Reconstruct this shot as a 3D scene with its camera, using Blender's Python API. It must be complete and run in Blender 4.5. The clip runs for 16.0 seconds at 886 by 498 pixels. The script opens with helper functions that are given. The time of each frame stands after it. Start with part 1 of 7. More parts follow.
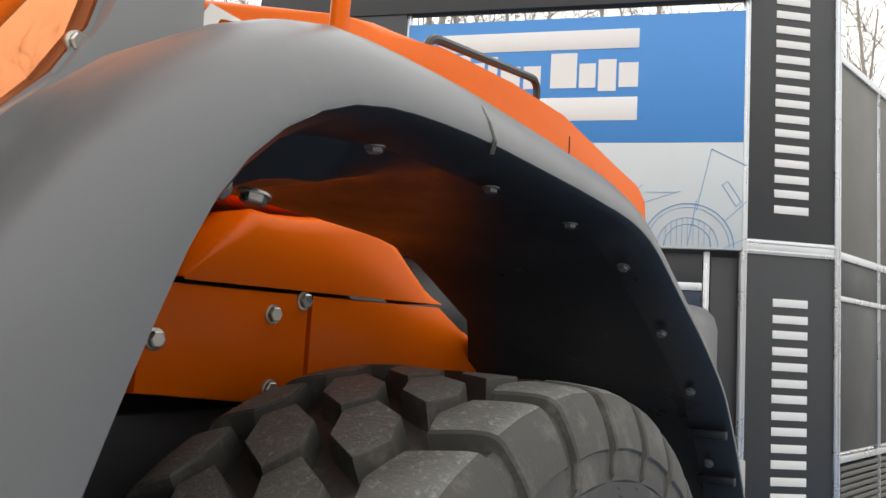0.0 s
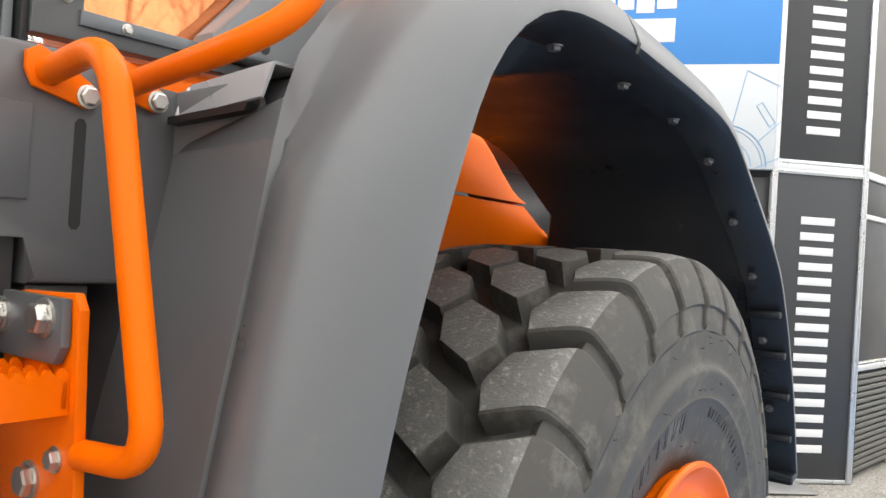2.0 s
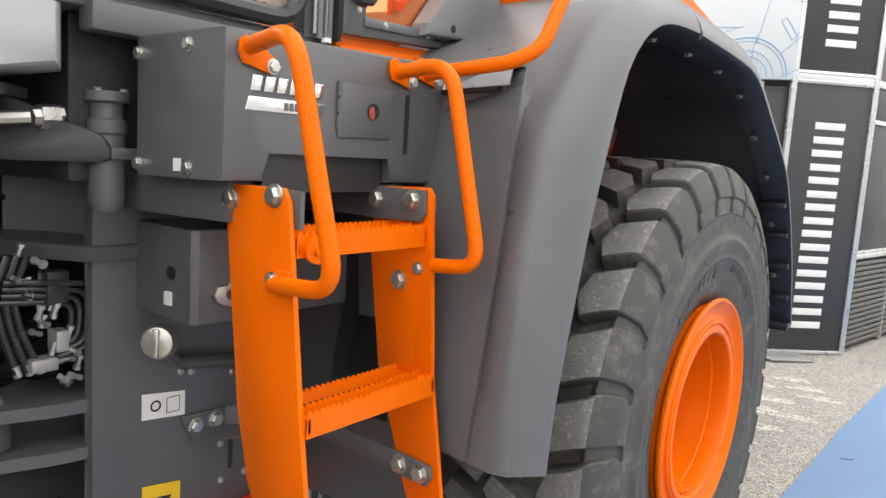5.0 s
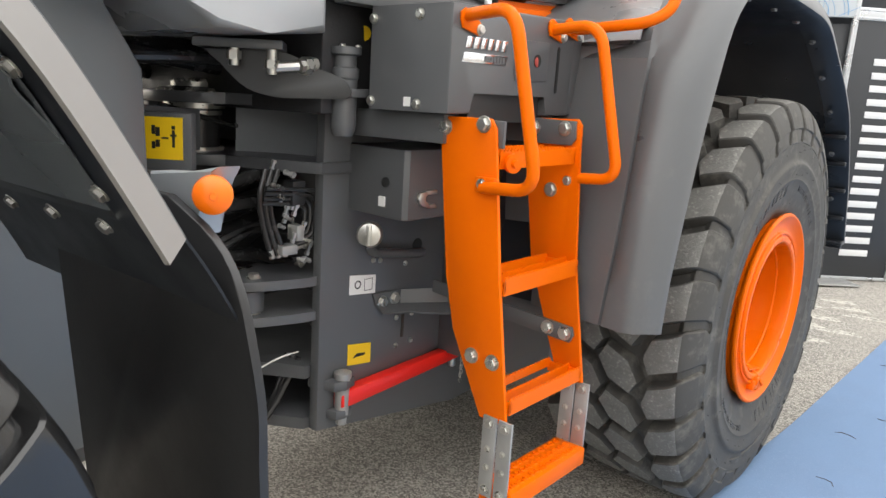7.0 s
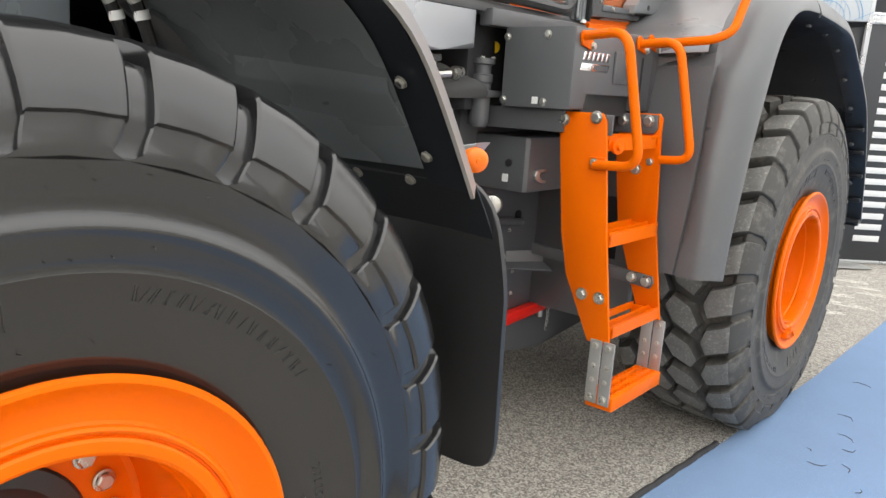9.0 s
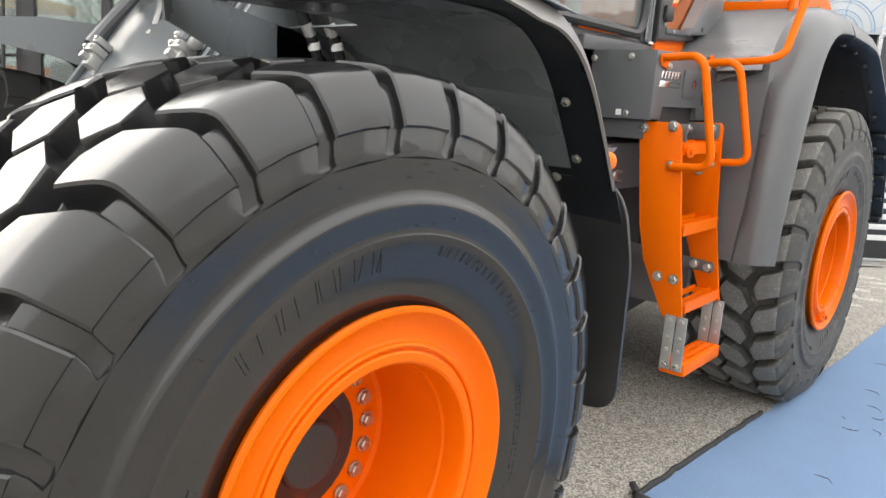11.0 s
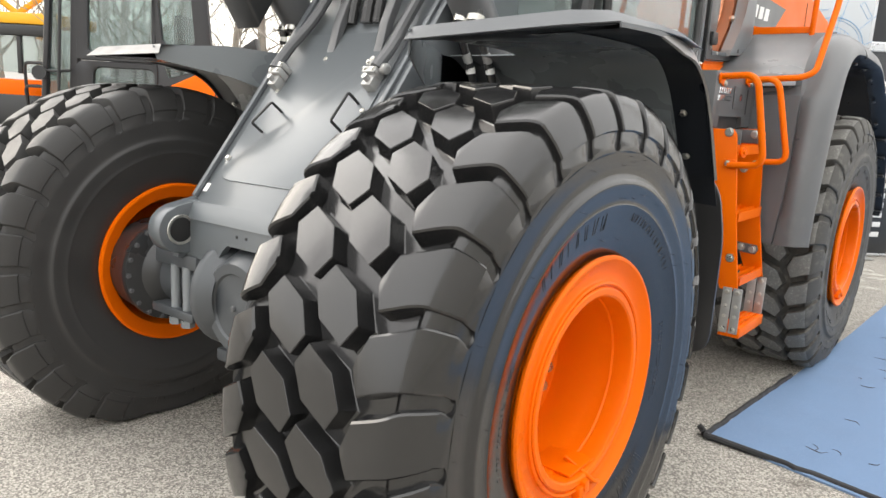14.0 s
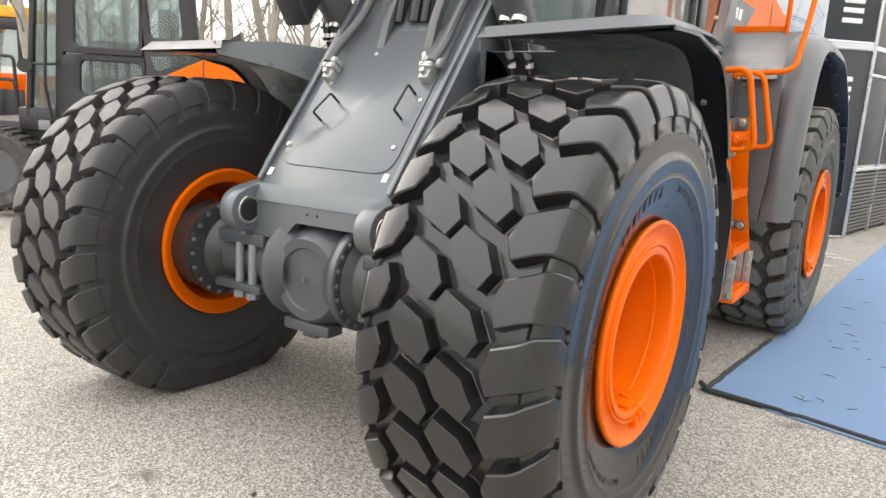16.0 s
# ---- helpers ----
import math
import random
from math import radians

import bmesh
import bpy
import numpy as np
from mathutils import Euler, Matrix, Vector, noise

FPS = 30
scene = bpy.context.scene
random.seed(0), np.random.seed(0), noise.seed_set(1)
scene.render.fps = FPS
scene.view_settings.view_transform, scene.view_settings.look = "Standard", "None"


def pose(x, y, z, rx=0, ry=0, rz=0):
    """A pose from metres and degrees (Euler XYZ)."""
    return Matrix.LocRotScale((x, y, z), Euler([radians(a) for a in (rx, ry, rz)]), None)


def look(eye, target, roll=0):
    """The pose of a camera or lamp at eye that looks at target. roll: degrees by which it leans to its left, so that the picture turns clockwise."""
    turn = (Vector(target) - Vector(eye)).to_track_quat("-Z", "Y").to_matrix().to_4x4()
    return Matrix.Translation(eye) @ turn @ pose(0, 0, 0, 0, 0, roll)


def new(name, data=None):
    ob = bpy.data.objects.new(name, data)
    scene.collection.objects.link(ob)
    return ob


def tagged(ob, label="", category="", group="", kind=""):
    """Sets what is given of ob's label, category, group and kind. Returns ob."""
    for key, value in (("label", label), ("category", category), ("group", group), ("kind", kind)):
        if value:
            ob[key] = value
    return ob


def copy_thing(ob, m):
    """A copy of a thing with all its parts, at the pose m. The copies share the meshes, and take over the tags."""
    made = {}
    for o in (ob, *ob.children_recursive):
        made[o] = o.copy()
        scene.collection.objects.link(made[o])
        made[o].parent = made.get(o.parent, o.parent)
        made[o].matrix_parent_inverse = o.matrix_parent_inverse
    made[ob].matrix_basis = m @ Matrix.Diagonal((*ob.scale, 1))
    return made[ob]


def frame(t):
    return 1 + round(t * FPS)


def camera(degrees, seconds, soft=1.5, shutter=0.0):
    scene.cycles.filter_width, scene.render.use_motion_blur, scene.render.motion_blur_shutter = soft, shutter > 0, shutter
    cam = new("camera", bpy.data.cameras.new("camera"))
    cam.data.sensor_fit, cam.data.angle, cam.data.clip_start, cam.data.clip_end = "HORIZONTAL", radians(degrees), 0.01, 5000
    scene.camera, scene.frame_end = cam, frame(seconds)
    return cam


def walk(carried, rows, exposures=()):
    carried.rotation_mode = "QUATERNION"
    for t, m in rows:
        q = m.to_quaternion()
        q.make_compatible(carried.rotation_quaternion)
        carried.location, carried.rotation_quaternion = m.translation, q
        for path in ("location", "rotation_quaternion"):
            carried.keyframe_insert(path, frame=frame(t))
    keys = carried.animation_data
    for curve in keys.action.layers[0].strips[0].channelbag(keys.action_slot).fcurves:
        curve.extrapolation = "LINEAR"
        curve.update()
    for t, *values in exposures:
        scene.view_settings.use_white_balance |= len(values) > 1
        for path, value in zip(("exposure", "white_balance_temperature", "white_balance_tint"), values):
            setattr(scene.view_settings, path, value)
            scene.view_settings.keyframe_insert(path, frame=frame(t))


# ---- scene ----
cam = camera(62.0, 16.0)
PATH = [
    (0, (0.842, 0.657, 1.709), (-0.335, 2.26, 1.919), 3.5),
    (0.5, (0.855, 0.603, 1.665), (-0.331, 2.203, 1.846), 3.5),
    (1, (0.843, 0.541, 1.634), (-0.352, 2.14, 1.753), 3.5),
    (1.5, (0.822, 0.44, 1.607), (-0.371, 2.044, 1.671), 3.4),
    (2, (0.806, 0.302, 1.583), (-0.391, 1.903, 1.603), 3.6),
    (2.5, (0.792, 0.171, 1.581), (-0.401, 1.777, 1.57), 3.6),
    (3, (0.791, 0.034, 1.587), (-0.397, 1.642, 1.542), 3.7),
    (3.2, (0.802, -0.02, 1.59), (-0.389, 1.585, 1.531), 3.7),
    (5.3, (1.062, -0.663, 1.595), (-0.148, 0.902, 1.301), 3.6),
    (5.5, (1.072, -0.724, 1.589), (-0.144, 0.832, 1.271), 3.6),
    (6, (1.096, -0.9, 1.578), (-0.132, 0.637, 1.218), 3.7),
    (6.5, (1.116, -1.057, 1.578), (-0.125, 0.462, 1.188), 3.7),
    (7, (1.141, -1.225, 1.592), (-0.112, 0.273, 1.158), 3.7),
    (7.5, (1.18, -1.408, 1.593), (-0.083, 0.076, 1.143), 3.7),
    (8, (1.22, -1.614, 1.582), (-0.038, -0.125, 1.136), 3.8),
    (8.2, (1.237, -1.693, 1.584), (-0.024, -0.206, 1.139), 3.8),
    (10.3, (1.269, -2.401, 1.59), (0.004, -0.916, 1.147), 3.6),
    (10.5, (1.265, -2.464, 1.588), (0.0, -0.976, 1.155), 3.6),
    (11, (1.258, -2.611, 1.601), (-0.006, -1.122, 1.17), 3.7),
    (11.5, (1.263, -2.762, 1.599), (0.002, -1.27, 1.168), 3.7),
    (12, (1.29, -2.952, 1.595), (0.028, -1.46, 1.169), 3.7),
    (12.5, (1.299, -3.104, 1.613), (0.04, -1.608, 1.195), 3.8),
    (13, (1.296, -3.236, 1.615), (0.045, -1.731, 1.204), 3.8),
    (13.5, (1.266, -3.352, 1.598), (0.028, -1.833, 1.199), 3.5),
    (14, (1.214, -3.493, 1.584), (-0.008, -1.962, 1.183), 3.4),
    (14.5, (1.168, -3.628, 1.571), (-0.033, -2.077, 1.181), 3.5),
    (15, (1.114, -3.753, 1.578), (-0.058, -2.182, 1.181), 3.5),
    (15.5, (1.108, -3.87, 1.568), (-0.04, -2.283, 1.165), 3.5),
    (16, (1.106, -4.049, 1.548), (-0.006, -2.437, 1.139), 3.4),
]
walk(cam, [(t, look(eye, target, roll)) for t, eye, target, roll in PATH], [(0, -0.2), (1, 0.07), (2, 0.49), (3, 0.45), (5.5, 0.41), (6.5, 0.47), (7, 0.45), (8, 0.48), (10.5, 0.46), (11.5, 0.34), (13, 0.32), (16, 0.27)])

# ---- sky and light ----
world = bpy.data.worlds.new("overcast_sky")
scene.world = world
world.use_nodes = True
wn, wl = world.node_tree.nodes, world.node_tree.links
sky = wn.new("ShaderNodeTexSky")
sky.sky_type, sky.sun_disc = "NISHITA", False
sky.sun_elevation, sky.sun_rotation, sky.dust_density = radians(24), radians(264), 3.0
cloud = wn.new("ShaderNodeMix")
cloud.data_type = "RGBA"
cloud.inputs[0].default_value = 0.84
cloud.inputs[7].default_value = (7.85, 7.65, 7.35, 1)
bg = wn["Background"]
bg.inputs["Strength"].default_value = 0.305
wl.new(sky.outputs[0], cloud.inputs[6])
# overcast sky, brighter towards the zenith
rise = wn.new("ShaderNodeTexGradient")
rise.texture_mapping.mapping_x, rise.texture_mapping.mapping_z = "Z", "X"
lift = wn.new("ShaderNodeMapRange")
lift.inputs[3].default_value, lift.inputs[4].default_value = 0.70, 1.25
wl.new(rise.outputs[1], lift.inputs[0])
dome = wn.new("ShaderNodeVectorMath")
dome.operation = "SCALE"
wl.new(cloud.outputs[2], dome.inputs[0])
wl.new(lift.outputs[0], dome.inputs["Scale"])
wl.new(dome.outputs[0], bg.inputs["Color"])

sun_data = bpy.data.lights.new("sun", "SUN")
sun_data.energy, sun_data.angle, sun_data.color = 1.3, radians(50), (1.0, 0.965, 0.91)
sun = new("sun", sun_data)
AZ, EL = radians(264), radians(24)
sun.matrix_world = look((30 * math.sin(AZ) * math.cos(EL), 30 * math.cos(AZ) * math.cos(EL), 30 * math.sin(EL)), (0, 0, 0))
scene.view_settings.exposure = 0.0

# ---- materials ----
def make_mat(name, col, rough=0.5, metal=0.0, var=0.12, scale=6.0, fine=90.0, bump=0.15, dist=0.002, rvar=0.12, coat=0.0, speck=None):
    """Principled material with variation at two scales, at real-world size; speck: (colour, amount, scale) for dust or chips."""
    m = bpy.data.materials.new(name)
    m.use_nodes = True
    n, l = m.node_tree.nodes, m.node_tree.links
    b = n["Principled BSDF"]
    co = n.new("ShaderNodeTexCoord")
    inf = n.new("ShaderNodeObjectInfo")
    off = n.new("ShaderNodeVectorMath")
    off.operation = "MULTIPLY_ADD"
    off.inputs[1].default_value = (7.3, 5.1, 3.7)
    l.new(inf.outputs["Random"], off.inputs[0])
    l.new(co.outputs["Object"], off.inputs[2])
    big, small = n.new("ShaderNodeTexNoise"), n.new("ShaderNodeTexNoise")
    big.inputs["Scale"].default_value, small.inputs["Scale"].default_value = scale, fine
    big.inputs["Detail"].default_value, small.inputs["Detail"].default_value = 5, 3
    for t in (big, small):
        l.new(off.outputs[0], t.inputs["Vector"])
    mix = n.new("ShaderNodeMix")
    mix.data_type = "RGBA"
    mix.inputs[6].default_value = (*[c * (1 - var) for c in col], 1)
    mix.inputs[7].default_value = (*[min(1, c * (1 + var)) for c in col], 1)
    l.new(big.outputs[0], mix.inputs[0])
    out = mix.outputs[2]
    if speck:
        sn = n.new("ShaderNodeTexNoise")
        sn.inputs["Scale"].default_value, sn.inputs["Detail"].default_value, sn.inputs["Roughness"].default_value = speck[2], 6, 0.75
        l.new(off.outputs[0], sn.inputs["Vector"])
        rp = n.new("ShaderNodeMapRange")
        rp.inputs[1].default_value, rp.inputs[2].default_value = 0.62 - 0.25 * speck[1], 0.78 - 0.2 * speck[1]
        l.new(sn.outputs[0], rp.inputs[0])
        m2 = n.new("ShaderNodeMix")
        m2.data_type = "RGBA"
        m2.inputs[7].default_value = (*speck[0], 1)
        l.new(rp.outputs[0], m2.inputs[0])
        l.new(out, m2.inputs[6])
        out = m2.outputs[2]
    l.new(out, b.inputs["Base Color"])
    rr = n.new("ShaderNodeMapRange")
    rr.inputs[1].default_value, rr.inputs[2].default_value = 0.3, 0.7
    rr.inputs[3].default_value, rr.inputs[4].default_value = max(0.02, rough - rvar), min(1, rough + rvar)
    l.new(big.outputs[0], rr.inputs[0])
    l.new(rr.outputs[0], b.inputs["Roughness"])
    b.inputs["Metallic"].default_value = metal
    b.inputs["Coat Weight"].default_value = coat
    b.inputs["Coat Roughness"].default_value = 0.12
    if bump:
        bp = n.new("ShaderNodeBump")
        bp.inputs["Strength"].default_value, bp.inputs["Distance"].default_value = bump, dist
        l.new(small.outputs[0], bp.inputs["Height"])
        l.new(bp.outputs[0], b.inputs["Normal"])
    return m


ORANGE = make_mat("orange_paint", (0.80, 0.136, 0.0005), 0.33, 0, 0.05, 3, 60, 0.05, 0.001, 0.06, 0.0)
ORANGE.node_tree.nodes["Principled BSDF"].inputs["Specular IOR Level"].default_value = 0.13
CHAR = make_mat("charcoal_paint", (0.095, 0.098, 0.102), 0.38, 0, 0.1, 4, 140, 0.08, 0.001, 0.08, 0.15)
GREYP = make_mat("grey_plate_paint", (0.122, 0.135, 0.145), 0.36, 0.15, 0.06, 2.5, 120, 0.03, 0.001, 0.025, 0.25)
GREYA = make_mat("dark_grey_casting_paint", (0.066, 0.072, 0.078), 0.37, 0.1, 0.12, 5, 70, 0.15, 0.002, 0.08, 0.08)
FEND = make_mat("grey_fender_plastic", (0.112, 0.1155, 0.120), 0.34, 0, 0.12, 2.5, 260, 0.12, 0.0008, 0.09, 0.0, ((0.138, 0.138, 0.137), 0.3, 3.0))
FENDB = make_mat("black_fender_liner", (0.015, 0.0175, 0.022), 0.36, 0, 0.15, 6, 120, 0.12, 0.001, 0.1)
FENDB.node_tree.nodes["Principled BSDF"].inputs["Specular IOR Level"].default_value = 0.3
LINER = make_mat("grey_liner_paint", (0.135, 0.150, 0.160), 0.28, 0, 0.1, 4, 90, 0.06, 0.001, 0.08, 0.0)
LIPG = make_mat("pale_edge_paint", (0.225, 0.215, 0.205), 0.35, 0, 0.1, 5, 90, 0.04, 0.001, 0.05)
BLACKP = make_mat("black_satin_paint", (0.026, 0.027, 0.028), 0.35, 0, 0.2, 5, 90, 0.08, 0.001, 0.1)
RUBF = make_mat("new_tyre_rubber", (0.0155, 0.0156, 0.016), 0.17, 0, 0.2, 9, 70, 0.05, 0.002, 0.05)
RUBF.node_tree.nodes["Principled BSDF"].inputs["Specular IOR Level"].default_value = 0.68
RUBR = make_mat("dusty_tyre_rubber", (0.068, 0.0645, 0.059), 0.62, 0, 0.25, 9, 90, 0.25, 0.002, 0.1, 0, ((0.15, 0.142, 0.126), 0.4, 9))
RUBR.node_tree.nodes["Principled BSDF"].inputs["Specular IOR Level"].default_value = 0.3
RUBM = make_mat("dull_tyre_rubber", (0.034, 0.0335, 0.033), 0.5, 0, 0.2, 9, 80, 0.12, 0.002, 0.1)
WORN = make_mat("worn_tread_rubber", (0.15, 0.147, 0.136), 0.65, 0, 0.4, 22, 160, 0.7, 0.004, 0.15, 0, ((0.36, 0.35, 0.32), 0.34, 75))
FLAP = make_mat("rubber_flap", (0.025, 0.025, 0.026), 0.4, 0, 0.25, 5, 60, 0.1, 0.002, 0.1)
STEEL = make_mat("zinc_bolt_steel", (0.55, 0.54, 0.5), 0.33, 0.9, 0.15, 30, 200, 0.1, 0.001, 0.1)
GALV = make_mat("galvanised_bracket", (0.42, 0.42, 0.41), 0.45, 0.55, 0.2, 14, 160, 0.15, 0.001, 0.12)
CHROME = make_mat("bright_chrome", (0.75, 0.76, 0.78), 0.14, 1.0, 0.05, 10, 100, 0.0)
RED = make_mat("red_paint", (0.85, 0.02, 0.012), 0.35, 0, 0.08, 5, 90, 0.05, 0.001, 0.06, 0.2)
SHADERED = make_mat("dark_red_lock", (0.42, 0.07, 0.055), 0.5, 0, 0.15, 30, 90, 0.05)
YEL = make_mat("yellow_sticker", (0.85, 0.55, 0.01), 0.4, 0, 0.05, 8, 90, 0.0)
WHITE = make_mat("white_sticker", (0.8, 0.8, 0.78), 0.4, 0, 0.04, 8, 90, 0.0)
INK = make_mat("black_ink", (0.015, 0.015, 0.015), 0.5, 0, 0.1, 8, 90, 0.0)
HOSE = make_mat("hydraulic_hose", (0.026, 0.026, 0.026), 0.2, 0, 0.2, 20, 200, 0.1, 0.001)
AMBER = make_mat("amber_lens", (0.95, 0.17, 0.001), 0.3, 0, 0.05, 10, 60, 0.1, 0.002, 0.05, 0.0)
LGREY = make_mat("light_grey_plastic", (0.2, 0.215, 0.225), 0.45, 0, 0.06, 4, 200, 0.06, 0.0008, 0.06)
PAN = make_mat("pale_floor_pan", (0.40, 0.42, 0.44), 0.3, 0.4, 0.08, 3, 120, 0.06, 0.001, 0.1)
ALU = make_mat("anodised_aluminium", (0.62, 0.64, 0.66), 0.3, 0.8, 0.06, 5, 150, 0.04, 0.0006, 0.08)
PANELB = make_mat("black_booth_panel", (0.03, 0.032, 0.035), 0.45, 0, 0.08, 2, 120, 0.04, 0.0006, 0.06)
PANELT = make_mat("grey_booth_panel", (0.12, 0.115, 0.1), 0.5, 0, 0.08, 2, 120, 0.04, 0.0006, 0.06)
BOUNCEW = make_mat("pale_wall_sheet", (0.52, 0.52, 0.50), 0.6, 0, 0.08, 1.2, 40, 0.06, 0.001, 0.06)
POSTB = make_mat("blue_poster", (0.045, 0.23, 0.58), 0.4, 0, 0.04, 2, 120, 0.02, 0.0005, 0.05)
POSTW = make_mat("pale_poster", (0.52, 0.555, 0.57), 0.4, 0, 0.05, 2, 120, 0.02, 0.0005, 0.05)
POSTL = make_mat("poster_line_blue", (0.16, 0.34, 0.55), 0.4, 0, 0.04, 2, 120, 0.0)
LETTER = make_mat("white_vinyl", (0.7, 0.7, 0.69), 0.4, 0, 0.03, 4, 120, 0.0)
CABP = make_mat("charcoal_cab_paint", (0.024, 0.024, 0.026), 0.4, 0, 0.12, 4, 140, 0.06, 0.001, 0.06)
DARKBLUE = make_mat("dark_blue_panel", (0.01, 0.02, 0.05), 0.3, 0, 0.1, 4, 120, 0.0)
CARPET = make_mat("blue_carpet", (0.16, 0.25, 0.40), 0.92, 0, 0.10, 5, 420, 0.7, 0.004, 0.05, 0, ((0.25, 0.34, 0.50), 0.3, 120))
TAPE = make_mat("black_carpet_edging", (0.02, 0.02, 0.022), 0.6, 0, 0.2, 20, 120, 0.3, 0.003)
TWIG = make_mat("brown_twig", (0.04, 0.032, 0.025), 0.8, 0, 0.3, 30, 200, 0.2, 0.001)
BARK = make_mat("birch_bark", (0.33, 0.30, 0.26), 0.85, 0, 0.35, 6, 50, 0.5, 0.006, 0.1)
WHITEP = make_mat("white_tent_cloth", (0.72, 0.72, 0.71), 0.6, 0, 0.06, 1.5, 60, 0.05)
YELP = make_mat("yellow_machine_paint", (0.85, 0.42, 0.01), 0.4, 0, 0.08, 3, 90, 0.05)
GREENP = make_mat("green_plastic", (0.02, 0.16, 0.07), 0.45, 0, 0.1, 5, 90, 0.05)
MARK = make_mat("worn_road_paint", (0.58, 0.56, 0.50), 0.8, 0, 0.15, 6, 60, 0.3, 0.003)
SIDEW = make_mat("sidewall_print", (0.022, 0.022, 0.023), 0.26, 0, 0.1, 9, 70, 0.05)


def glass_mat(name, tint, rough=0.02, trans=0.85):
    m = bpy.data.materials.new(name)
    m.use_nodes = True
    b = m.node_tree.nodes["Principled BSDF"]
    b.inputs["Base Color"].default_value = (*tint, 1)
    b.inputs["Roughness"].default_value = rough
    b.inputs["Transmission Weight"].default_value = trans
    b.inputs["IOR"].default_value = 1.45
    return m


GLASS = glass_mat("cab_glass", (0.55, 0.62, 0.6))
DGLASS = glass_mat("dark_machine_glass", (0.22, 0.29, 0.28))
DGLASS.node_tree.nodes["Principled BSDF"].inputs["IOR"].default_value = 1.8
SALMON = glass_mat("amber_tinted_glass", (0.86, 0.30, 0.12), 0.03, 0.2)
SALMON.node_tree.nodes["Principled BSDF"].inputs["Metallic"].default_value = 0.75


def ground_mat():
    """Trodden asphalt: pale aggregate in grey binder, stains and cracks."""
    m = make_mat("asphalt", (0.315, 0.296, 0.263), 0.85, 0, 0.14, 0.9, 55, 0.6, 0.006, 0.08)
    n, l = m.node_tree.nodes, m.node_tree.links
    b = n["Principled BSDF"]
    old = b.inputs["Base Color"].links[0].from_socket
    co = [k for k in n if k.type == "TEX_COORD"][0]
    vor = n.new("ShaderNodeTexVoronoi")
    vor.inputs["Scale"].default_value = 140
    l.new(co.outputs["Object"], vor.inputs["Vector"])
    sep = n.new("ShaderNodeSeparateColor")
    l.new(vor.outputs["Color"], sep.inputs[0])
    mr = n.new("ShaderNodeMapRange")
    mr.inputs[1].default_value, mr.inputs[2].default_value = 0.2, 1.0
    mr.inputs[3].default_value, mr.inputs[4].default_value = 0.52, 1.72
    l.new(sep.outputs[0], mr.inputs[0])
    mul = n.new("ShaderNodeMix")
    mul.data_type, mul.blend_type = "RGBA", "MULTIPLY"
    mul.inputs[0].default_value = 1
    comb = n.new("ShaderNodeCombineColor")
    for i in range(3):
        l.new(mr.outputs[0], comb.inputs[i])
    l.new(old, mul.inputs[6])
    l.new(comb.outputs[0], mul.inputs[7])
    st = n.new("ShaderNodeTexNoise")
    st.inputs["Scale"].default_value, st.inputs["Detail"].default_value = 2.3, 7
    l.new(co.outputs["Object"], st.inputs["Vector"])
    sr = n.new("ShaderNodeMapRange")
    sr.inputs[1].default_value, sr.inputs[2].default_value = 0.66, 0.74
    sr.inputs[3].default_value, sr.inputs[4].default_value = 0.0, 0.55
    l.new(st.outputs[0], sr.inputs[0])
    dk = n.new("ShaderNodeMix")
    dk.data_type = "RGBA"
    dk.inputs[7].default_value = (0.06, 0.052, 0.042, 1)
    l.new(sr.outputs[0], dk.inputs[0])
    l.new(mul.outputs[2], dk.inputs[6])
    l.new(dk.outputs[2], b.inputs["Base Color"])
    return m


ASPHALT = ground_mat()

# ---- mesh helpers ----
WORLD_OF = {}
LEAN_Z = [0.0]  # the yard falls gently to the west; the loader stands on it and leans with it


def finish(bm, name, mats, sharp=32):
    bmesh.ops.recalc_face_normals(bm, faces=bm.faces[:])
    lim = radians(sharp)
    for f in bm.faces:
        f.smooth = True
    for e in bm.edges:
        if len(e.link_faces) == 2 and e.calc_face_angle(0) > lim:
            e.smooth = False
    me = bpy.data.meshes.new(name)
    bm.to_mesh(me)
    bm.free()
    for m in mats if isinstance(mats, (list, tuple)) else [mats]:
        me.materials.append(m)
    return me


def thing(name, x, y, z, label, category, group="", kind=""):
    """An empty at the base of a thing; its parts hang under it."""
    ob = new(name)
    ob.empty_display_size = 0.2
    ob.matrix_world = pose(x, y, z)
    WORLD_OF[ob.name] = pose(x, y, z)
    return tagged(ob, label, category, group, kind)


def put(name, me, parent, m=None, label="", kind=""):
    """Links a mesh as one object at the world pose m, under a thing or a part."""
    m = Matrix.Translation((0, 0, LEAN_Z[0] * m.translation.x)) @ m if m else Matrix()
    ob = new(name, me)
    WORLD_OF[ob.name] = m
    if parent:
        ob.parent = parent
        ob.matrix_parent_inverse = WORLD_OF[parent.name].inverted()
    ob.matrix_basis = m
    return tagged(ob, label, "", "", kind)


def part(name, bm, mats, parent, label="", m=None, sharp=32, kind=""):
    if m is None and LEAN_Z[0]:
        for v in bm.verts:
            v.co.z += LEAN_Z[0] * v.co.x
    return put(name, finish(bm, name, mats, sharp), parent, m, label, kind)


def solo(name, bm, mats, label, category, kind="", group="", sharp=32):
    ob = new(name, finish(bm, name, mats, sharp))
    WORLD_OF[ob.name] = Matrix()
    return tagged(ob, label, category, group, kind)


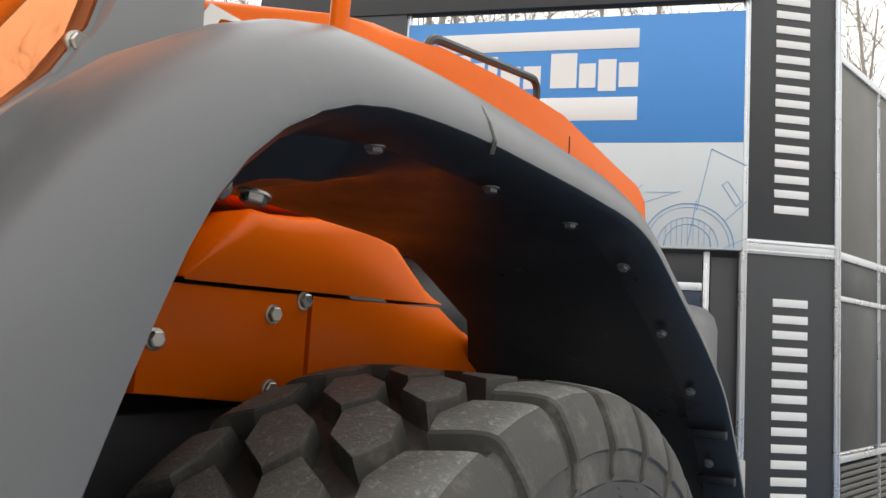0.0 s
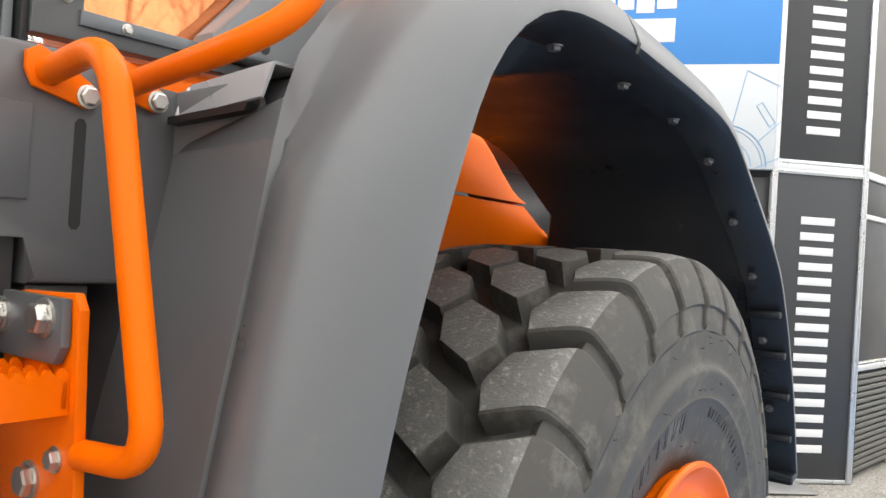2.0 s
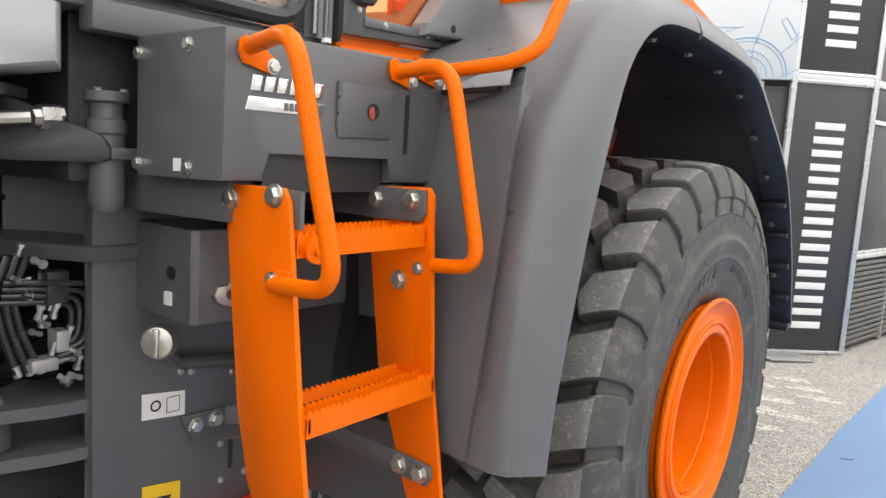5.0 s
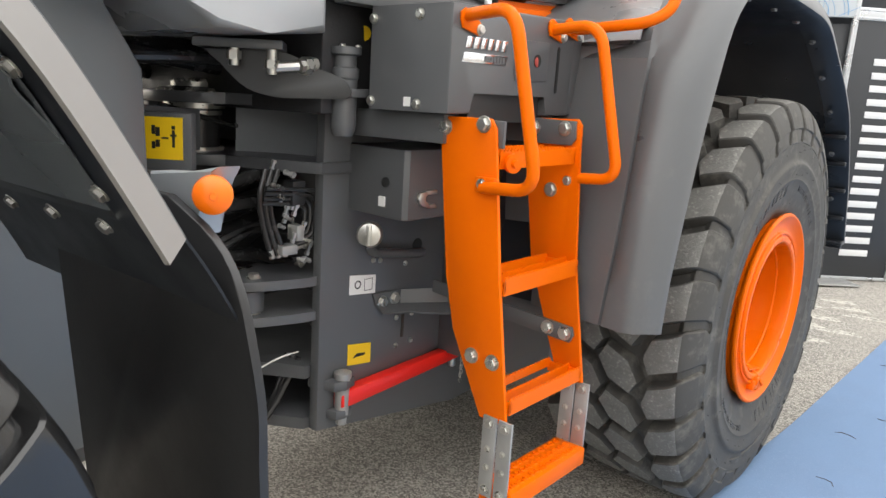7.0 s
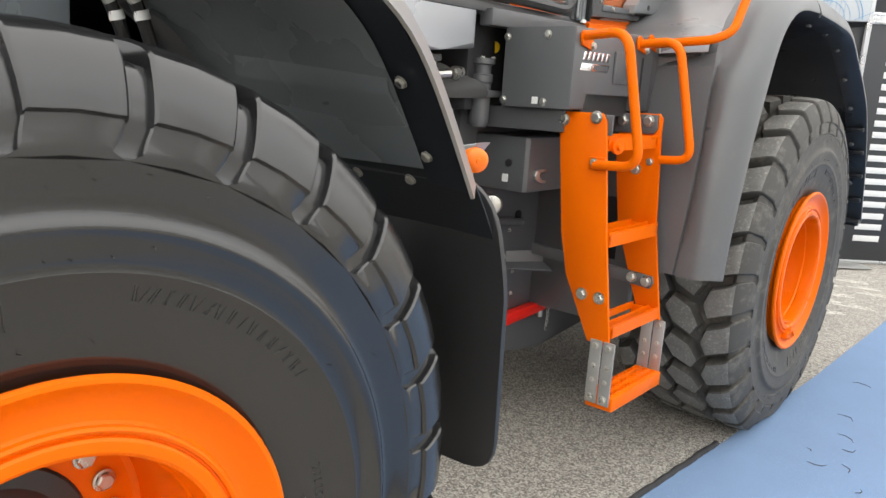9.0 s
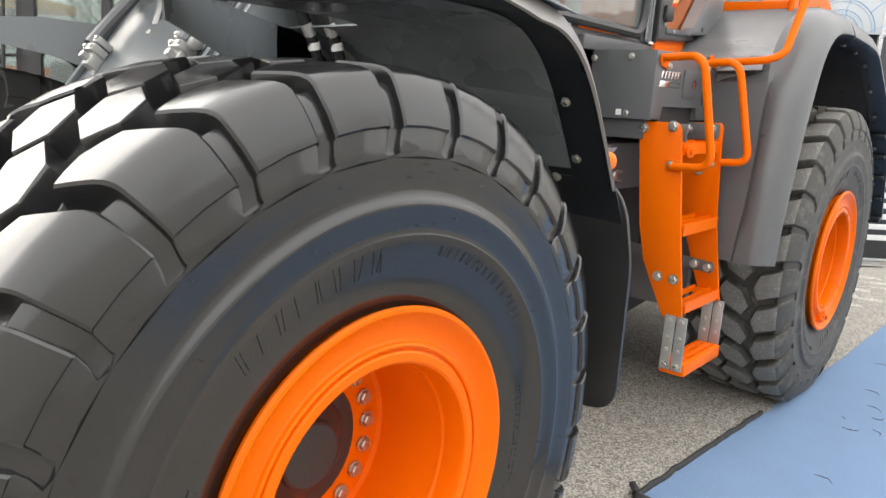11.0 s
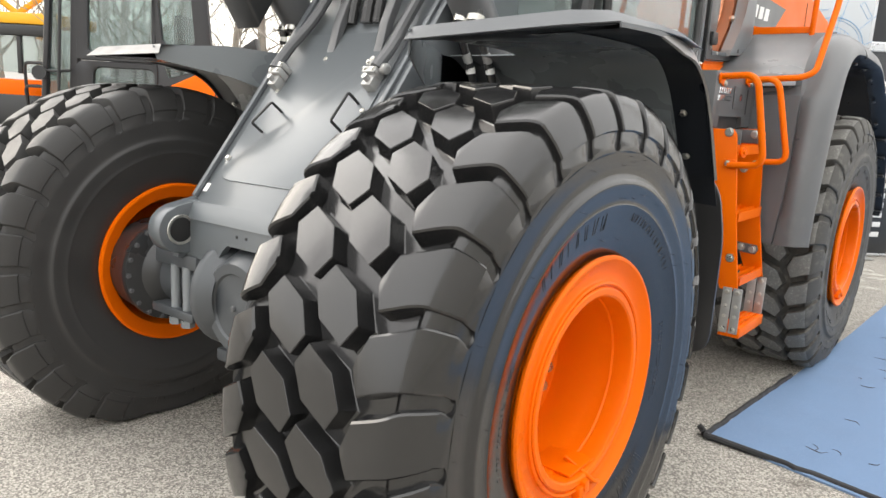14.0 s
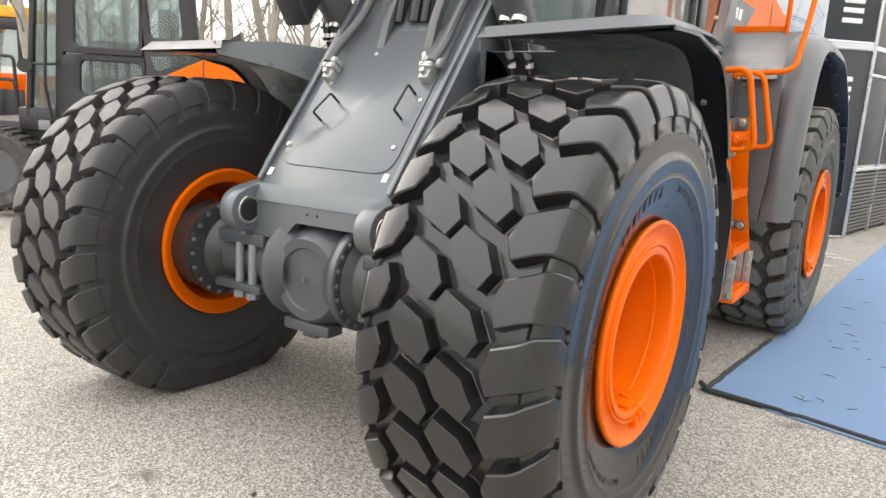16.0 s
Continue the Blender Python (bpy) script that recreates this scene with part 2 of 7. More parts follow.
def box(bm, a, b, bevel=0.0, m=None, seg=2):
    """A box from corner a to corner b, with rounded edges, placed by m."""
    c = [(p + q) / 2 for p, q in zip(a, b)]
    s = [abs(q - p) for p, q in zip(a, b)]
    t = Matrix.Translation(c) @ Matrix.Diagonal((*s, 1))
    r = bmesh.ops.create_cube(bm, size=1, matrix=(m or Matrix()) @ t)
    if bevel:
        es = list({e for v in r["verts"] for e in v.link_edges})
        bmesh.ops.bevel(bm, geom=es, offset=bevel, segments=seg, affect="EDGES", profile=0.5)


def prism(bm, pts, axis, a, b, bevel=0.0, seg=2, m=None):
    """A polygon drawn across an axis and extruded along it from a to b. Points: x: (y, z), y: (x, z), z: (x, y)."""
    def at(p, t):
        v = {"x": (t, p[0], p[1]), "y": (p[0], t, p[1]), "z": (p[0], p[1], t)}[axis]
        return m @ Vector(v) if m else v
    lo, hi = [bm.verts.new(at(p, a)) for p in pts], [bm.verts.new(at(p, b)) for p in pts]
    n = len(pts)
    caps = [bm.faces.new(lo[::-1]), bm.faces.new(hi)]
    for i in range(n):
        bm.faces.new((lo[i], lo[(i + 1) % n], hi[(i + 1) % n], hi[i]))
    if bevel:
        es = list({e for f in caps for e in f.edges})
        bmesh.ops.bevel(bm, geom=es, offset=bevel, segments=seg, affect="EDGES", profile=0.5)


def rounded(pts, r, n=5):
    """An open line with its inner corners rounded."""
    pts = [Vector(p) for p in pts]
    out = [pts[0]]
    for a, b, c in zip(pts, pts[1:], pts[2:]):
        d = min(r, (a - b).length * 0.48, (c - b).length * 0.48)
        p, q = b + (a - b).normalized() * d, b + (c - b).normalized() * d
        out += [p.lerp(b, t).lerp(b.lerp(q, t), t) for t in [i / n for i in range(n + 1)]]
    return out + [pts[-1]]


def tube(bm, pts, r, seg=10, cap=True):
    """A round bar or hose along a line."""
    pts = [Vector(p) for p in pts]
    up = None
    rings = []
    for i, p in enumerate(pts):
        t = (pts[min(i + 1, len(pts) - 1)] - pts[max(i - 1, 0)]).normalized()
        if up is None:
            up = t.orthogonal().normalized()
        up = (up - t * up.dot(t)).normalized()
        s = t.cross(up)
        rad = r[i] if isinstance(r, (list, tuple)) else r
        rings.append([bm.verts.new(p + (up * math.cos(k) + s * math.sin(k)) * rad) for k in [2 * math.pi * j / seg for j in range(seg)]])
    for a, b in zip(rings, rings[1:]):
        for j in range(seg):
            bm.faces.new((a[j], a[(j + 1) % seg], b[(j + 1) % seg], b[j]))
    if cap:
        bm.faces.new(rings[0][::-1])
        bm.faces.new(rings[-1])


def lathe(bm, prof, seg=48, m=None, arc=360.0, closed=True):
    """A profile of (place along x, radius) turned about the x axis."""
    m = m or Matrix()
    full = arc >= 360
    n = seg if full else seg + 1
    rings = []
    for k in range(n):
        a = radians(arc) * k / seg
        rings.append([bm.verts.new(m @ Vector((x, r * math.cos(a), r * math.sin(a)))) for x, r in prof])
    for k in range(n if full else n - 1):
        p, q = rings[k], rings[(k + 1) % n]
        for j in range(len(prof) - 1):
            if prof[j][1] < 1e-6 and prof[j + 1][1] < 1e-6:
                continue
            bm.faces.new((p[j], p[j + 1], q[j + 1], q[j]))
    bmesh.ops.remove_doubles(bm, verts=[v for r in rings for v in r], dist=1e-6)


def aim(loc, normal):
    """A pose whose x axis points along the normal."""
    return Matrix.Translation(loc) @ Vector(normal).normalized().to_track_quat("X", "Z").to_matrix().to_4x4()


def bolt_mesh(name="bolt", r=0.014, mat=None):
    """Hex head on a washer, along x."""
    bm = bmesh.new()
    lathe(bm, [(0, 0), (0, r * 1.25), (r * 0.2, r * 1.25), (r * 0.25, r * 0.95)], 14)
    vs = [[bm.verts.new((x, q * math.cos(k), q * math.sin(k))) for k in [math.pi / 3 * j for j in range(6)]] for x, q in ((r * 0.2, r), (r * 0.72, r), (r * 0.85, r * 0.82))]
    for a, b in zip(vs, vs[1:]):
        for j in range(6):
            bm.faces.new((a[j], a[(j + 1) % 6], b[(j + 1) % 6], b[j]))
    bm.faces.new(vs[-1])
    return finish(bm, name, mat or STEEL)


BOLT, BOLT_S, BOLT_L = bolt_mesh(r=0.012), bolt_mesh(r=0.008), bolt_mesh(r=0.018)
BOLT_DARK = bolt_mesh(r=0.011, mat=CHAR)


def bolts(parent, places, normal, me=None):
    for p in places:
        put("bolt", me or BOLT, parent, aim(p, normal))

# ---- ground, carpet, exhibition stand ----
bm = bmesh.new()
FALL = 0.031
rows = [[bm.verts.new((x, y, FALL * min(0.0, max(-6.0, x - 0.1)))) for x in (-400, -30, -5.9, -3, -1, 0.1, 3, 30, 400)] for y in (-400, -20, -4, 0, 4, 8, 20, 400)]
for a, b in zip(rows, rows[1:]):
    for j in range(len(a) - 1):
        bm.faces.new((a[j], a[j + 1], b[j + 1], b[j]))
solo("ground", bm, ASPHALT, "worn grey asphalt yard with pale aggregate", "ground", "structure")

# worn road paint beside the carpet: ragged strokes with gaps, unreadable
bm = bmesh.new()
rnd = random.Random(4)
ground_z = lambda x: FALL * min(0.0, x - 0.1) + 0.0012
def stroke(x0, y0, x1, y1, wide, keep):
    """A thin ragged bar made of small worn flakes."""
    n = max(3, int(math.hypot(x1 - x0, y1 - y0) / 0.011))
    dx, dy = (x1 - x0) / n, (y1 - y0) / n
    ln = math.hypot(dx, dy)
    for i in range(n):
        for j in (-1, 0, 1):
            if rnd.random() > keep:
                continue
            cx, cy = x0 + dx * i - dy / ln * wide * 0.33 * j + rnd.uniform(-0.003, 0.003), y0 + dy * i + dx / ln * wide * 0.33 * j + rnd.uniform(-0.003, 0.003)
            k, a0 = rnd.randint(4, 6), rnd.uniform(0, 6.28)
            bm.faces.new([bm.verts.new((cx + math.cos(a0 + 6.283 * q / k) * wide * rnd.uniform(0.12, 0.32), cy + math.sin(a0 + 6.283 * q / k) * wide * rnd.uniform(0.12, 0.32), ground_z(cx))) for q in range(k)])
for x, y in ((-0.31, 5.32), (-0.12, 5.66), (-0.09, 4.97), (0.10, 4.65), (-0.17, 4.69), (0.16, 5.25), (0.02, 5.45), (-0.24, 4.95), (0.0, 4.3), (-0.1, 3.95)):
    w = rnd.uniform(0.16, 0.26)
    stroke(x - w, y - 0.03, x + w * 0.5, y + 0.02, 0.048, 0.58)
    stroke(x - w * 0.7, y + 0.05, x + w * 0.3, y + 0.07, 0.036, 0.5)
    stroke(x - w * 0.2, y - 0.05, x - w * 0.1, y + 0.09, 0.036, 0.45)
stroke(-0.37, 0.18, 0.15, 0.585, 0.009, 0.30)
solo("road_marking", bm, MARK, "faded pale road paint worn to flakes on the asphalt", "road marking", "structure")

bm = bmesh.new()
rows = 46
top = []
for i in range(rows + 1):
    y = -0.6 + (9.5 + 0.6) * i / rows
    line = []
    for j in range(24):
        t = j / 23
        x0 = np.interp(y, [-0.6, 0.035, 1.30, 2.7, 4.65, 6.92, 9.5], [1.9, 0.145, 0.225, 0.295, 0.35, 0.47, 0.9])
        if y < 0.035:
            x0 = np.interp(y, [-0.62, -0.28, -0.05, 0.01, 0.035], [4.1, 1.9, 1.03, 0.58, 0.145])
        x = x0 + (4.2 - x0) * t ** 1.5
        z = 0.009 + 0.005 * noise.noise((x * 2.2, y * 1.6, 0)) + 0.0025 * noise.noise((x * 7, y * 6, 3))
        line.append(bm.verts.new((x, y, max(0.005, z))))
    top.append(line)
for a, b in zip(top, top[1:]):
    for j in range(23):
        bm.faces.new((a[j], a[j + 1], b[j + 1], b[j]))
r = bmesh.ops.extrude_face_region(bm, geom=bm.faces[:])
for v in r["geom"]:
    if isinstance(v, bmesh.types.BMVert):
        v.co.z = 0.001
carpet = solo("carpet", bm, CARPET, "pale blue exhibition carpet laid on the asphalt", "carpet")
bm = bmesh.new()
wob = random.Random(2)
rim_line = rounded([(1.9, -0.28, 0.012), (1.03, -0.05, 0.012), (0.58, 0.01, 0.012), (0.14, 0.03, 0.02), (0.09, 0.07, 0.035)], 0.05)
tube(bm, [(p[0] + wob.uniform(-0.006, 0.006), p[1] + wob.uniform(-0.008, 0.008), p[2]) for p in rim_line], 0.016, 8)
rim_line = [(0.13 + 0.08 * k / 20 + wob.uniform(-0.007, 0.007), 0.05 + 1.27 * k / 20, 0.013) for k in range(21)]
tube(bm, rim_line, 0.014, 8)
part("edging", bm, TAPE, carpet, "frayed black edging")

rnd = random.Random(11)
for i in range(34):
    x, y = rnd.uniform(0.45, 1.5), rnd.uniform(0.1, 4.2)
    if i < 12:
        x, y = rnd.uniform(0.5, 1.15), rnd.uniform(0.2, 1.9)
    a, ln = rnd.uniform(0, 3.14), rnd.uniform(0.02, 0.06)
    bm = bmesh.new()
    pts = [(x + ln * t * math.cos(a + 0.5 * t), y + ln * t * math.sin(a + 0.5 * t), 0.02 + 0.006 * rnd.random()) for t in (-1, -0.3, 0.4, 1)]
    tube(bm, pts, [0.0016, 0.0022, 0.002, 0.001], 5)
    solo("twig", bm, TWIG, "thin brown twig lying on the blue carpet", "twig", "", "twigs on the carpet")
rnd = random.Random(13)
for i in range(10):
    x, y = rnd.uniform(-1.4, 0.5), rnd.uniform(-3.2, -1.9)
    bm = bmesh.new()
    bmesh.ops.create_icosphere(bm, subdivisions=1, radius=rnd.uniform(0.006, 0.016), matrix=pose(x, y, 0.003, 0, 0, rnd.uniform(0, 360)) @ Matrix.Diagonal((1.5, 0.9, 0.35, 1)))
    solo("dead_leaf", bm, TWIG, "small dark crumpled leaf lying on the asphalt", "leaf", "", "leaves on the asphalt")

# the stand is laid out in frames: s along the wall, z up, out towards the yard
def wall_frame(x, y, ang):
    return pose(x, y, 0, 0, 0, ang)


stand = thing("exhibition_stand", -0.3, 6.7, 0, "black and aluminium exhibition stand with blue poster", "exhibition stand")
COL = wall_frame(-0.575, 6.40, math.degrees(math.atan2(0.5, 0.52)))
bm = bmesh.new()
box(bm, (0.0, 0.0, 0.03), (0.72, 0.04, 2.395), 0.002, COL)
part("panel", bm, PANELB, stand, "black panel")
bm = bmesh.new()
box(bm, (0.0, 0.0, 2.505), (0.72, 0.04, 4.9), 0.002, COL)
part("panel", bm, PANELB, stand, "black panel")
for z0, z1 in ((2.395, 2.505), (0.0, 0.03), (4.9, 4.96)):
    bm = bmesh.new()
    box(bm, (0.0, -0.012, z0), (0.72, 0.03, z1), 0.004, COL)
    if z1 - z0 > 0.1:
        box(bm, (0.0, -0.02, z0 + 0.012), (0.72, -0.01, z0 + 0.03), 0.003, COL)
        box(bm, (0.0, -0.02, z1 - 0.03), (0.72, -0.01, z1 - 0.012), 0.003, COL)
    part("crossbar", bm, ALU, stand)


def post(m, s, d=-0.005, z1=4.96, w=0.045, z0=0.0):
    bm = bmesh.new()
    box(bm, (s - w / 2, d - w / 2, z0), (s + w / 2, d + w / 2, z1), 0.006, m)
    for q in (-0.25, 0.25):
        box(bm, (s + q * w - 0.004, d - w / 2 - 0.004, z0), (s + q * w + 0.004, d - w / 2 + 0.002, z1), 0.0, m)
    part("post", bm, ALU, stand)


post(COL, -0.022)
post(COL, 0.745, 0.01, 4.96, 0.05)
# brand lettering reduced to plain white bars, eight groups to a panel
for base in (0.235, 2.715):
    for i in range(8):
        for dz in (0.0, 0.122):
            bm = bmesh.new()
            z0 = base + i * 0.236 + dz
            box(bm, (0.225, -0.006, z0), (0.505, 0.001, z0 + 0.06), 0.001, COL)
            part("white_bar", bm, LETTER, stand, "plain white vinyl bar")

PW = wall_frame(-0.53, 6.40, math.degrees(math.atan2(0.37, 0.93)))
bm = bmesh.new()
box(bm, (-2.78, -0.03, 3.23), (-0.075, 0.03, 4.27), 0.003, PW)
part("poster_panel", bm, POSTB, stand, "blue poster panel")
bm = bmesh.new()
box(bm, (-2.78, -0.03, 2.41), (-0.075, 0.03, 3.23), 0.003, PW)
part("poster_panel", bm, POSTW, stand, "pale poster panel with blue line drawing")
for z0, z1 in ((4.0, 4.16), (3.41, 3.6)):
    bm = bmesh.new()
    box(bm, (-2.5, -0.034, z0), (-0.86, -0.028, z1), 0.001, PW)
    part("white_bar", bm, LETTER, stand, "plain white printed bar")
# the maker's name as plain rounded blocks
for s0, s1, h in ((-2.42, -2.22, 0.3), (-2.19, -2.1, 0.26), (-2.07, -1.99, 0.28), (-1.96, -1.8, 0.19), (-1.77, -1.63, 0.19), (-1.55, -1.34, 0.29), (-1.32, -1.19, 0.2), (-1.17, -1.03, 0.26), (-1.01, -0.86, 0.2)):
    bm = bmesh.new()
    zc = 3.78 if h != 0.26 else 3.75
    lo, hi = zc - 0.1, zc - 0.1 + h
    box(bm, (s0, -0.034, lo), (s1, -0.029, hi), 0.0, PW)
    part("white_block", bm, LETTER, stand, "plain white printed block")
# line drawing: arcs and rays on the pale panel
LD = bmesh.new()


def on_poster(s, z):
    return PW @ Vector((s, -0.032, z))


for r0, th in ((0.33, 0.007), (0.30, 0.004), (0.22, 0.004), (0.17, 0.005)):
    pts = [on_poster(-0.46 + r0 * math.cos(a), 2.425 + r0 * math.sin(a)) for a in [math.pi * k / 30 for k in range(31)]]
    tube(LD, pts, th * 0.7, 4)
for k in range(9):
    s = -0.62 + 0.04 * k
    tube(LD, [on_poster(s, 2.43), on_poster(s, 2.43 + math.sqrt(max(0.001, 0.22 ** 2 - (s + 0.46) ** 2)))], 0.0018, 4)
for a, b in (((-0.40, 2.7), (-0.30, 3.18)), ((-0.30, 3.18), (-0.05, 3.05)), ((-0.78, 2.76), (-0.52, 2.85)), ((-0.78, 2.84), (-0.56, 2.84)), ((-0.2, 2.62), (-0.04, 2.78)), ((-0.22, 2.9), (-0.12, 2.74)), ((-0.18, 2.93), (-0.08, 2.77)), ((-0.22, 2.9), (-0.18, 2.93)), ((-0.12, 2.74), (-0.08, 2.77)), ((-0.46, 2.43), (-0.40, 2.78)), ((-0.04, 2.5), (-0.2, 2.42)), ((-0.9, 2.8), (-0.8, 2.9))):
    tube(LD, [on_poster(*a), on_poster(*b)], 0.003, 4)
part("line_drawing", LD, POSTL, stand, "thin blue technical line drawing", None, 32, "stuff")
# fascia over the poster and the recess under it
bm = bmesh.new()
box(bm, (-4.2, -0.06, 4.36), (-0.02, 0.04, 5.3), 0.004, PW)
part("fascia", bm, PANELB, stand, "black fascia board")
for k in range(7):
    bm = bmesh.new()
    box(bm, (-1.15 + 0.075 * k, -0.066, 4.4), (-1.095 + 0.075 * k, -0.058, 4.47), 0.0, PW)
    part("white_bar", bm, LETTER, stand, "plain white vinyl bar")
bm = bmesh.new()
box(bm, (-4.2, -0.05, 2.0), (-2.8, 0.03, 4.36), 0.004, PW)
part("panel", bm, PANELB, stand, "black panel")
for s0, s1, z0, z1, mt in ((-2.78, -0.34, 0.0, 0.9, PANELB), (-2.78, -0.34, 1.5, 1.82, DARKBLUE), (-0.28, -0.08, 0.02, 2.36, PANELB), (-2.78, -0.34, 0.95, 1.45, DARKBLUE), (-2.78, -0.34, 1.86, 2.1, DARKBLUE), (-2.78, -0.34, 2.16, 2.38, PANELB)):
    bm = bmesh.new()
    box(bm, (s0, 0.06, z0), (s1, 0.1, z1), 0.002, PW)
    part("panel", bm, mt, stand)
for z in (0.92, 1.475, 1.84, 2.13):
    bm = bmesh.new()
    box(bm, (-2.78, 0.045, z - 0.03), (-0.34, 0.1, z + 0.03), 0.003, PW)
    part("crossbar", bm, ALU, stand)
post(PW, -0.31, 0.08, 2.4)
post(PW, -2.79, 0.0, 4.36)

# side wall of the stand running back from the column
SW = wall_frame(-0.02, 7.0, 80)
for z0, z1, mt in ((2.47, 4.0, PANELT), (0.95, 2.1, PANELB), (2.12, 2.42, PANELB)):
    for k in range(3):
        bm = bmesh.new()
        box(bm, (0.02 + 0.98 * k, 0.02, z0), (0.96 + 0.98 * k, 0.06, z1), 0.003, SW)
        part("panel", bm, mt, stand)
for z, w in ((2.44, 0.03), (4.01, 0.03), (2.11, 0.02), (0.9, 0.025)):
    bm = bmesh.new()
    box(bm, (0, 0.0, z - w), (2.95, 0.07, z + w), 0.004, SW)
    part("crossbar", bm, ALU, stand)
for k in range(4):
    post(SW, 0.98 * k, 0.03, 4.04, 0.04)
for k in range(16):
    bm = bmesh.new()
    box(bm, (0.05, 0.01, 0.06 + 0.05 * k), (2.9, 0.035, 0.095 + 0.05 * k), 0.004, SW @ Matrix.Translation((0, 0, 0)))
    part("slat", bm, PANELT, stand, "grey louvre slat")
bm = bmesh.new()
box(bm, (0.0, 0.07, 0.0), (2.95, 0.09, 0.88), 0.0, SW)
part("backing", bm, PANELB, stand)
# back of the stand, closing it
bm = bmesh.new()
box(bm, (-4.2, 1.8, 0.0), (0.6, 1.9, 3.9), 0.0, PW)
part("back_wall", bm, PANELB, stand)
# steel bracket standing by the column foot
bm = bmesh.new()
box(bm, (-0.16, -0.14, 0.0), (-0.05, -0.02, 0.9), 0.006, COL)
part("bracket", bm, GALV, stand, "galvanised steel bracket post")
bm = bmesh.new()
box(bm, (-0.1, -0.3, 0.001), (0.3, -0.02, 0.014), 0.003, COL)
part("foot_plate", bm, GALV, stand, "galvanised foot plate")

bm = bmesh.new()
prism(bm, [(0.62, 8.0), (1.3, 8.0), (1.3, 8.5), (0.62, 8.5)], "z", 0.02, 0.09, 0.02)
solo("plastic_crate", bm, GREENP, "green plastic tray on the ground by the stand", "crate")

# unseen wall closing the yard behind the walkway, added pale to brighten east-facing reflections
bm = bmesh.new()
box(bm, (8.4, -13.0, 0.0), (8.6, 5.6, 4.3), 0.02)
solo("wall_east", bm, BOUNCEW, "unseen pale wall closing the yard, added to brighten reflections", "wall", "structure")

# ---- wheel loader: running gear ----
CX, WZ, FY, RY = -1.147, 0.785, -1.645, 1.872
loader = thing("wheel_loader", CX, 0.1, -0.025, "large orange and charcoal wheel loader parked on asphalt", "wheel loader")

LEAN_Z[0] = 0.022


def carcass_mesh(name, mat):
    """Tyre body turned about x, flattened where it stands on the ground."""
    half = [(0.262, 0.365), (0.285, 0.375), (0.298, 0.40), (0.309, 0.43), (0.319, 0.47), (0.329, 0.52), (0.3365, 0.536), (0.3385, 0.541), (0.337, 0.5455), (0.3385, 0.56), (0.3425, 0.585), (0.3455, 0.598), (0.345, 0.604), (0.3395, 0.6105), (0.3345, 0.617), (0.333, 0.628), (0.334, 0.648), (0.3355, 0.67), (0.336, 0.688), (0.328, 0.6905), (0.3245, 0.698), (0.322, 0.725), (0.3185, 0.746), (0.3115, 0.772), (0.302, 0.796), (0.293, 0.810), (0.284, 0.815), (0.273, 0.811), (0.264, 0.80), (0.16, 0.799), (0.09, 0.80)]
    prof = half + [(0.0, 0.804)] + [(-x if x < 0.2 else -0.2 - (x - 0.2) * 0.70, r) for x, r in half[::-1]]
    bm = bmesh.new()
    lathe(bm, prof, 108)
    for v in bm.verts:
        low = 0.012 - WZ
        if v.co.z < low + 0.05:
            over = low + 0.05 - v.co.z
            v.co.z = max(low, v.co.z + over * 0.55) if v.co.z < low else v.co.z
            v.co.x *= 1 + 0.35 * min(0.12, over)
    return finish(bm, name, mat, 40)


def hex_mesh(name, mats, x0):
    """One six-sided, leaning tread block."""
    bm = bmesh.new()
    plan = [(-0.047, 5.65), (0.040, 2.85), (0.080, -2.1), (0.047, -5.65), (-0.040, -2.85), (-0.080, 2.1)]
    rings = []
    for k, r in ((1.22, 0.7975), (1.10, 0.8015), (1.065, 0.810), (1.015, 0.845), (1.0, 0.8498), (0.982, 0.8518)):
        rings.append([bm.verts.new((x0 + x * k, r * math.sin(radians(a * k)), r * math.cos(radians(a * k)))) for x, a in plan])
    for a, b in zip(rings, rings[1:]):
        for j in range(6):
            bm.faces.new((a[j], b[j], b[(j + 1) % 6], a[(j + 1) % 6]))
    mid = [bm.verts.new((x0 + x * 0.5, 0.8525 * math.sin(radians(a * 0.5)), 0.8525 * math.cos(radians(a * 0.5)))) for x, a in plan]
    tops = [bm.faces.new((rings[-1][j], mid[j], mid[(j + 1) % 6], rings[-1][(j + 1) % 6])) for j in range(6)] + [bm.faces.new(mid[::-1])]
    for f in tops:
        f.material_index = len(mats) - 1
    bmesh.ops.recalc_face_normals(bm, faces=bm.faces[:])
    return finish(bm, name, mats, 18)


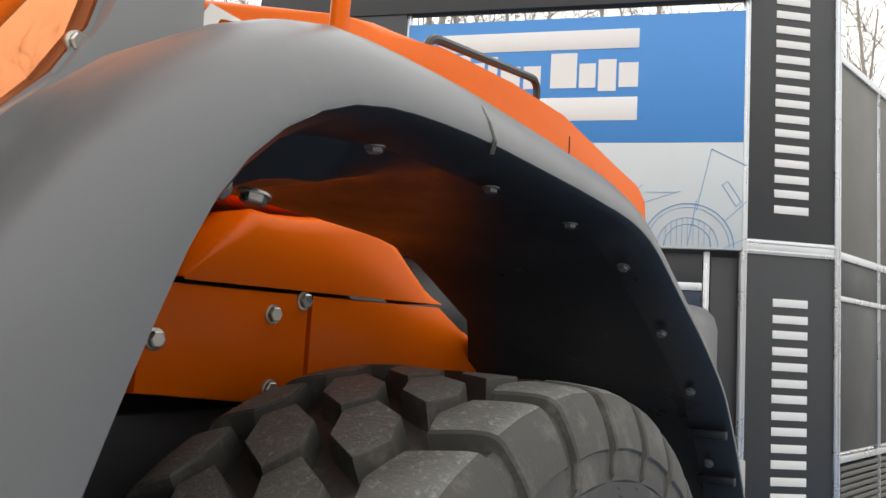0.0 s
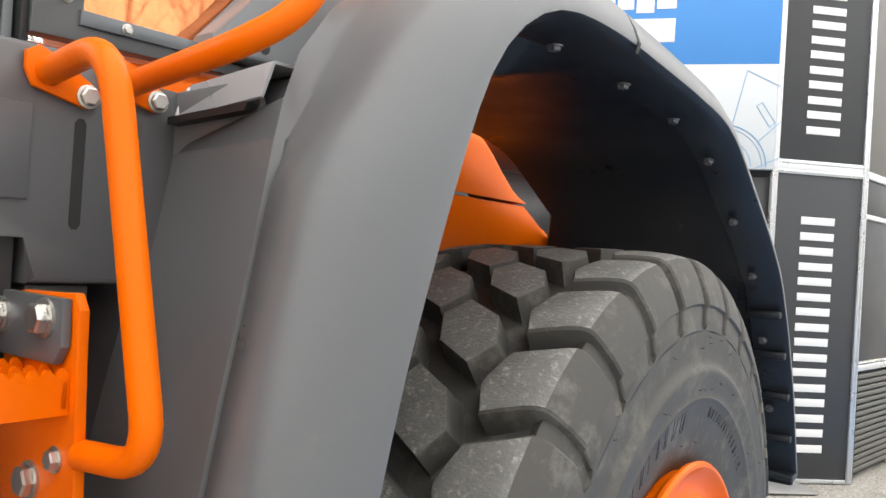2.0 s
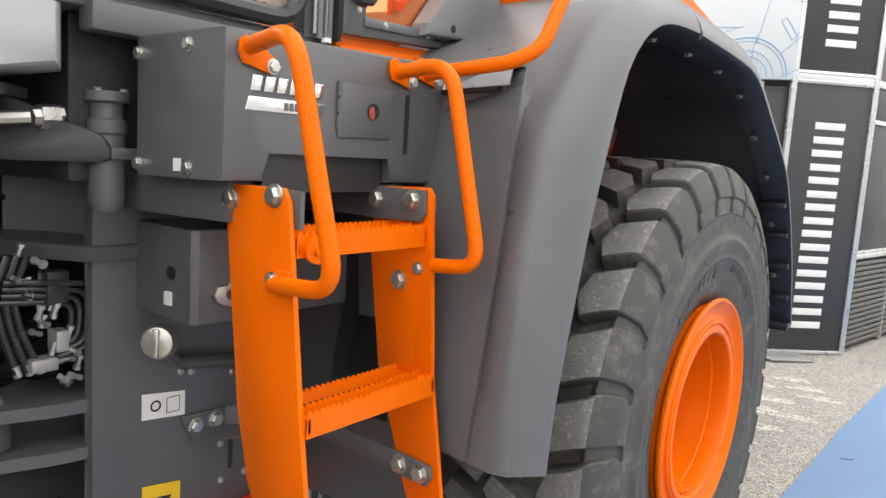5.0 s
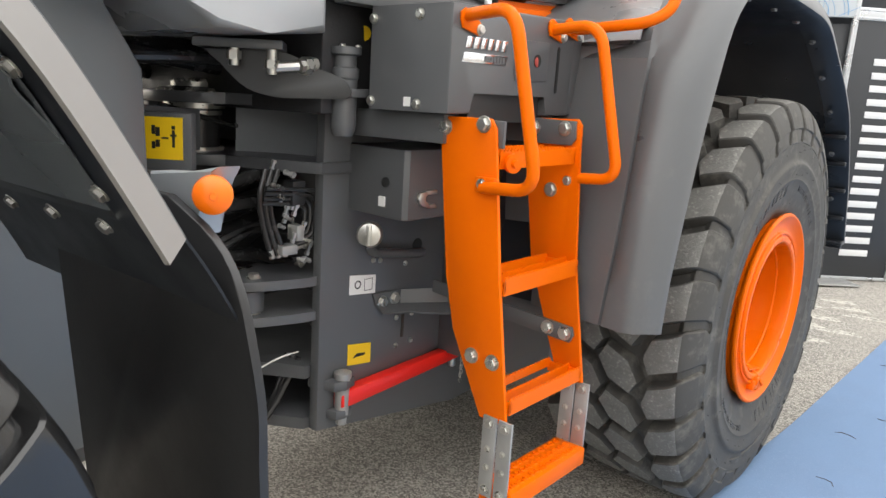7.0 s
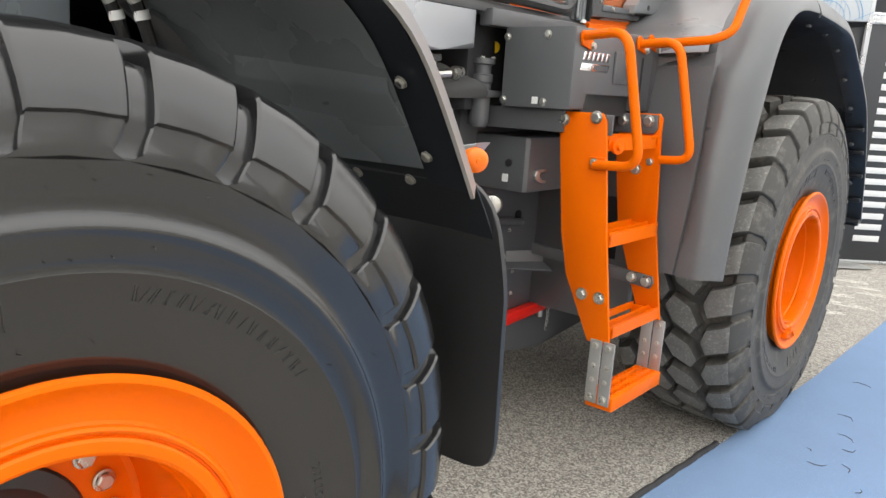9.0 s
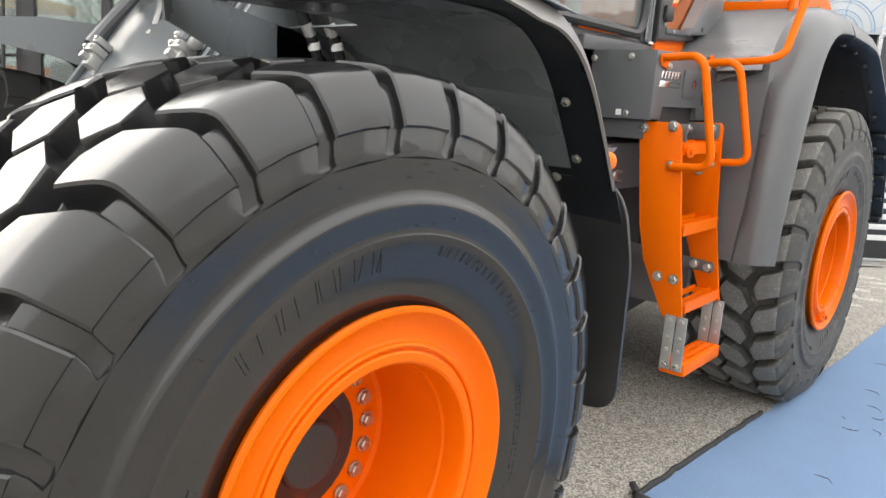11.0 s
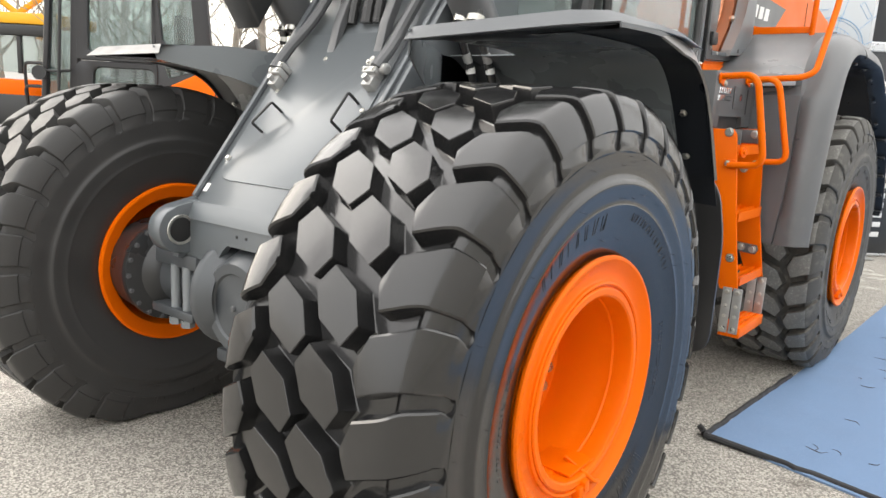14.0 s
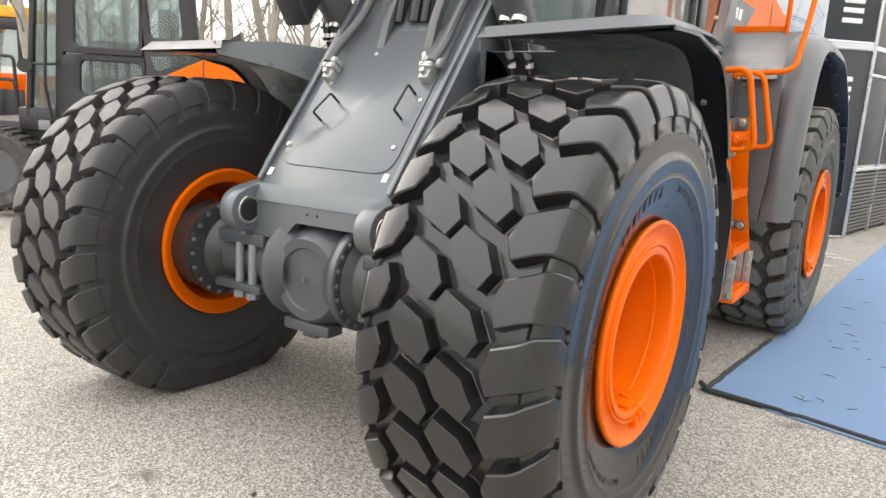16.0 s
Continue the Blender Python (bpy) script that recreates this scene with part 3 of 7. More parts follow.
def lug_mesh(name, mats, wide=1.0):
    """One shoulder lug: pointed inwards, flat to a crease at the shoulder, then stepped on to the sidewall and parted from the next by a slot."""
    # (x, r, low edge and high edge in degrees from the groove, base x, base r)
    st = [(0.17, 0.8495, 5.2, 6.6, 0.166, 0.79), (0.182, 0.851, 3.3, 8.8, 0.18, 0.79), (0.193, 0.8512, 1.7, 10.7, 0.192, 0.79), (0.225, 0.85, 2.55, 11.5, 0.225, 0.785), (0.26, 0.8475, 3.5, 12.4, 0.255, 0.78), (0.28, 0.844, 3.94, 13.11, 0.265, 0.775), (0.293, 0.8385, 4.18, 13.67, 0.268, 0.77), (0.302, 0.829, 4.32, 14.03, 0.27, 0.765), (0.313, 0.808, 4.42, 14.23, 0.274, 0.755), (0.324, 0.782, 4.57, 14.33, 0.28, 0.74), (0.3315, 0.757, 4.67, 14.43, 0.288, 0.73), (0.3345, 0.744, 4.67, 14.43, 0.29, 0.72), (0.3285, 0.7385, 4.62, 14.38, 0.29, 0.715), (0.3315, 0.72, 4.22, 13.98, 0.295, 0.7), (0.335, 0.705, 3.97, 13.23, 0.3, 0.69), (0.3355, 0.697, 4.0, 13.0, 0.302, 0.68), (0.3358, 0.691, 3.0, 13.9, 0.304, 0.676), (0.336, 0.6875, 2.25, 14.6, 0.306, 0.672)]
    bm = bmesh.new()
    rows = []
    for i, (x, r, lo, hi, xb, rb) in enumerate(st):
        e = 0.0 if i > 14 else 0.0045
        d = 0.35 if hi - lo > 3 else 0.2
        x, xb = (0.19 + (q - 0.19) * wide if q > 0.19 else q for q in (x, xb))
        row = []
        for a, rr, xx in ((lo - 0.75, rb, xb), (lo, r - e, x - e * 0.5), (lo + d, r, x), ((lo + hi) / 2, r + 0.0012, x), (hi - d, r, x), (hi, r - e, x - e * 0.5), (hi + 0.75, rb, xb)):
            a = radians(a)
            row.append(bm.verts.new((xx, rr * math.sin(a), rr * math.cos(a))))
        rows.append(row)
    for i, (a, b) in enumerate(zip(rows, rows[1:])):
        for j in range(6):
            f = bm.faces.new((a[j], b[j], b[j + 1], a[j + 1]))
            if i < 6 and j in (2, 3):
                f.material_index = len(mats) - 1
    bm.faces.new(rows[0])
    bm.faces.new(rows[-1][::-1])
    bmesh.ops.recalc_face_normals(bm, faces=bm.faces[:])
    return finish(bm, name, mats, 30)


def marking_mesh(seed):
    """Moulded lettering, too worn to read, as thin raised bars, and the nibs that the mould leaves."""
    rnd = random.Random(seed)
    bm = bmesh.new()

    def spot(a, r):
        x = float(np.interp(r, [0.40, 0.43, 0.47, 0.52, 0.56, 0.585, 0.61, 0.628, 0.67, 0.69], [0.298, 0.309, 0.319, 0.329, 0.3365, 0.342, 0.337, 0.332, 0.3355, 0.336]))
        return (x + 0.0006, r * math.sin(a), r * math.cos(a))

    for a0, a1, r0, r1, step in ((-35, 5, 0.475, 0.545, 5.2), (22, 62, 0.50, 0.54, 2.6), (140, 185, 0.475, 0.545, 5.2), (205, 245, 0.50, 0.54, 2.6), (84, 118, 0.46, 0.475, 1.9), (265, 300, 0.46, 0.475, 1.9)):
        a = a0
        while a < a1:
            k = rnd.choice((1, 2, 2, 3))
            for j in range(k):
                aa = radians(a + j * step * 0.22)
                tube(bm, [spot(aa, r0), spot(aa + rnd.uniform(-0.012, 0.03), r1 - (0 if j % 2 else 0.012))], 0.0008, 4)
            if k > 1:
                tube(bm, [spot(radians(a), r1), spot(radians(a + step * 0.5), r1)], 0.0008, 4)
            a += step
    for _ in range(70):
        a, r = rnd.uniform(0, 6.28), rnd.choice((0.58, 0.60, 0.648, 0.66, 0.675, 0.56, 0.44))
        q = Vector(spot(a, r))
        tube(bm, [q, q + Vector((0.007, rnd.uniform(-0.004, 0.004), rnd.uniform(-0.004, 0.004)))], 0.0007, 4)
    return finish(bm, "sidewall_marking", SIDEW, 40)


def rim_mesh():
    """Three-piece earthmover rim; +x is the outer face."""
    bm = bmesh.new()
    prof = [(-0.265, 0.322), (-0.285, 0.368), (-0.29, 0.38), (-0.288, 0.389), (-0.275, 0.392), (-0.26, 0.386), (-0.245, 0.365), (0.0, 0.36), (0.262, 0.365), (0.29, 0.376), (0.305, 0.393), (0.314, 0.3955), (0.3205, 0.391), (0.321, 0.384), (0.313, 0.375), (0.303, 0.363), (0.2965, 0.348), (0.295, 0.334), (0.298, 0.323), (0.302, 0.3185), (0.3085, 0.317), (0.3115, 0.3125), (0.309, 0.308), (0.303, 0.3065), (0.3025, 0.302), (0.3085, 0.301), (0.312, 0.2965), (0.312, 0.281), (0.308, 0.275), (0.299, 0.272), (0.25, 0.270), (0.243, 0.2665), (0.20, 0.265), (0.194, 0.2625), (0.07, 0.26), (0.056, 0.257), (0.050, 0.245), (0.049, 0.16), (0.02, 0.16), (0.018, 0.258), (-0.05, 0.268), (-0.215, 0.30), (-0.265, 0.322)]
    lathe(bm, prof, 96)
    return finish(bm, "rim", ORANGE, 22)


def hub_mesh():
    bm = bmesh.new()
    lathe(bm, [(-0.25, 0.0), (-0.25, 0.19), (-0.12, 0.19), (0.03, 0.15), (0.053, 0.163), (0.058, 0.158), (0.060, 0.125), (0.066, 0.118), (0.085, 0.082), (0.096, 0.078), (0.10, 0.072), (0.10, 0.0)], 48)
    return finish(bm, "hub", BLACKP, 30)


def valve_mesh():
    """Lock-ring driver and valve at the bottom of the rim."""
    bm = bmesh.new()
    box(bm, (0.285, -0.062, -0.338), (0.322, 0.0, -0.298), 0.005)
    box(bm, (0.292, 0.004, -0.352), (0.318, 0.055, -0.32), 0.006)
    box(bm, (0.30, -0.04, -0.318), (0.328, -0.015, -0.285), 0.004)
    prism(bm, [(-0.085, -0.248), (0.06, -0.262), (0.06, -0.268), (-0.085, -0.256)], "x", 0.16, 0.30, 0.002)
    tube(bm, rounded([(0.24, -0.01, -0.245), (0.30, -0.012, -0.268), (0.327, 0.02, -0.315), (0.322, 0.05, -0.33)], 0.02), 0.007, 8)
    return finish(bm, "valve_bracket", ORANGE, 30)


CARC_F, CARC_M, CARC_R = carcass_mesh("tyre", RUBF), carcass_mesh("tyre", RUBM), carcass_mesh("tyre", RUBR)
RIM, HUB, VALVE = rim_mesh(), hub_mesh(), valve_mesh()
NUT = bolt_mesh("wheel_nut", 0.0165)
WASHER = bmesh.new()
lathe(WASHER, [(0.0, 0.0), (0.0, 0.0185), (0.005, 0.018), (0.006, 0.012), (0.006, 0.0)], 20)
WASHER = finish(WASHER, "washer", STEEL, 30)
MARKING = marking_mesh(5)


PITCH = 360 / 29


def block_set(mats):
    """Meshes with their turn in degrees from the groove, and whether they are turned about for the inner side."""
    hexa, lug = (hex_mesh("tread_block", mats, 0.073), hex_mesh("tread_block", mats, -0.073)), lug_mesh("shoulder_lug", mats)
    inner = lug_mesh("shoulder_lug", mats, 0.72)
    return [(hexa[0], 1.1, False), (hexa[1], 9.8, False), (lug, 0.0, False), (inner, 10.9, True)]


BLOCKS_F, BLOCKS_M, BLOCKS_R = block_set([RUBF]), block_set([RUBM]), block_set([RUBR, WORN])


def wheel(y, flip, front, phase):
    """A tyre with its tread blocks and a rim with hub and nuts; flip: the machine's other side."""
    x = -2.315 if flip else 0.0
    turn = pose(0, 0, 0, 0, 0, 180) if flip else Matrix()
    m = Matrix.Translation((x, y, WZ - (0.022 if flip else 0.0))) @ turn
    worn = 1.0 if front else 0.984
    mt = m if front else m @ Matrix.Diagonal((0.95, worn, worn, 1))
    tyre = put("tyre", (CARC_M if flip else CARC_F) if front else CARC_R, loader, mt, "new black tyre with hexagonal tread blocks" if front else "dusty dark tyre with worn chunky tread")
    for me, ph, about in (BLOCKS_M if flip else BLOCKS_F) if front else BLOCKS_R:
        mid = 7.9 if me.name.startswith("shoulder") else 0.0
        for k in range(29):
            a = radians(k * PITCH + ph + phase)
            at = a + radians(-mid if about else mid)
            low = max(-math.cos(at - 0.1), -math.cos(at), -math.cos(at + 0.1))
            lift = max(0.0, 0.853 * worn * low - WZ + 0.002)
            put(me.name.split(".")[0], me, tyre, Matrix.Translation((0, 0, lift)) @ mt @ Matrix.Rotation(-a, 4, "X") @ (Matrix.Rotation(math.pi, 4, "Z") if about else Matrix()))
    spin = m @ Matrix.Rotation(radians(8 if front else -6), 4, "X")
    rim = put("rim", RIM, loader, spin, "glossy orange deep-dish steel rim")
    put("hub", HUB, rim, m, "dark hub")
    put("valve_bracket", VALVE, rim, spin)
    for k in range(20):
        a = 2 * math.pi * (k + 0.15) / 20
        y1, z1 = 0.203 * math.cos(a), 0.203 * math.sin(a)
        put("washer", WASHER, rim, m @ aim((0.049, y1, z1), (1, 0, 0)))
        put("wheel_nut", NUT, rim, m @ aim((0.055, y1, z1), (1, 0, 0)))
    put("sidewall_marking", MARKING, tyre, mt @ Matrix.Rotation(0.14, 4, "X"), "faint moulded lettering", "stuff")
    return tyre


wheel(FY, False, True, 7.4)
wheel(FY + 0.115, True, True, 3.0)
wheel(RY, False, False, 0.0)
wheel(RY, True, False, 5.0)

# ---- wheel loader: rear fenders ----
LIP = [(0.812, 0.90), (0.825, 1.05), (0.872, 1.25), (0.92, 1.45), (0.972, 1.61), (1.015, 1.73), (1.055, 1.82), (1.115, 1.885), (1.205, 1.938), (1.31, 1.955), (1.47, 1.96), (1.78, 1.946), (2.0, 1.93), (2.12, 1.90), (2.28, 1.81), (2.48, 1.70), (2.66, 1.58), (2.79, 1.42), (2.93, 1.2), (3.06, 0.905)]


def resample(pts, n):
    pts = [Vector((0, *p)) for p in pts]
    d = [0.0]
    for a, b in zip(pts, pts[1:]):
        d.append(d[-1] + (b - a).length)
    out = []
    for k in range(n):
        t = d[-1] * k / (n - 1)
        out.append((float(np.interp(t, d, [p.y for p in pts])), float(np.interp(t, d, [p.z for p in pts]))))
    for _ in range(1):
        out = [out[0]] + [tuple((a[i] + 2 * b[i] + c[i]) / 4 for i in (0, 1)) for a, b, c in zip(out, out[1:], out[2:])] + [out[-1]]
    return out


def outward(path):
    """Outward normals (up and away from the wheel) along a path that runs front to rear over the wheel."""
    ns = []
    for i in range(len(path)):
        a, b = path[max(0, i - 1)], path[min(len(path) - 1, i + 1)]
        ty, tz = b[0] - a[0], b[1] - a[1]
        l = math.hypot(ty, tz)
        ns.append((-tz / l, ty / l))
    return ns


def sheet(bm, rows, thick=0.0):
    """A skin through rows of points; thick pushes a second skin along the face normals."""
    vs = [[bm.verts.new(p) for p in r] for r in rows]
    fs = []
    for a, b in zip(vs, vs[1:]):
        for j in range(len(a) - 1):
            fs.append(bm.faces.new((a[j], a[j + 1], b[j + 1], b[j])))
    if thick:
        bmesh.ops.recalc_face_normals(bm, faces=fs)
        bmesh.ops.solidify(bm, geom=fs, thickness=thick)


CREASE_Z = (0.90, 1.0, 1.1, 1.2, 1.3, 1.4, 1.5, 1.6, 1.7, 1.76)
CREASE_X = (0.130, 0.139, 0.147, 0.152, 0.153, 0.150, 0.145, 0.141, 0.140, 0.134)
CREASE_Y = (0.752, 0.752, 0.757, 0.767, 0.780, 0.800, 0.823, 0.844, 0.861, 0.878)
ARCH = resample(LIP, 64)
ANORM = outward(ARCH)


def flare(side, i0, i1, name, label):
    bm = bmesh.new()
    rows = []
    for i in range(i0, i1):
        (y, z), (ny, nz) = ARCH[i], ANORM[i]
        s = min(1, i / 22)
        e = max(0.0, (i - 40) / 23)
        oc, ob = (0.02 + 0.075 * s) * (1 - 0.6 * e), (0.025 + 0.075 * s) * (1 - 0.65 * e)
        xc = 0.065 + 0.075 * s
        inner = -0.10 if i < 14 else -0.14 - 0.14 * min(1, (i - 14) / 6)
        if e:
            inner = -0.28 + 0.38 * min(1, e * 2)
        low = 1 - 0.05 * min(1, max(0, i - 24) / 8)
        oc, ob = oc * low, ob * low
        if i < 14:
            inner = -0.14
        # the ridge swells over the corner of the arch
        swell = 0.02 * max(0.0, min(1.0, (i - 14) / 5, (29 - i) / 7))
        sec = [(inner, oc), (xc - 0.018, oc + swell), (xc - 0.007, oc + 0.004 + swell), (xc + 0.04, oc * 0.4 + ob * 0.6 + 0.006 + 0.7 * swell), (0.215, ob + 0.002 + 0.35 * swell), (0.25, ob * 0.86), (0.277, ob * 0.6), (0.293, ob * 0.32), (0.303, 0.006), (0.3025, -0.002), (0.298, -0.003)]
        row = [Vector((x, y + o * ny, z + o * nz)) for x, o in sec]
        # below the deck the fender is an upright column beside a flat front face, parted by a crease
        ease = lambda lo, hi: (lambda q: q * q * (3 - 2 * q))(min(1.0, max(0.0, (z - lo) / (hi - lo)))) if i < 24 else 1.0
        u, flat_u = ease(1.60, 1.92), ease(1.745, 1.93)
        cz = min(z, 1.76)
        kx, ky = float(np.interp(cz, CREASE_Z, CREASE_X)), float(np.interp(cz, CREASE_Z, CREASE_Y))
        side_y = 0.35 * (ky + 0.03) + 0.65 * y
        col = [(-0.145, ky + 0.035), (kx - 0.006, ky), (kx, ky + 0.012), (kx + 0.006, ky - 0.003), (0.205, ky - 0.016), (0.245, ky - 0.004), (0.276, ky + 0.032), (0.295, side_y), (0.303, y), (0.3025, y + 0.004), (0.298, y + 0.006)]
        row = [Vector((cx, cy, z)).lerp(p, flat_u if j < 3 else u) for j, ((cx, cy), p) in enumerate(zip(col, row))]
        if 16 <= i < 27:
            # above the step the inner deck lies back, so the ridge has a side of its own
            row[0] = row[1] + Vector((-0.006, 0.13, -0.03))
        rows.append([((p.x if side > 0 else 2 * CX - p.x), p.y, p.z) for p in row])
    sheet(bm, rows)
    return part(name, bm, FEND, loader, label, None, 55)


SEAM = 27
for side in (1, -1):
    flare(side, 0, SEAM, "rear_fender", "matt grey moulded rear fender")
    flare(side, SEAM - 1, 64, "rear_fender_tail", "matt grey moulded rear fender tail")
    # dark joint between the two mouldings
    bm = bmesh.new()
    (ym, zm), (ny, nz) = ARCH[SEAM - 1], ANORM[SEAM - 1]
    sx = lambda x: x if side > 0 else 2 * CX - x
    tube(bm, [(sx(x), ym + o * ny, zm + o * nz) for x, o in ((0.10, 0.085), (0.16, 0.091), (0.215, 0.09), (0.25, 0.077), (0.277, 0.053), (0.293, 0.027), (0.304, 0.0), (0.30, -0.016))], 0.0042, 8)
    part("fender_joint", bm, BLACKP, loader, "black rubber joint strip")
    # liner under the arch
    bm = bmesh.new()
    rows = []
    for i, ((y, z), (ny, nz)) in enumerate(zip(ARCH, ANORM)):
        back = 0.055 * min(1.0, max(0.0, (i - 12) / 4)) * min(1.0, max(0.0, (27 - i) / 4))
        deep = -0.33 - 0.2 * min(1, max(0, i - 43) / 7)
        rows.append([(sx(x), y - o * ny, z - o * nz) for x, o in ((0.3005, 0.003), (0.285, 0.012), (0.20, 0.022), (0.195, 0.012), (0.13, 0.012 + back), (-0.1, 0.008 + back), (deep, 0.01 + back), (deep - 0.015, back - 0.04 if back < 0.01 else back))])
    sheet(bm, rows)
    liner = part("fender_liner", bm, FENDB, loader, "black fender liner")
    for i in range(8, 62, 5):
        (y, z), (ny, nz) = ARCH[i], ANORM[i]
        put("bolt", BOLT_DARK, liner, aim((sx(0.232), y - 0.031 * ny, z - 0.031 * nz), (0, -ny, -nz)))
    for i in range(51, 64, 3):
        (y, z), (ny, nz) = ARCH[i], ANORM[i]
        bm = bmesh.new()
        box(bm, (-0.05, -0.006, -0.012), (0.05, 0.02, 0.012), 0.006, aim((sx(0.245), y - 0.035 * ny, z - 0.035 * nz), (1, 0, 0)))
        part("rib", bm, FENDB, liner)
    bm = bmesh.new()
    prism(bm, [(sx(0.30), 0.92), (sx(0.302), 0.9), (sx(-0.3), 0.9), (sx(-0.3), 0.95)], "y", 2.99, 3.06, 0.004)
    part("flap_edge", bm, FENDB, loader)
bolts(loader, [(0.082, 1.273, 1.865)], (0, -0.2, -1), BOLT_L)

# ---- wheel loader: rear frame, engine covers ----
COVER_SEAM = 1.783
COVER_TOP = [(1.545, 1.791), (1.647, 1.892), (1.719, 1.954), (1.77, 1.951), (1.868, 1.959), (1.965, 1.972), (2.048, 1.983), (2.105, 1.981), (2.166, 1.962), (2.219, 1.926), (2.275, 1.881), (2.348, 1.827), (2.417, 1.785)]
COVER_PANELS = ([(1.333, 1.569), (1.447, 1.559), (1.447, 1.775), (1.353, 1.713)],
    [(1.459, 1.559), (1.89, 1.513), (1.89, 1.775), (1.459, 1.775)],
    [(1.902, 1.513), (2.822, 1.497), (2.762, 1.557), (2.558, 1.705), (2.514, 1.711), (2.414, 1.775), (1.902, 1.775)])
COVER_BOLTS = [(1.491, 1.662), (1.781, 1.724), (1.787, 1.557), (1.872, 1.76)]
for side in (1, -1):
    sx = lambda x: x if side > 0 else 2 * CX - x
    bm = bmesh.new()
    prism(bm, [(0.262, 0.455), (0.98, 0.355), (2.4, 0.5), (3.6, 0.7), (3.6, 1.50), (1.45, 1.50), (1.2, 1.52), (0.262, 1.56)], "x", sx(-0.64), sx(-0.60), 0.004)
    part("rear_frame_plate", bm, CHAR, loader, "charcoal painted rear frame side plate")
    # orange side covers inside the wheel arch
    ox = sx(-0.447)
    o2 = sx(-0.51)
    bm = bmesh.new()
    rows = []
    top = COVER_TOP
    for y, z in top:
        h = min(1.0, max(0.002, z - COVER_SEAM) / 0.05)
        rows.append([(ox, y, COVER_SEAM), (ox, y, z - 0.042 * h), (ox + (o2 - ox) * 0.05, y, z - 0.024 * h), (ox + (o2 - ox) * 0.2, y, z - 0.010 * h), (ox + (o2 - ox) * 0.5, y, z - 0.002), (ox + (o2 - ox) * 3.2, y, z)])
    sheet(bm, rows, -0.004)
    part("engine_cover", bm, ORANGE, loader, "glossy orange curved engine side cover")
    for pts in COVER_PANELS:
        bm = bmesh.new()
        prism(bm, pts, "x", o2, ox, 0.006)
        cover = part("engine_cover", bm, ORANGE, loader, "glossy orange bolted engine side cover")
        ys = [p[0] for p in pts]
        if max(ys) < 2.1 and min(ys) > 1.42:
            bolts(cover, [(ox, y, z) for y, z in COVER_BOLTS], (side, 0, 0), BOLT_L)
    bm = bmesh.new()
    prism(bm, [(1.2, 1.50), (3.0, 1.44), (2.7, 1.5), (2.32, 1.70), (2.12, 1.87), (2.0, 1.92), (1.2, 1.92)], "x", sx(-0.70), sx(-0.62))
    part("bulkhead", bm, BLACKP, loader)
# engine block behind the covers
bm = bmesh.new()
box(bm, (2 * CX + 0.8, 1.3, 1.3), (-0.8, 3.4, 1.97), 0.02)
part("engine_block", bm, BLACKP, loader, "black engine bay")
# engine hood
bm = bmesh.new()
prism(bm, [(1.42, 1.98), (3.85, 2.05), (4.3, 2.08), (4.36, 2.2), (4.31, 2.44), (4.2, 2.505), (3.34, 2.625), (2.93, 2.635), (2.48, 2.615), (2.18, 2.59), (2.02, 2.545), (1.42, 2.37)], "x", 2 * CX + 0.55, -0.55, 0.04, 4)
hood = part("engine_hood", bm, ORANGE, loader, "glossy orange engine hood")
for side in (1, -1):
    sx = lambda x: x if side > 0 else 2 * CX - x
    bm = bmesh.new()
    prism(bm, [(1.44, 2.2), (2.55, 2.24), (2.8, 2.42), (2.3, 2.44), (1.58, 2.36), (1.44, 2.33)], "x", sx(-0.551), sx(-0.546))
    part("hood_decal", bm, CHAR, hood, "dark grey decal")
    for k in range(3):
        bm = bmesh.new()
        prism(bm, [(2.02 + 0.13 * k, 2.28), (2.11 + 0.13 * k, 2.285), (2.13 + 0.13 * k, 2.37), (2.04 + 0.13 * k, 2.365)], "x", sx(-0.548), sx(-0.543))
        part("decal_bar", bm, WHITE, hood, "white bar")
    bm = bmesh.new()
    prism(bm, [(1.56, 2.32), (1.61, 2.41), (1.72, 2.40), (1.64, 2.385), (1.61, 2.33)], "x", sx(-0.548), sx(-0.543))
    part("decal_arrow", bm, WHITE, hood, "white arrow shape")
    bm = bmesh.new()
    prism(bm, [(3.4, 2.06), (3.406, 2.06), (3.406, 2.55), (3.4, 2.55)], "x", sx(-0.552), sx(-0.547))
    part("hood_seam", bm, INK, hood)
bm = bmesh.new()
tube(bm, rounded([(-0.62, 2.47, 2.55), (-0.6, 2.47, 2.66), (-0.6, 3.2, 2.74), (-0.62, 3.22, 2.58)], 0.06), 0.016, 8)
part("hood_rail", bm, BLACKP, loader, "black grab rail")
bm = bmesh.new()
box(bm, (2 * CX + 0.2, 3.6, 0.55), (-0.2, 4.5, 1.9), 0.12, None, 3)
part("counterweight", bm, CHAR, loader, "charcoal cast counterweight")
bm = bmesh.new()
lathe(bm, [(-0.75, 0.2), (-0.45, 0.14), (-0.35, 0.2), (0.35, 0.2), (0.45, 0.14), (0.75, 0.2)], 24, Matrix.Translation((CX, RY, WZ)))
part("rear_axle", bm, CHAR, loader)

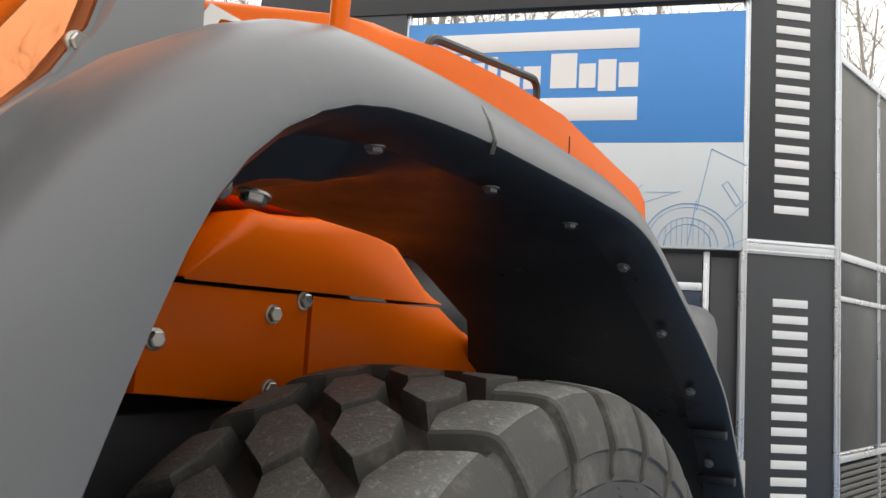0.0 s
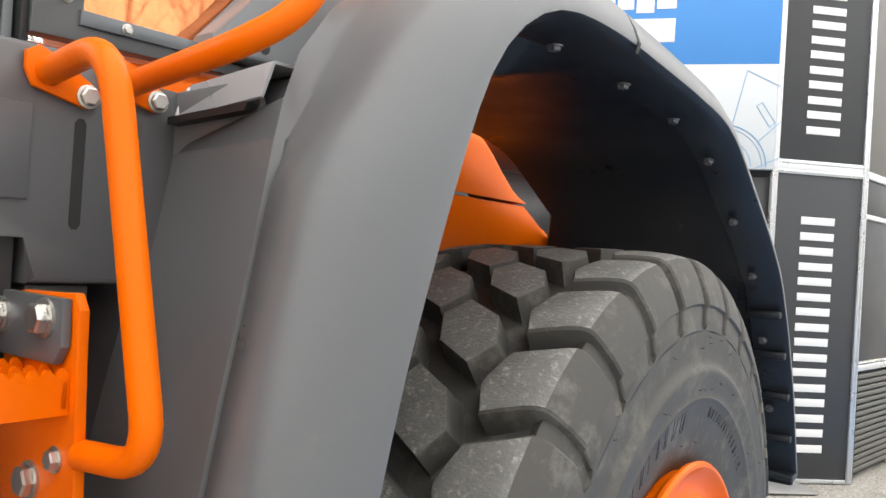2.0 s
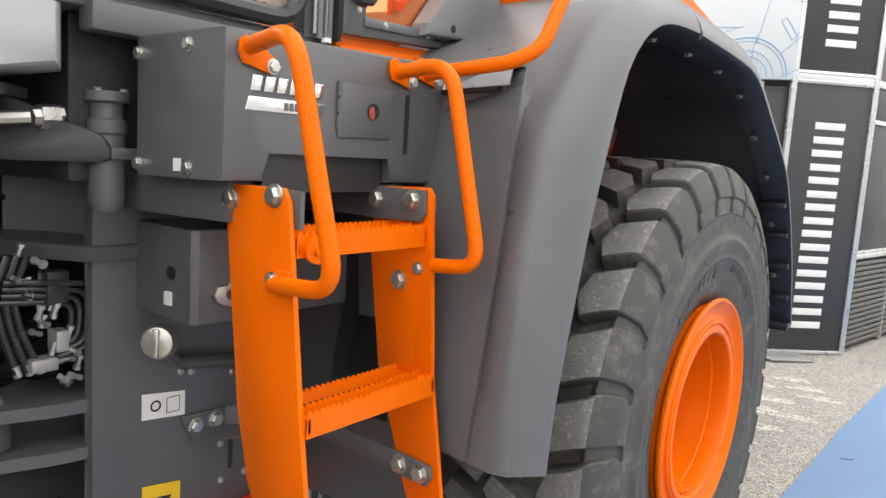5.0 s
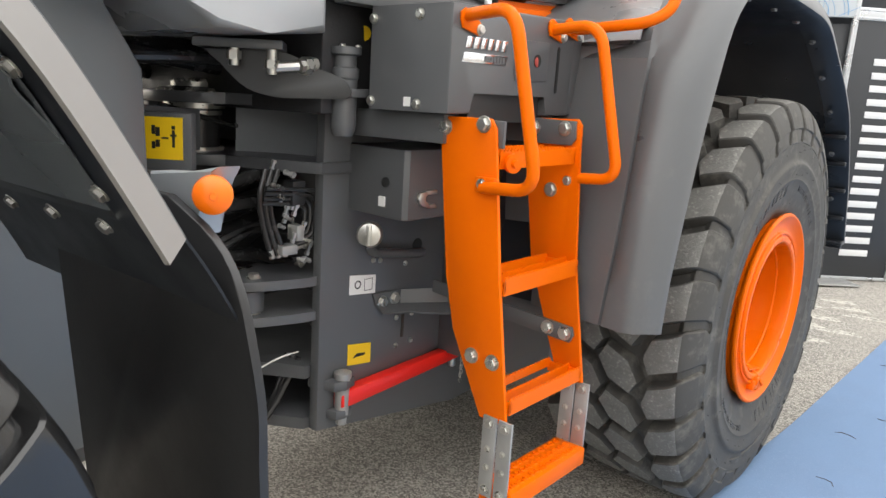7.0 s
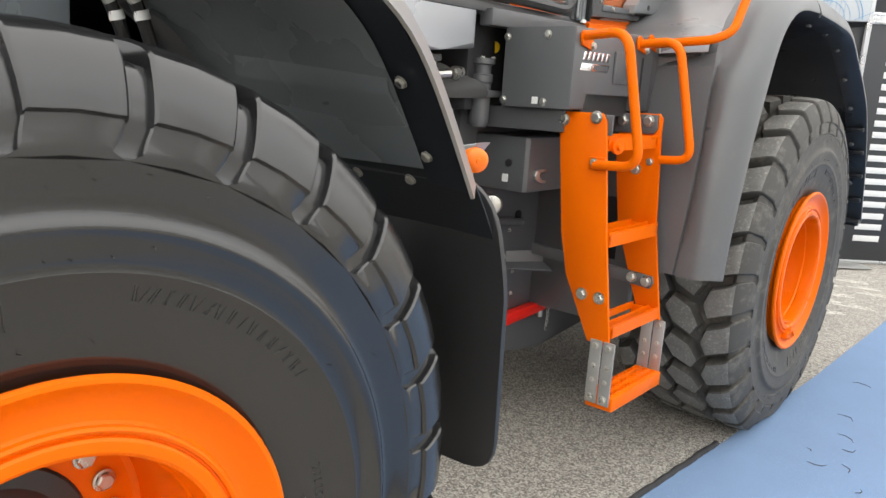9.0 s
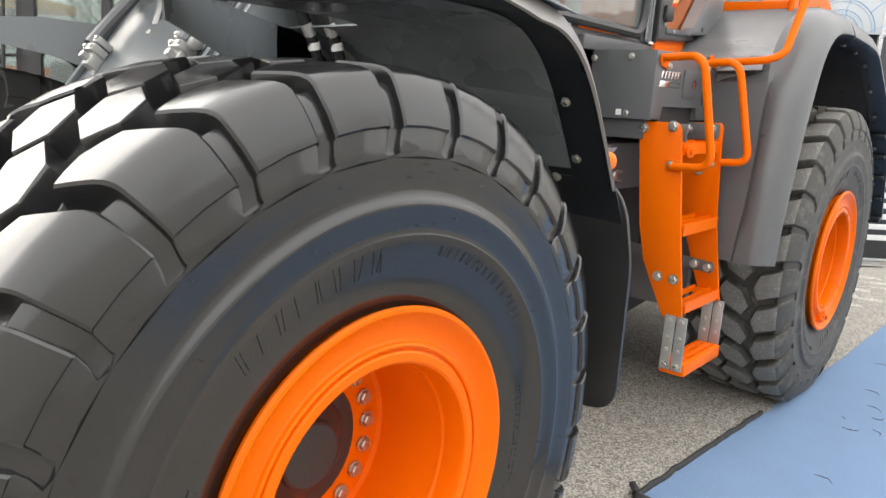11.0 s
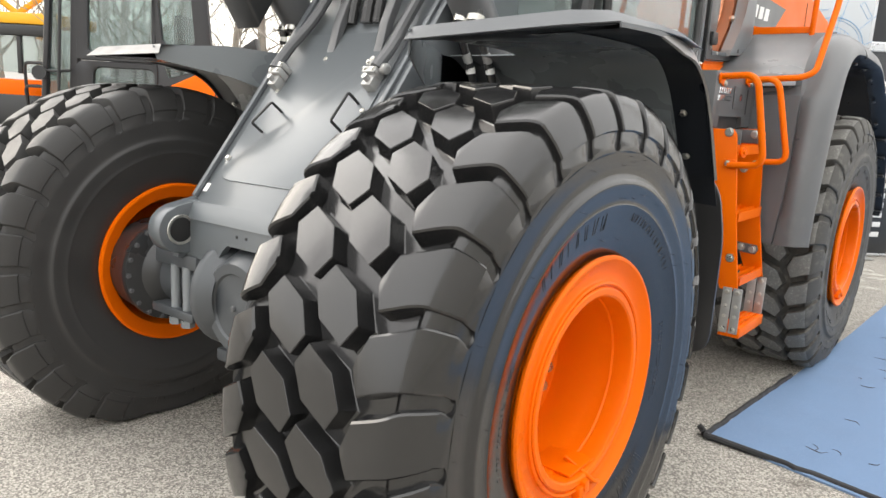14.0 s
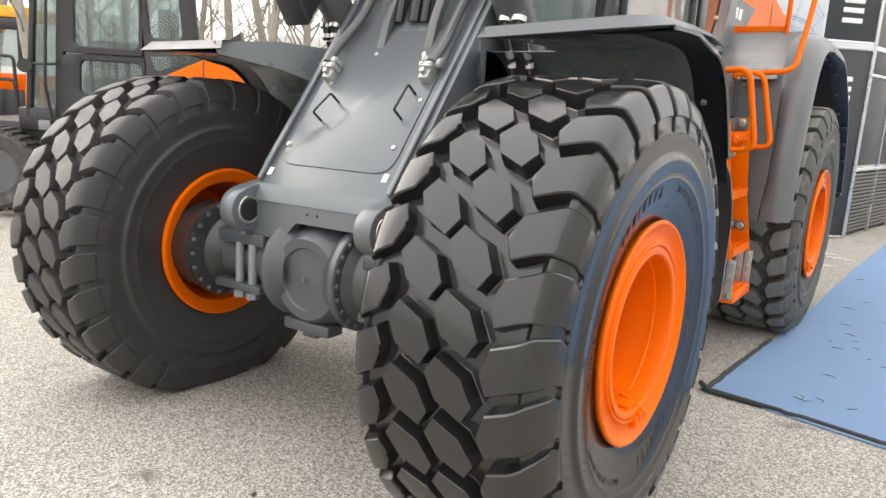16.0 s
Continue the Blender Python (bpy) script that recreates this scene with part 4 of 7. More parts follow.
# ---- wheel loader: platform box, ladder, rails ----
bm = bmesh.new()
prism(bm, [(0.255, 1.522), (0.352, 1.522), (0.352, 1.585), (0.71, 1.585), (0.71, 1.522), (0.848, 1.522), (0.852, 1.812), (0.255, 1.80)], "x", -0.41, -0.112, 0.008)
pbox = part("platform_box", bm, CHAR, loader, "charcoal painted steel platform box")
bolts(pbox, [(-0.397, 0.255, 1.767), (-0.225, 0.255, 1.774), (-0.397, 0.255, 1.545), (-0.222, 0.255, 1.542)], (0, -1, 0))
bm = bmesh.new()
box(bm, (-0.27, 0.2535, 1.535), (-0.245, 0.256, 1.56))
part("label_plate", bm, WHITE, pbox, "small white label")
bm = bmesh.new()
box(bm, (-0.38, 0.36, 1.50), (-0.13, 0.70, 1.582), 0.0)
part("box_floor", bm, BLACKP, pbox)
bm = bmesh.new()
prism(bm, [(0.538, 1.618), (0.702, 1.622), (0.702, 1.735), (0.538, 1.733)], "x", -0.113, -0.107, 0.002)
flapd = part("access_flap", bm, CHAR, loader, "small hinged access flap with keyhole")
bm = bmesh.new()
lathe(bm, [(0.0, 0.0), (0.0, 0.0185), (0.0012, 0.0185), (0.0012, 0.0)], 24, Matrix.Translation((-0.1065, 0.641, 1.679)))
part("keyhole", bm, INK, flapd)
# the lock stands proud; its darker red carries the keyhole's shade
bm = bmesh.new()
prism(bm, [(0.628, 1.669), (0.636, 1.662), (0.644, 1.662), (0.645, 1.676), (0.642, 1.688), (0.634, 1.690), (0.6265, 1.682)], "x", -0.1056, -0.1045, 0.0006)
part("lock", bm, SHADERED, flapd, "red lock darkened for the keyhole's shade")
for z0 in (1.635, 1.67, 1.705):
    bm = bmesh.new()
    tube(bm, [(-0.108, 0.537, z0), (-0.108, 0.537, z0 + 0.03)], 0.005, 8)
    part("hinge", bm, CHAR, flapd)
bm = bmesh.new()
prism(bm, [(0.754, 1.596), (0.758, 1.59), (0.764, 1.59), (0.768, 1.596), (0.768, 1.722), (0.764, 1.728), (0.758, 1.728), (0.754, 1.722)], "x", -0.114, -0.1108)
part("slot", bm, INK, pbox, "dark slotted hole")
for k in range(6):
    bm = bmesh.new()
    y0 = 0.308 + 0.031 * k
    prism(bm, [(y0, 1.692), (y0 + 0.024, 1.692), (y0 + 0.03, 1.722), (y0 + 0.006, 1.722)], "x", -0.113, -0.107, 0.002)
    part("badge_block", bm, CHROME, pbox, "raised chrome badge block")
bm = bmesh.new()
prism(bm, [(0.298, 1.656), (0.488, 1.656), (0.50, 1.682), (0.306, 1.682)], "x", -0.113, -0.109, 0.001)
part("badge_strip", bm, CHROME, pbox, "chrome badge strip")
for k in range(7):
    bm = bmesh.new()
    box(bm, (-0.1095, 0.392 + 0.0135 * k, 1.661), (-0.1075, 0.401 + 0.0135 * k, 1.677))
    part("badge_bar", bm, CHAR, pbox)
# beam under the box
bm = bmesh.new()
box(bm, (-0.62, 0.30, 1.44), (-0.16, 0.42, 1.52), 0.004)
part("platform_beam", bm, CHAR, loader)
bm = bmesh.new()
box(bm, (-0.62, 0.72, 1.44), (-0.14, 0.80, 1.52), 0.004)
part("platform_beam", bm, CHAR, loader)
# dark inner wall behind the ladder
bm = bmesh.new()
box(bm, (-0.6, 0.86, 0.6), (-0.1, 0.9, 1.52), 0.003)
part("splash_plate", bm, CHAR, loader)
bm = bmesh.new()
prism(bm, [(-0.145, 0.84), (0.06, 0.92), (0.09, 1.3), (0.09, 1.72), (0.05, 1.79), (-0.6, 1.79), (-0.6, 1.523), (-0.145, 1.523)], "y", 0.892, 0.902, 0.002)
part("fender_front_plate", bm, FEND, loader, "matt grey fender front plate")
bm = bmesh.new()
sheet(bm, [[(-0.105, 0.894, 1.752), (0.098, 0.872, 1.757)], [(-0.107, 0.912, 1.799), (0.092, 0.892, 1.803)], [(-0.107, 0.975, 1.802), (0.092, 0.97, 1.806)]], -0.004)
part("fender_step", bm, PAN, loader, "light grey folded step lip")
bm = bmesh.new()
prism(bm, [(0.80, 1.527), (0.885, 1.527), (0.902, 1.74), (0.89, 1.79), (0.80, 1.79)], "x", -0.119, -0.1125, 0.001)
part("box_end_plate", bm, CHAR, loader, "charcoal end plate welded to the fender")
bm = bmesh.new()
tube(bm, [(-0.109, 0.892, 1.752), (-0.108, 0.898, 1.775), (-0.108, 0.91, 1.797)], 0.005, 6)
part("weld_bead", bm, GALV, loader, "grey weld bead")
bm = bmesh.new()
prism(bm, [(-0.103, 1.741), (0.06, 1.746), (0.066, 1.756), (-0.103, 1.751)], "y", 0.874, 0.90)
part("step_gap", bm, INK, loader)


# recessed inner deck that sweeps up from the step to the hood
bm = bmesh.new()
deck = rounded([(0, 0.903, 1.735), (0, 0.925, 1.797), (0, 1.05, 1.828), (0, 1.16, 1.89), (0, 1.28, 1.945), (0, 1.42, 2.03), (0, 1.492, 2.095)], 0.09, 6)
sheet(bm, [[(x, p.y, p.z) for x in (-0.60, -0.3, 0.0, 0.10, 0.128)] for p in deck], -0.004)
part("inner_deck", bm, FEND, loader, "matt grey curved inner deck")


def side_plate(y0, y1, pts):
    bm = bmesh.new()
    prism(bm, pts, "y", y0, y1, 0.003)
    return part("side_plate", bm, ORANGE, ladder, "orange steel ladder side plate")


ladder = new("ladder")
ladder.parent = loader
ladder.matrix_parent_inverse = WORLD_OF[loader.name].inverted()
ladder.matrix_basis = pose(0, 0.5, 0.45)
WORLD_OF[ladder.name] = pose(0, 0.5, 0.45)
side_plate(0.315, 0.327, [(-0.185, 1.49), (-0.17, 1.515), (-0.015, 1.515), (0.003, 1.49), (0.052, 1.09), (0.112, 0.70), (0.022, 0.70), (-0.095, 0.93), (-0.13, 1.08)])
side_plate(0.705, 0.717, [(-0.16, 1.40), (-0.13, 1.50), (-0.115, 1.515), (0.012, 1.518), (0.026, 1.50), (0.026, 1.44), (0.052, 1.09), (0.118, 0.72), (0.035, 0.70), (-0.02, 0.84), (-0.11, 1.08)])
bolts(ladder, [(-0.164, 0.315, 1.486), (-0.035, 0.315, 1.50), (-0.019, 0.315, 0.87), (0.052, 0.315, 0.868)], (0, -1, 0), BOLT_L)
bm = bmesh.new()
prism(bm, [(-0.16, 1.44), (0.0, 1.44), (0.015, 1.46), (0.012, 1.512), (-0.14, 1.515), (-0.165, 1.49)], "y", 0.692, 0.704, 0.003)
part("top_bracket", bm, CHAR, ladder, "dark grey top bracket")
bm = bmesh.new()
prism(bm, [(-0.1, 1.44), (0.02, 1.44), (0.02, 1.51), (-0.1, 1.515)], "y", 0.328, 0.34, 0.003)
part("top_bracket", bm, CHAR, ladder, "dark grey top bracket")
bolts(ladder, [(-0.13, 0.692, 1.485), (-0.022, 0.692, 1.489)], (0, -1, 0), BOLT_L)
bolts(ladder, [(-0.059, 0.705, 1.302), (-0.014, 0.69, 0.873), (0.048, 0.69, 0.868)], (0, -1, 0), BOLT_L)
bolts(ladder, [(-0.005, 0.705, 1.335), (0.06, 0.705, 0.745), (0.095, 0.705, 0.742)], (0, -1, 0), BOLT)


def serrated(y0, y1, x, z, h, t=0.005, pitch=0.0145):
    bm = bmesh.new()
    n = int((y1 - y0) / pitch)
    top = []
    for k in range(n):
        y = y0 + (y1 - y0) * k / n
        top += [(y, z - 0.0075), (y + pitch * 0.3, z), (y + pitch * 0.6, z)]
    prism(bm, top + [(y1, z - 0.0075), (y1, z - h), (y0, z - h)], "x", x - t, x)
    return bm


for xo, z, h in ((0.016, 1.437, 0.05), (0.062, 1.105, 0.052), (0.112, 0.775, 0.048)):
    for k, (dx, hh) in enumerate(((0.0, h), (-0.04, 0.03), (-0.11, 0.03))):
        part("tread_bar", serrated(0.328, 0.704, xo + dx, z, hh), ORANGE, ladder, "orange serrated tread bar")
    for y0 in (0.328, 0.694):
        bm = bmesh.new()
        box(bm, (xo - 0.115, y0, z - 0.045), (xo, y0 + 0.01, z - 0.012), 0.002)
        part("tread_end", bm, ORANGE, ladder)
bm = bmesh.new()
lathe(bm, [(-0.006, 0), (-0.006, 0.026), (0.006, 0.026), (0.006, 0)], 20, aim((0.03, 0.366, 1.402), (1, -0.3, 0)))
lathe(bm, [(0.006, 0.012), (0.016, 0.01), (0.016, 0.0)], 12, aim((0.03, 0.366, 1.402), (1, -0.3, 0)))
part("lug", bm, ORANGE, ladder)
# bottom step on galvanised hangers
for y0 in (0.309, 0.718):
    for dx in (0.0, 0.052):
        bm = bmesh.new()
        box(bm, (0.040 + dx, y0, 0.475), (0.086 + dx, y0 + 0.008, 0.715), 0.002)
        part("hanger", bm, GALV, ladder, "galvanised step hanger")
        bolts(ladder, [(0.063 + dx, y0, 0.695), (0.063 + dx, y0, 0.497)], (0, -1, 0), BOLT)
        bolts(ladder, [(0.063 + dx, y0, 0.62), (0.063 + dx, y0, 0.565)], (0, -1, 0), BOLT_S)
bm = bmesh.new()
box(bm, (0.039, 0.318, 0.455), (0.149, 0.716, 0.51), 0.004)
step = part("bottom_step", bm, ORANGE, ladder, "orange perforated bottom step")
ring = bmesh.new()
lathe(ring, [(0.0, 0.0115), (0.004, 0.010), (0.004, 0.007), (0.0, 0.0065), (0.0005, 0.0)], 12)
RING = finish(ring, "hole", ORANGE)
for j in range(3):
    for k in range(13):
        put("hole", RING, ladder, aim((0.059 + 0.033 * j, 0.34 + 0.029 * k, 0.51), (0, 0, 1)))
# struts to the frame
bm = bmesh.new()
sheet(bm, [[(-0.592, 0.49, 0.892), (-0.592, 0.63, 0.885), (-0.47, 0.742, 0.897)], [(-0.590, 0.505, 0.853), (-0.585, 0.62, 0.838), (-0.462, 0.735, 0.847)], [(-0.566, 0.516, 0.823), (-0.53, 0.605, 0.823), (-0.40, 0.712, 0.823)]], -0.008)
strut = part("strut", bm, CHAR, loader, "charcoal ladder strut")
bolts(strut, [(-0.588, 0.531, 0.858), (-0.588, 0.592, 0.861)], (1, 0, 0), BOLT_L)
bm = bmesh.new()
prism(bm, [(-0.50, 0.93), (-0.50, 0.885), (0.0, 0.845), (0.065, 0.84), (0.078, 0.865), (0.07, 0.89), (0.0, 0.895)], "y", 0.691, 0.703, 0.003)
part("strut", bm, CHAR, loader, "charcoal ladder strut")


def rail(pts, r=0.0165, rad=0.07, name="handrail"):
    bm = bmesh.new()
    tube(bm, rounded(pts, rad, 7), r, 12)
    return part(name, bm, ORANGE, loader, "glossy orange tubular handrail")


rail([(-0.112, 0.305, 1.772), (0.085, 0.245, 1.778), (0.155, 0.295, 1.345), (-0.02, 0.305, 1.338)])
rail([(-0.11, 0.715, 1.774), (0.055, 0.705, 1.787), (0.15, 0.722, 1.352), (0.03, 0.715, 1.345)])
for x, y, z in ((-0.112, 0.31, 1.76), (-0.112, 0.718, 1.775), (-0.112, 0.812, 1.788)):
    bm = bmesh.new()
    prism(bm, [(y - 0.03, z + 0.02), (y - 0.015, z + 0.03), (y + 0.02, z + 0.015), (y + 0.06, z - 0.01), (y + 0.06, z - 0.025), (y + 0.045, z - 0.035), (y - 0.02, z - 0.02), (y - 0.03, z)], "x", x + 0.001, x + 0.01, 0.002)
    fl = part("flange", bm, ORANGE, loader, "orange rail flange")
    bolts(fl, [(x + 0.01, y + 0.045, z - 0.02)], (1, 0, 0), BOLT)
bm = bmesh.new()
box(bm, (-0.045, 0.303, 1.325), (0.02, 0.314, 1.365), 0.003)
fl = part("flange", bm, ORANGE, loader)
bolts(fl, [(-0.021, 0.303, 1.346)], (0, -1, 0), BOLT)
rail([(-0.105, 0.817, 1.782), (0.145, 0.80, 1.796), (0.20, 0.83, 1.828), (0.212, 1.06, 2.23), (0.2, 1.2, 3.0)], 0.0165, 0.09)
rail([(-0.01, 1.487, 2.06), (-0.01, 1.50, 3.0)], 0.0165)
bm = bmesh.new()
prism(bm, [(-0.60, 2.07), (0.0, 2.085), (0.0, 2.135), (-0.60, 2.15)], "y", 1.49, 1.505, 0.003)
part("toe_board", bm, ORANGE, loader, "orange toe board along the deck")

# ---- wheel loader: front frame ----
# sloping front plate: y = -1.708 + 0.745 * (z - 1.189)
UP = Vector((0, 0.745, 1)).normalized()
OUT = Vector((0, -1, 0.745)).normalized()
SLOPE = Matrix.Translation((CX, -1.752, 1.13)) @ Matrix(((1, 0, 0, 0), (0, UP.y, OUT.y, 0), (0, UP.z, OUT.z, 0), (0, 0, 0, 1)))
# in this frame: x across, y up the slope, z out of the plate


def on_plate(x, y, z, h=0.0):
    return Vector((x, y, z)) + OUT * h


bm = bmesh.new()
prism(bm, [(-0.385, 0.0), (0.385, 0.0), (0.43, 1.9), (-0.43, 1.9)], "z", -0.03, 0.0, 0.004, 2, SLOPE)
fplate = part("front_plate", bm, GREYP, loader, "grey painted sloping front frame plate")
bm = bmesh.new()
out = rounded([(-0.33, 0.9, 0), (-0.33, 0.12, 0), (0.33, 0.12, 0), (0.33, 0.9, 0)], 0.09, 6)
prism(bm, [(p.x, p.y) for p in out], "z", 0.001, 0.007, 0.002, 2, SLOPE)
cover = part("access_cover", bm, GREYP, loader, "flat grey access cover")
for x, y, z in ((-1.47, -1.62, 1.31), (-0.86, -1.60, 1.33), (-1.42, -1.40, 1.60), (-0.845, -1.45, 1.53)):
    put("bolt", BOLT, cover, aim(on_plate(x, y, z, 0.006), OUT))
for a, b in (((-1.354, -1.533, 1.423), (-1.308, -1.469, 1.51)), ((-0.897, -1.514, 1.45), (-0.889, -1.433, 1.558))):
    bm = bmesh.new()
    tube(bm, rounded([on_plate(*a, 0.0), on_plate(*a, 0.075), on_plate(*b, 0.075), on_plate(*b, 0.0)], 0.012, 4), 0.006, 8)
    part("grab_handle", bm, BLACKP, cover, "thin black bent-rod handle")
for x, y, z in ((-1.5, -1.708, 1.189), (-0.83, -1.69, 1.213), (-1.3, -1.33, 1.70)):
    bm = bmesh.new()
    box(bm, (-0.014, -0.02, 0.002), (0.014, 0.02, 0.004), 0.0, Matrix.Translation((x - CX, 0, 0)) @ Matrix.Translation(Vector((CX, y, z))) @ SLOPE.to_3x3().to_4x4())
    part("tag", bm, WHITE, fplate, "small white tag")
# rounded fold and the lower front, cut out over the axle
bm = bmesh.new()
rows = []
for k in range(9):
    t = k / 8
    a = t * radians(53)
    y = -1.752 - 0.045 * math.sin(a) * 0.8
    z = 1.13 - 0.07 * t
    rows.append([(CX - 0.385, y, z), (CX + 0.385, y, z)])
sheet(bm, rows, -0.02)
part("front_fold", bm, GREYP, loader)
bm = bmesh.new()
prism(bm, [(-1.532, 1.07), (-0.762, 1.07), (-0.762, 0.93), (-0.85, 0.915), (-0.885, 0.945), (-0.905, 0.99), (-1.245, 0.99), (-1.275, 0.965), (-1.30, 0.92), (-1.36, 0.895), (-1.532, 0.90)], "y", -1.79, -1.76, 0.005)
cross = part("front_cross_plate", bm, GREYP, loader, "grey painted cross plate with axle cut-out")
for dx in (-0.03, 0.03):
    bm = bmesh.new()
    lathe(bm, [(0, 0), (0, 0.007), (0.002, 0.007), (0.002, 0)], 10, aim((CX + dx, -1.7905, 1.03), (0, -1, 0)))
    part("hole", bm, INK, cross)
for side in (1, -1):
    sx = lambda x: x if side > 0 else 2 * CX - x
    # side plate, rising as the boom tower
    bm = bmesh.new()
    prism(bm, [(-1.83, 0.90), (-1.80, 1.02), (-1.68, 1.23), (-0.80, 2.43), (-0.30, 2.43), (-0.35, 1.75), (-0.25, 1.60), (-0.22, 0.62), (-1.1, 0.55), (-1.4, 0.72)], "x", sx(-0.76), sx(-0.72), 0.004)
    part("tower_plate", bm, GREYP, loader, "grey painted tower side plate")
    bm = bmesh.new()
    box(bm, (0.385 * side - 0.012, 0.02, 0.0), (0.385 * side + 0.012, 1.9, 0.022), 0.004, SLOPE)
    part("edge_flange", bm, GREYP, fplate)
    # pin ear
    bm = bmesh.new()
    c = (-1.83, 1.02)
    arc = [(c[0] + 0.10 * math.cos(a), c[1] + 0.10 * math.sin(a)) for a in [radians(100 + 15 * k) for k in range(13)]]
    pts = [(-1.66, 1.16)] + arc + [(-1.62, 0.92)]
    prism(bm, pts, "x", sx(-0.79), sx(-0.70), 0.008)
    ear = part("pin_ear", bm, GREYP, loader, "grey cast pin ear with bore")
    for xx, nx in ((sx(-0.70), side), (sx(-0.79), -side)):
        bm = bmesh.new()
        lathe(bm, [(-0.02, 0.0), (-0.02, 0.052), (0.0012, 0.052), (0.003, 0.056), (0.003, 0.062), (0.0, 0.064)], 28, aim((xx, c[0], c[1]), (nx, 0, 0)))
        part("bore", bm, STEEL, ear, "bright machined bore")
    bm = bmesh.new()
    lathe(bm, [(0.0, 0.0), (0.0, 0.05), (0.003, 0.05), (0.003, 0.0)], 28, aim((sx(-0.79), c[0], c[1]), (-side, 0, 0)))
    part("bore_shadow", bm, INK, ear)
# front axle
bm = bmesh.new()
AX = Matrix.Translation((CX, FY, 0.75)) @ Matrix.Rotation(radians(-90), 4, "Z")
lathe(bm, [(-0.25, 0.0), (-0.25, 0.22), (-0.12, 0.262), (0.02, 0.255), (0.10, 0.225), (0.155, 0.20), (0.165, 0.192), (0.175, 0.188), (0.182, 0.18), (0.182, 0.142), (0.172, 0.135), (0.170, 0.05), (0.176, 0.03), (0.176, 0.0)], 48, AX)
diff = part("differential_housing", bm, GREYA, loader, "grey cast differential housing")
bm = bmesh.new()
box(bm, (CX - 0.16, -1.80, 0.495), (CX + 0.12, -1.70, 0.55), 0.012)
box(bm, (CX - 0.06, -1.78, 0.47), (CX + 0.03, -1.68, 0.51), 0.01)
part("sump_foot", bm, GREYA, diff)
put("drain_plug", BOLT_DARK, diff, aim((CX - 0.005, -1.823, 0.75), (0, -1, 0)))
for side in (1, -1):
    sx = lambda x: CX + side * x
    bm = bmesh.new()
    lathe(bm, [(0.12, 0.2), (0.175, 0.235), (0.185, 0.24), (0.215, 0.24), (0.222, 0.232), (0.225, 0.2), (0.26, 0.165), (0.42, 0.135), (0.56, 0.135), (0.62, 0.14)], 40, Matrix.Translation((CX, FY, 0.765)) @ (Matrix() if side > 0 else pose(0, 0, 0, 0, 0, 180)))
    tubeo = part("axle_tube", bm, GREYA, loader, "grey cast axle tube")
    # brake housing with a bolted flange, inside the rim; its shade is put in as black paint
    bm = bmesh.new()
    lathe(bm, [(0.61, 0.14), (0.66, 0.15), (0.70, 0.175), (0.715, 0.22), (0.722, 0.24), (0.745, 0.243), (0.76, 0.24), (0.80, 0.23), (0.93, 0.22), (0.93, 0.0)], 40, Matrix.Translation((CX, FY, 0.765)) @ (Matrix() if side > 0 else pose(0, 0, 0, 0, 0, 180)))
    brake = part("brake_housing", bm, BLACKP, loader, "charcoal brake housing with bolted flange, blackened for shade")
    for k in range(20):
        a = 2 * math.pi * k / 20
        put("bolt", BOLT_DARK, brake, aim((sx(0.7205), FY + 0.226 * math.cos(a), 0.765 + 0.226 * math.sin(a)), (-side, 0, 0)))
    for k in range(22):
        a = 2 * math.pi * k / 22
        put("bolt", BOLT_DARK, tubeo, aim((sx(0.222), FY + 0.218 * math.cos(a), 0.765 + 0.218 * math.sin(a)), (side, 0, 0)))
    bm = bmesh.new()
    box(bm, (sx(0.30), -1.80, 0.84), (sx(0.62), -1.48, 0.905), 0.01)
    part("axle_pad", bm, GREYA, tubeo)
    for dx in (0.38, 0.47):
        for y in (-1.79,):
            bm = bmesh.new()
            tube(bm, [(sx(dx), y, 0.60), (sx(dx), y, 0.85)], 0.021, 12)
            tube(bm, [(sx(dx), y, 0.585), (sx(dx), y, 0.615)], 0.03, 6)
            part("axle_bolt", bm, LGREY, tubeo, "long grey axle bolt")
    bm = bmesh.new()
    box(bm, (sx(0.30), -1.82, 0.62), (sx(0.62), -1.74, 0.66), 0.008)
    part("axle_clamp", bm, GREYA, tubeo)
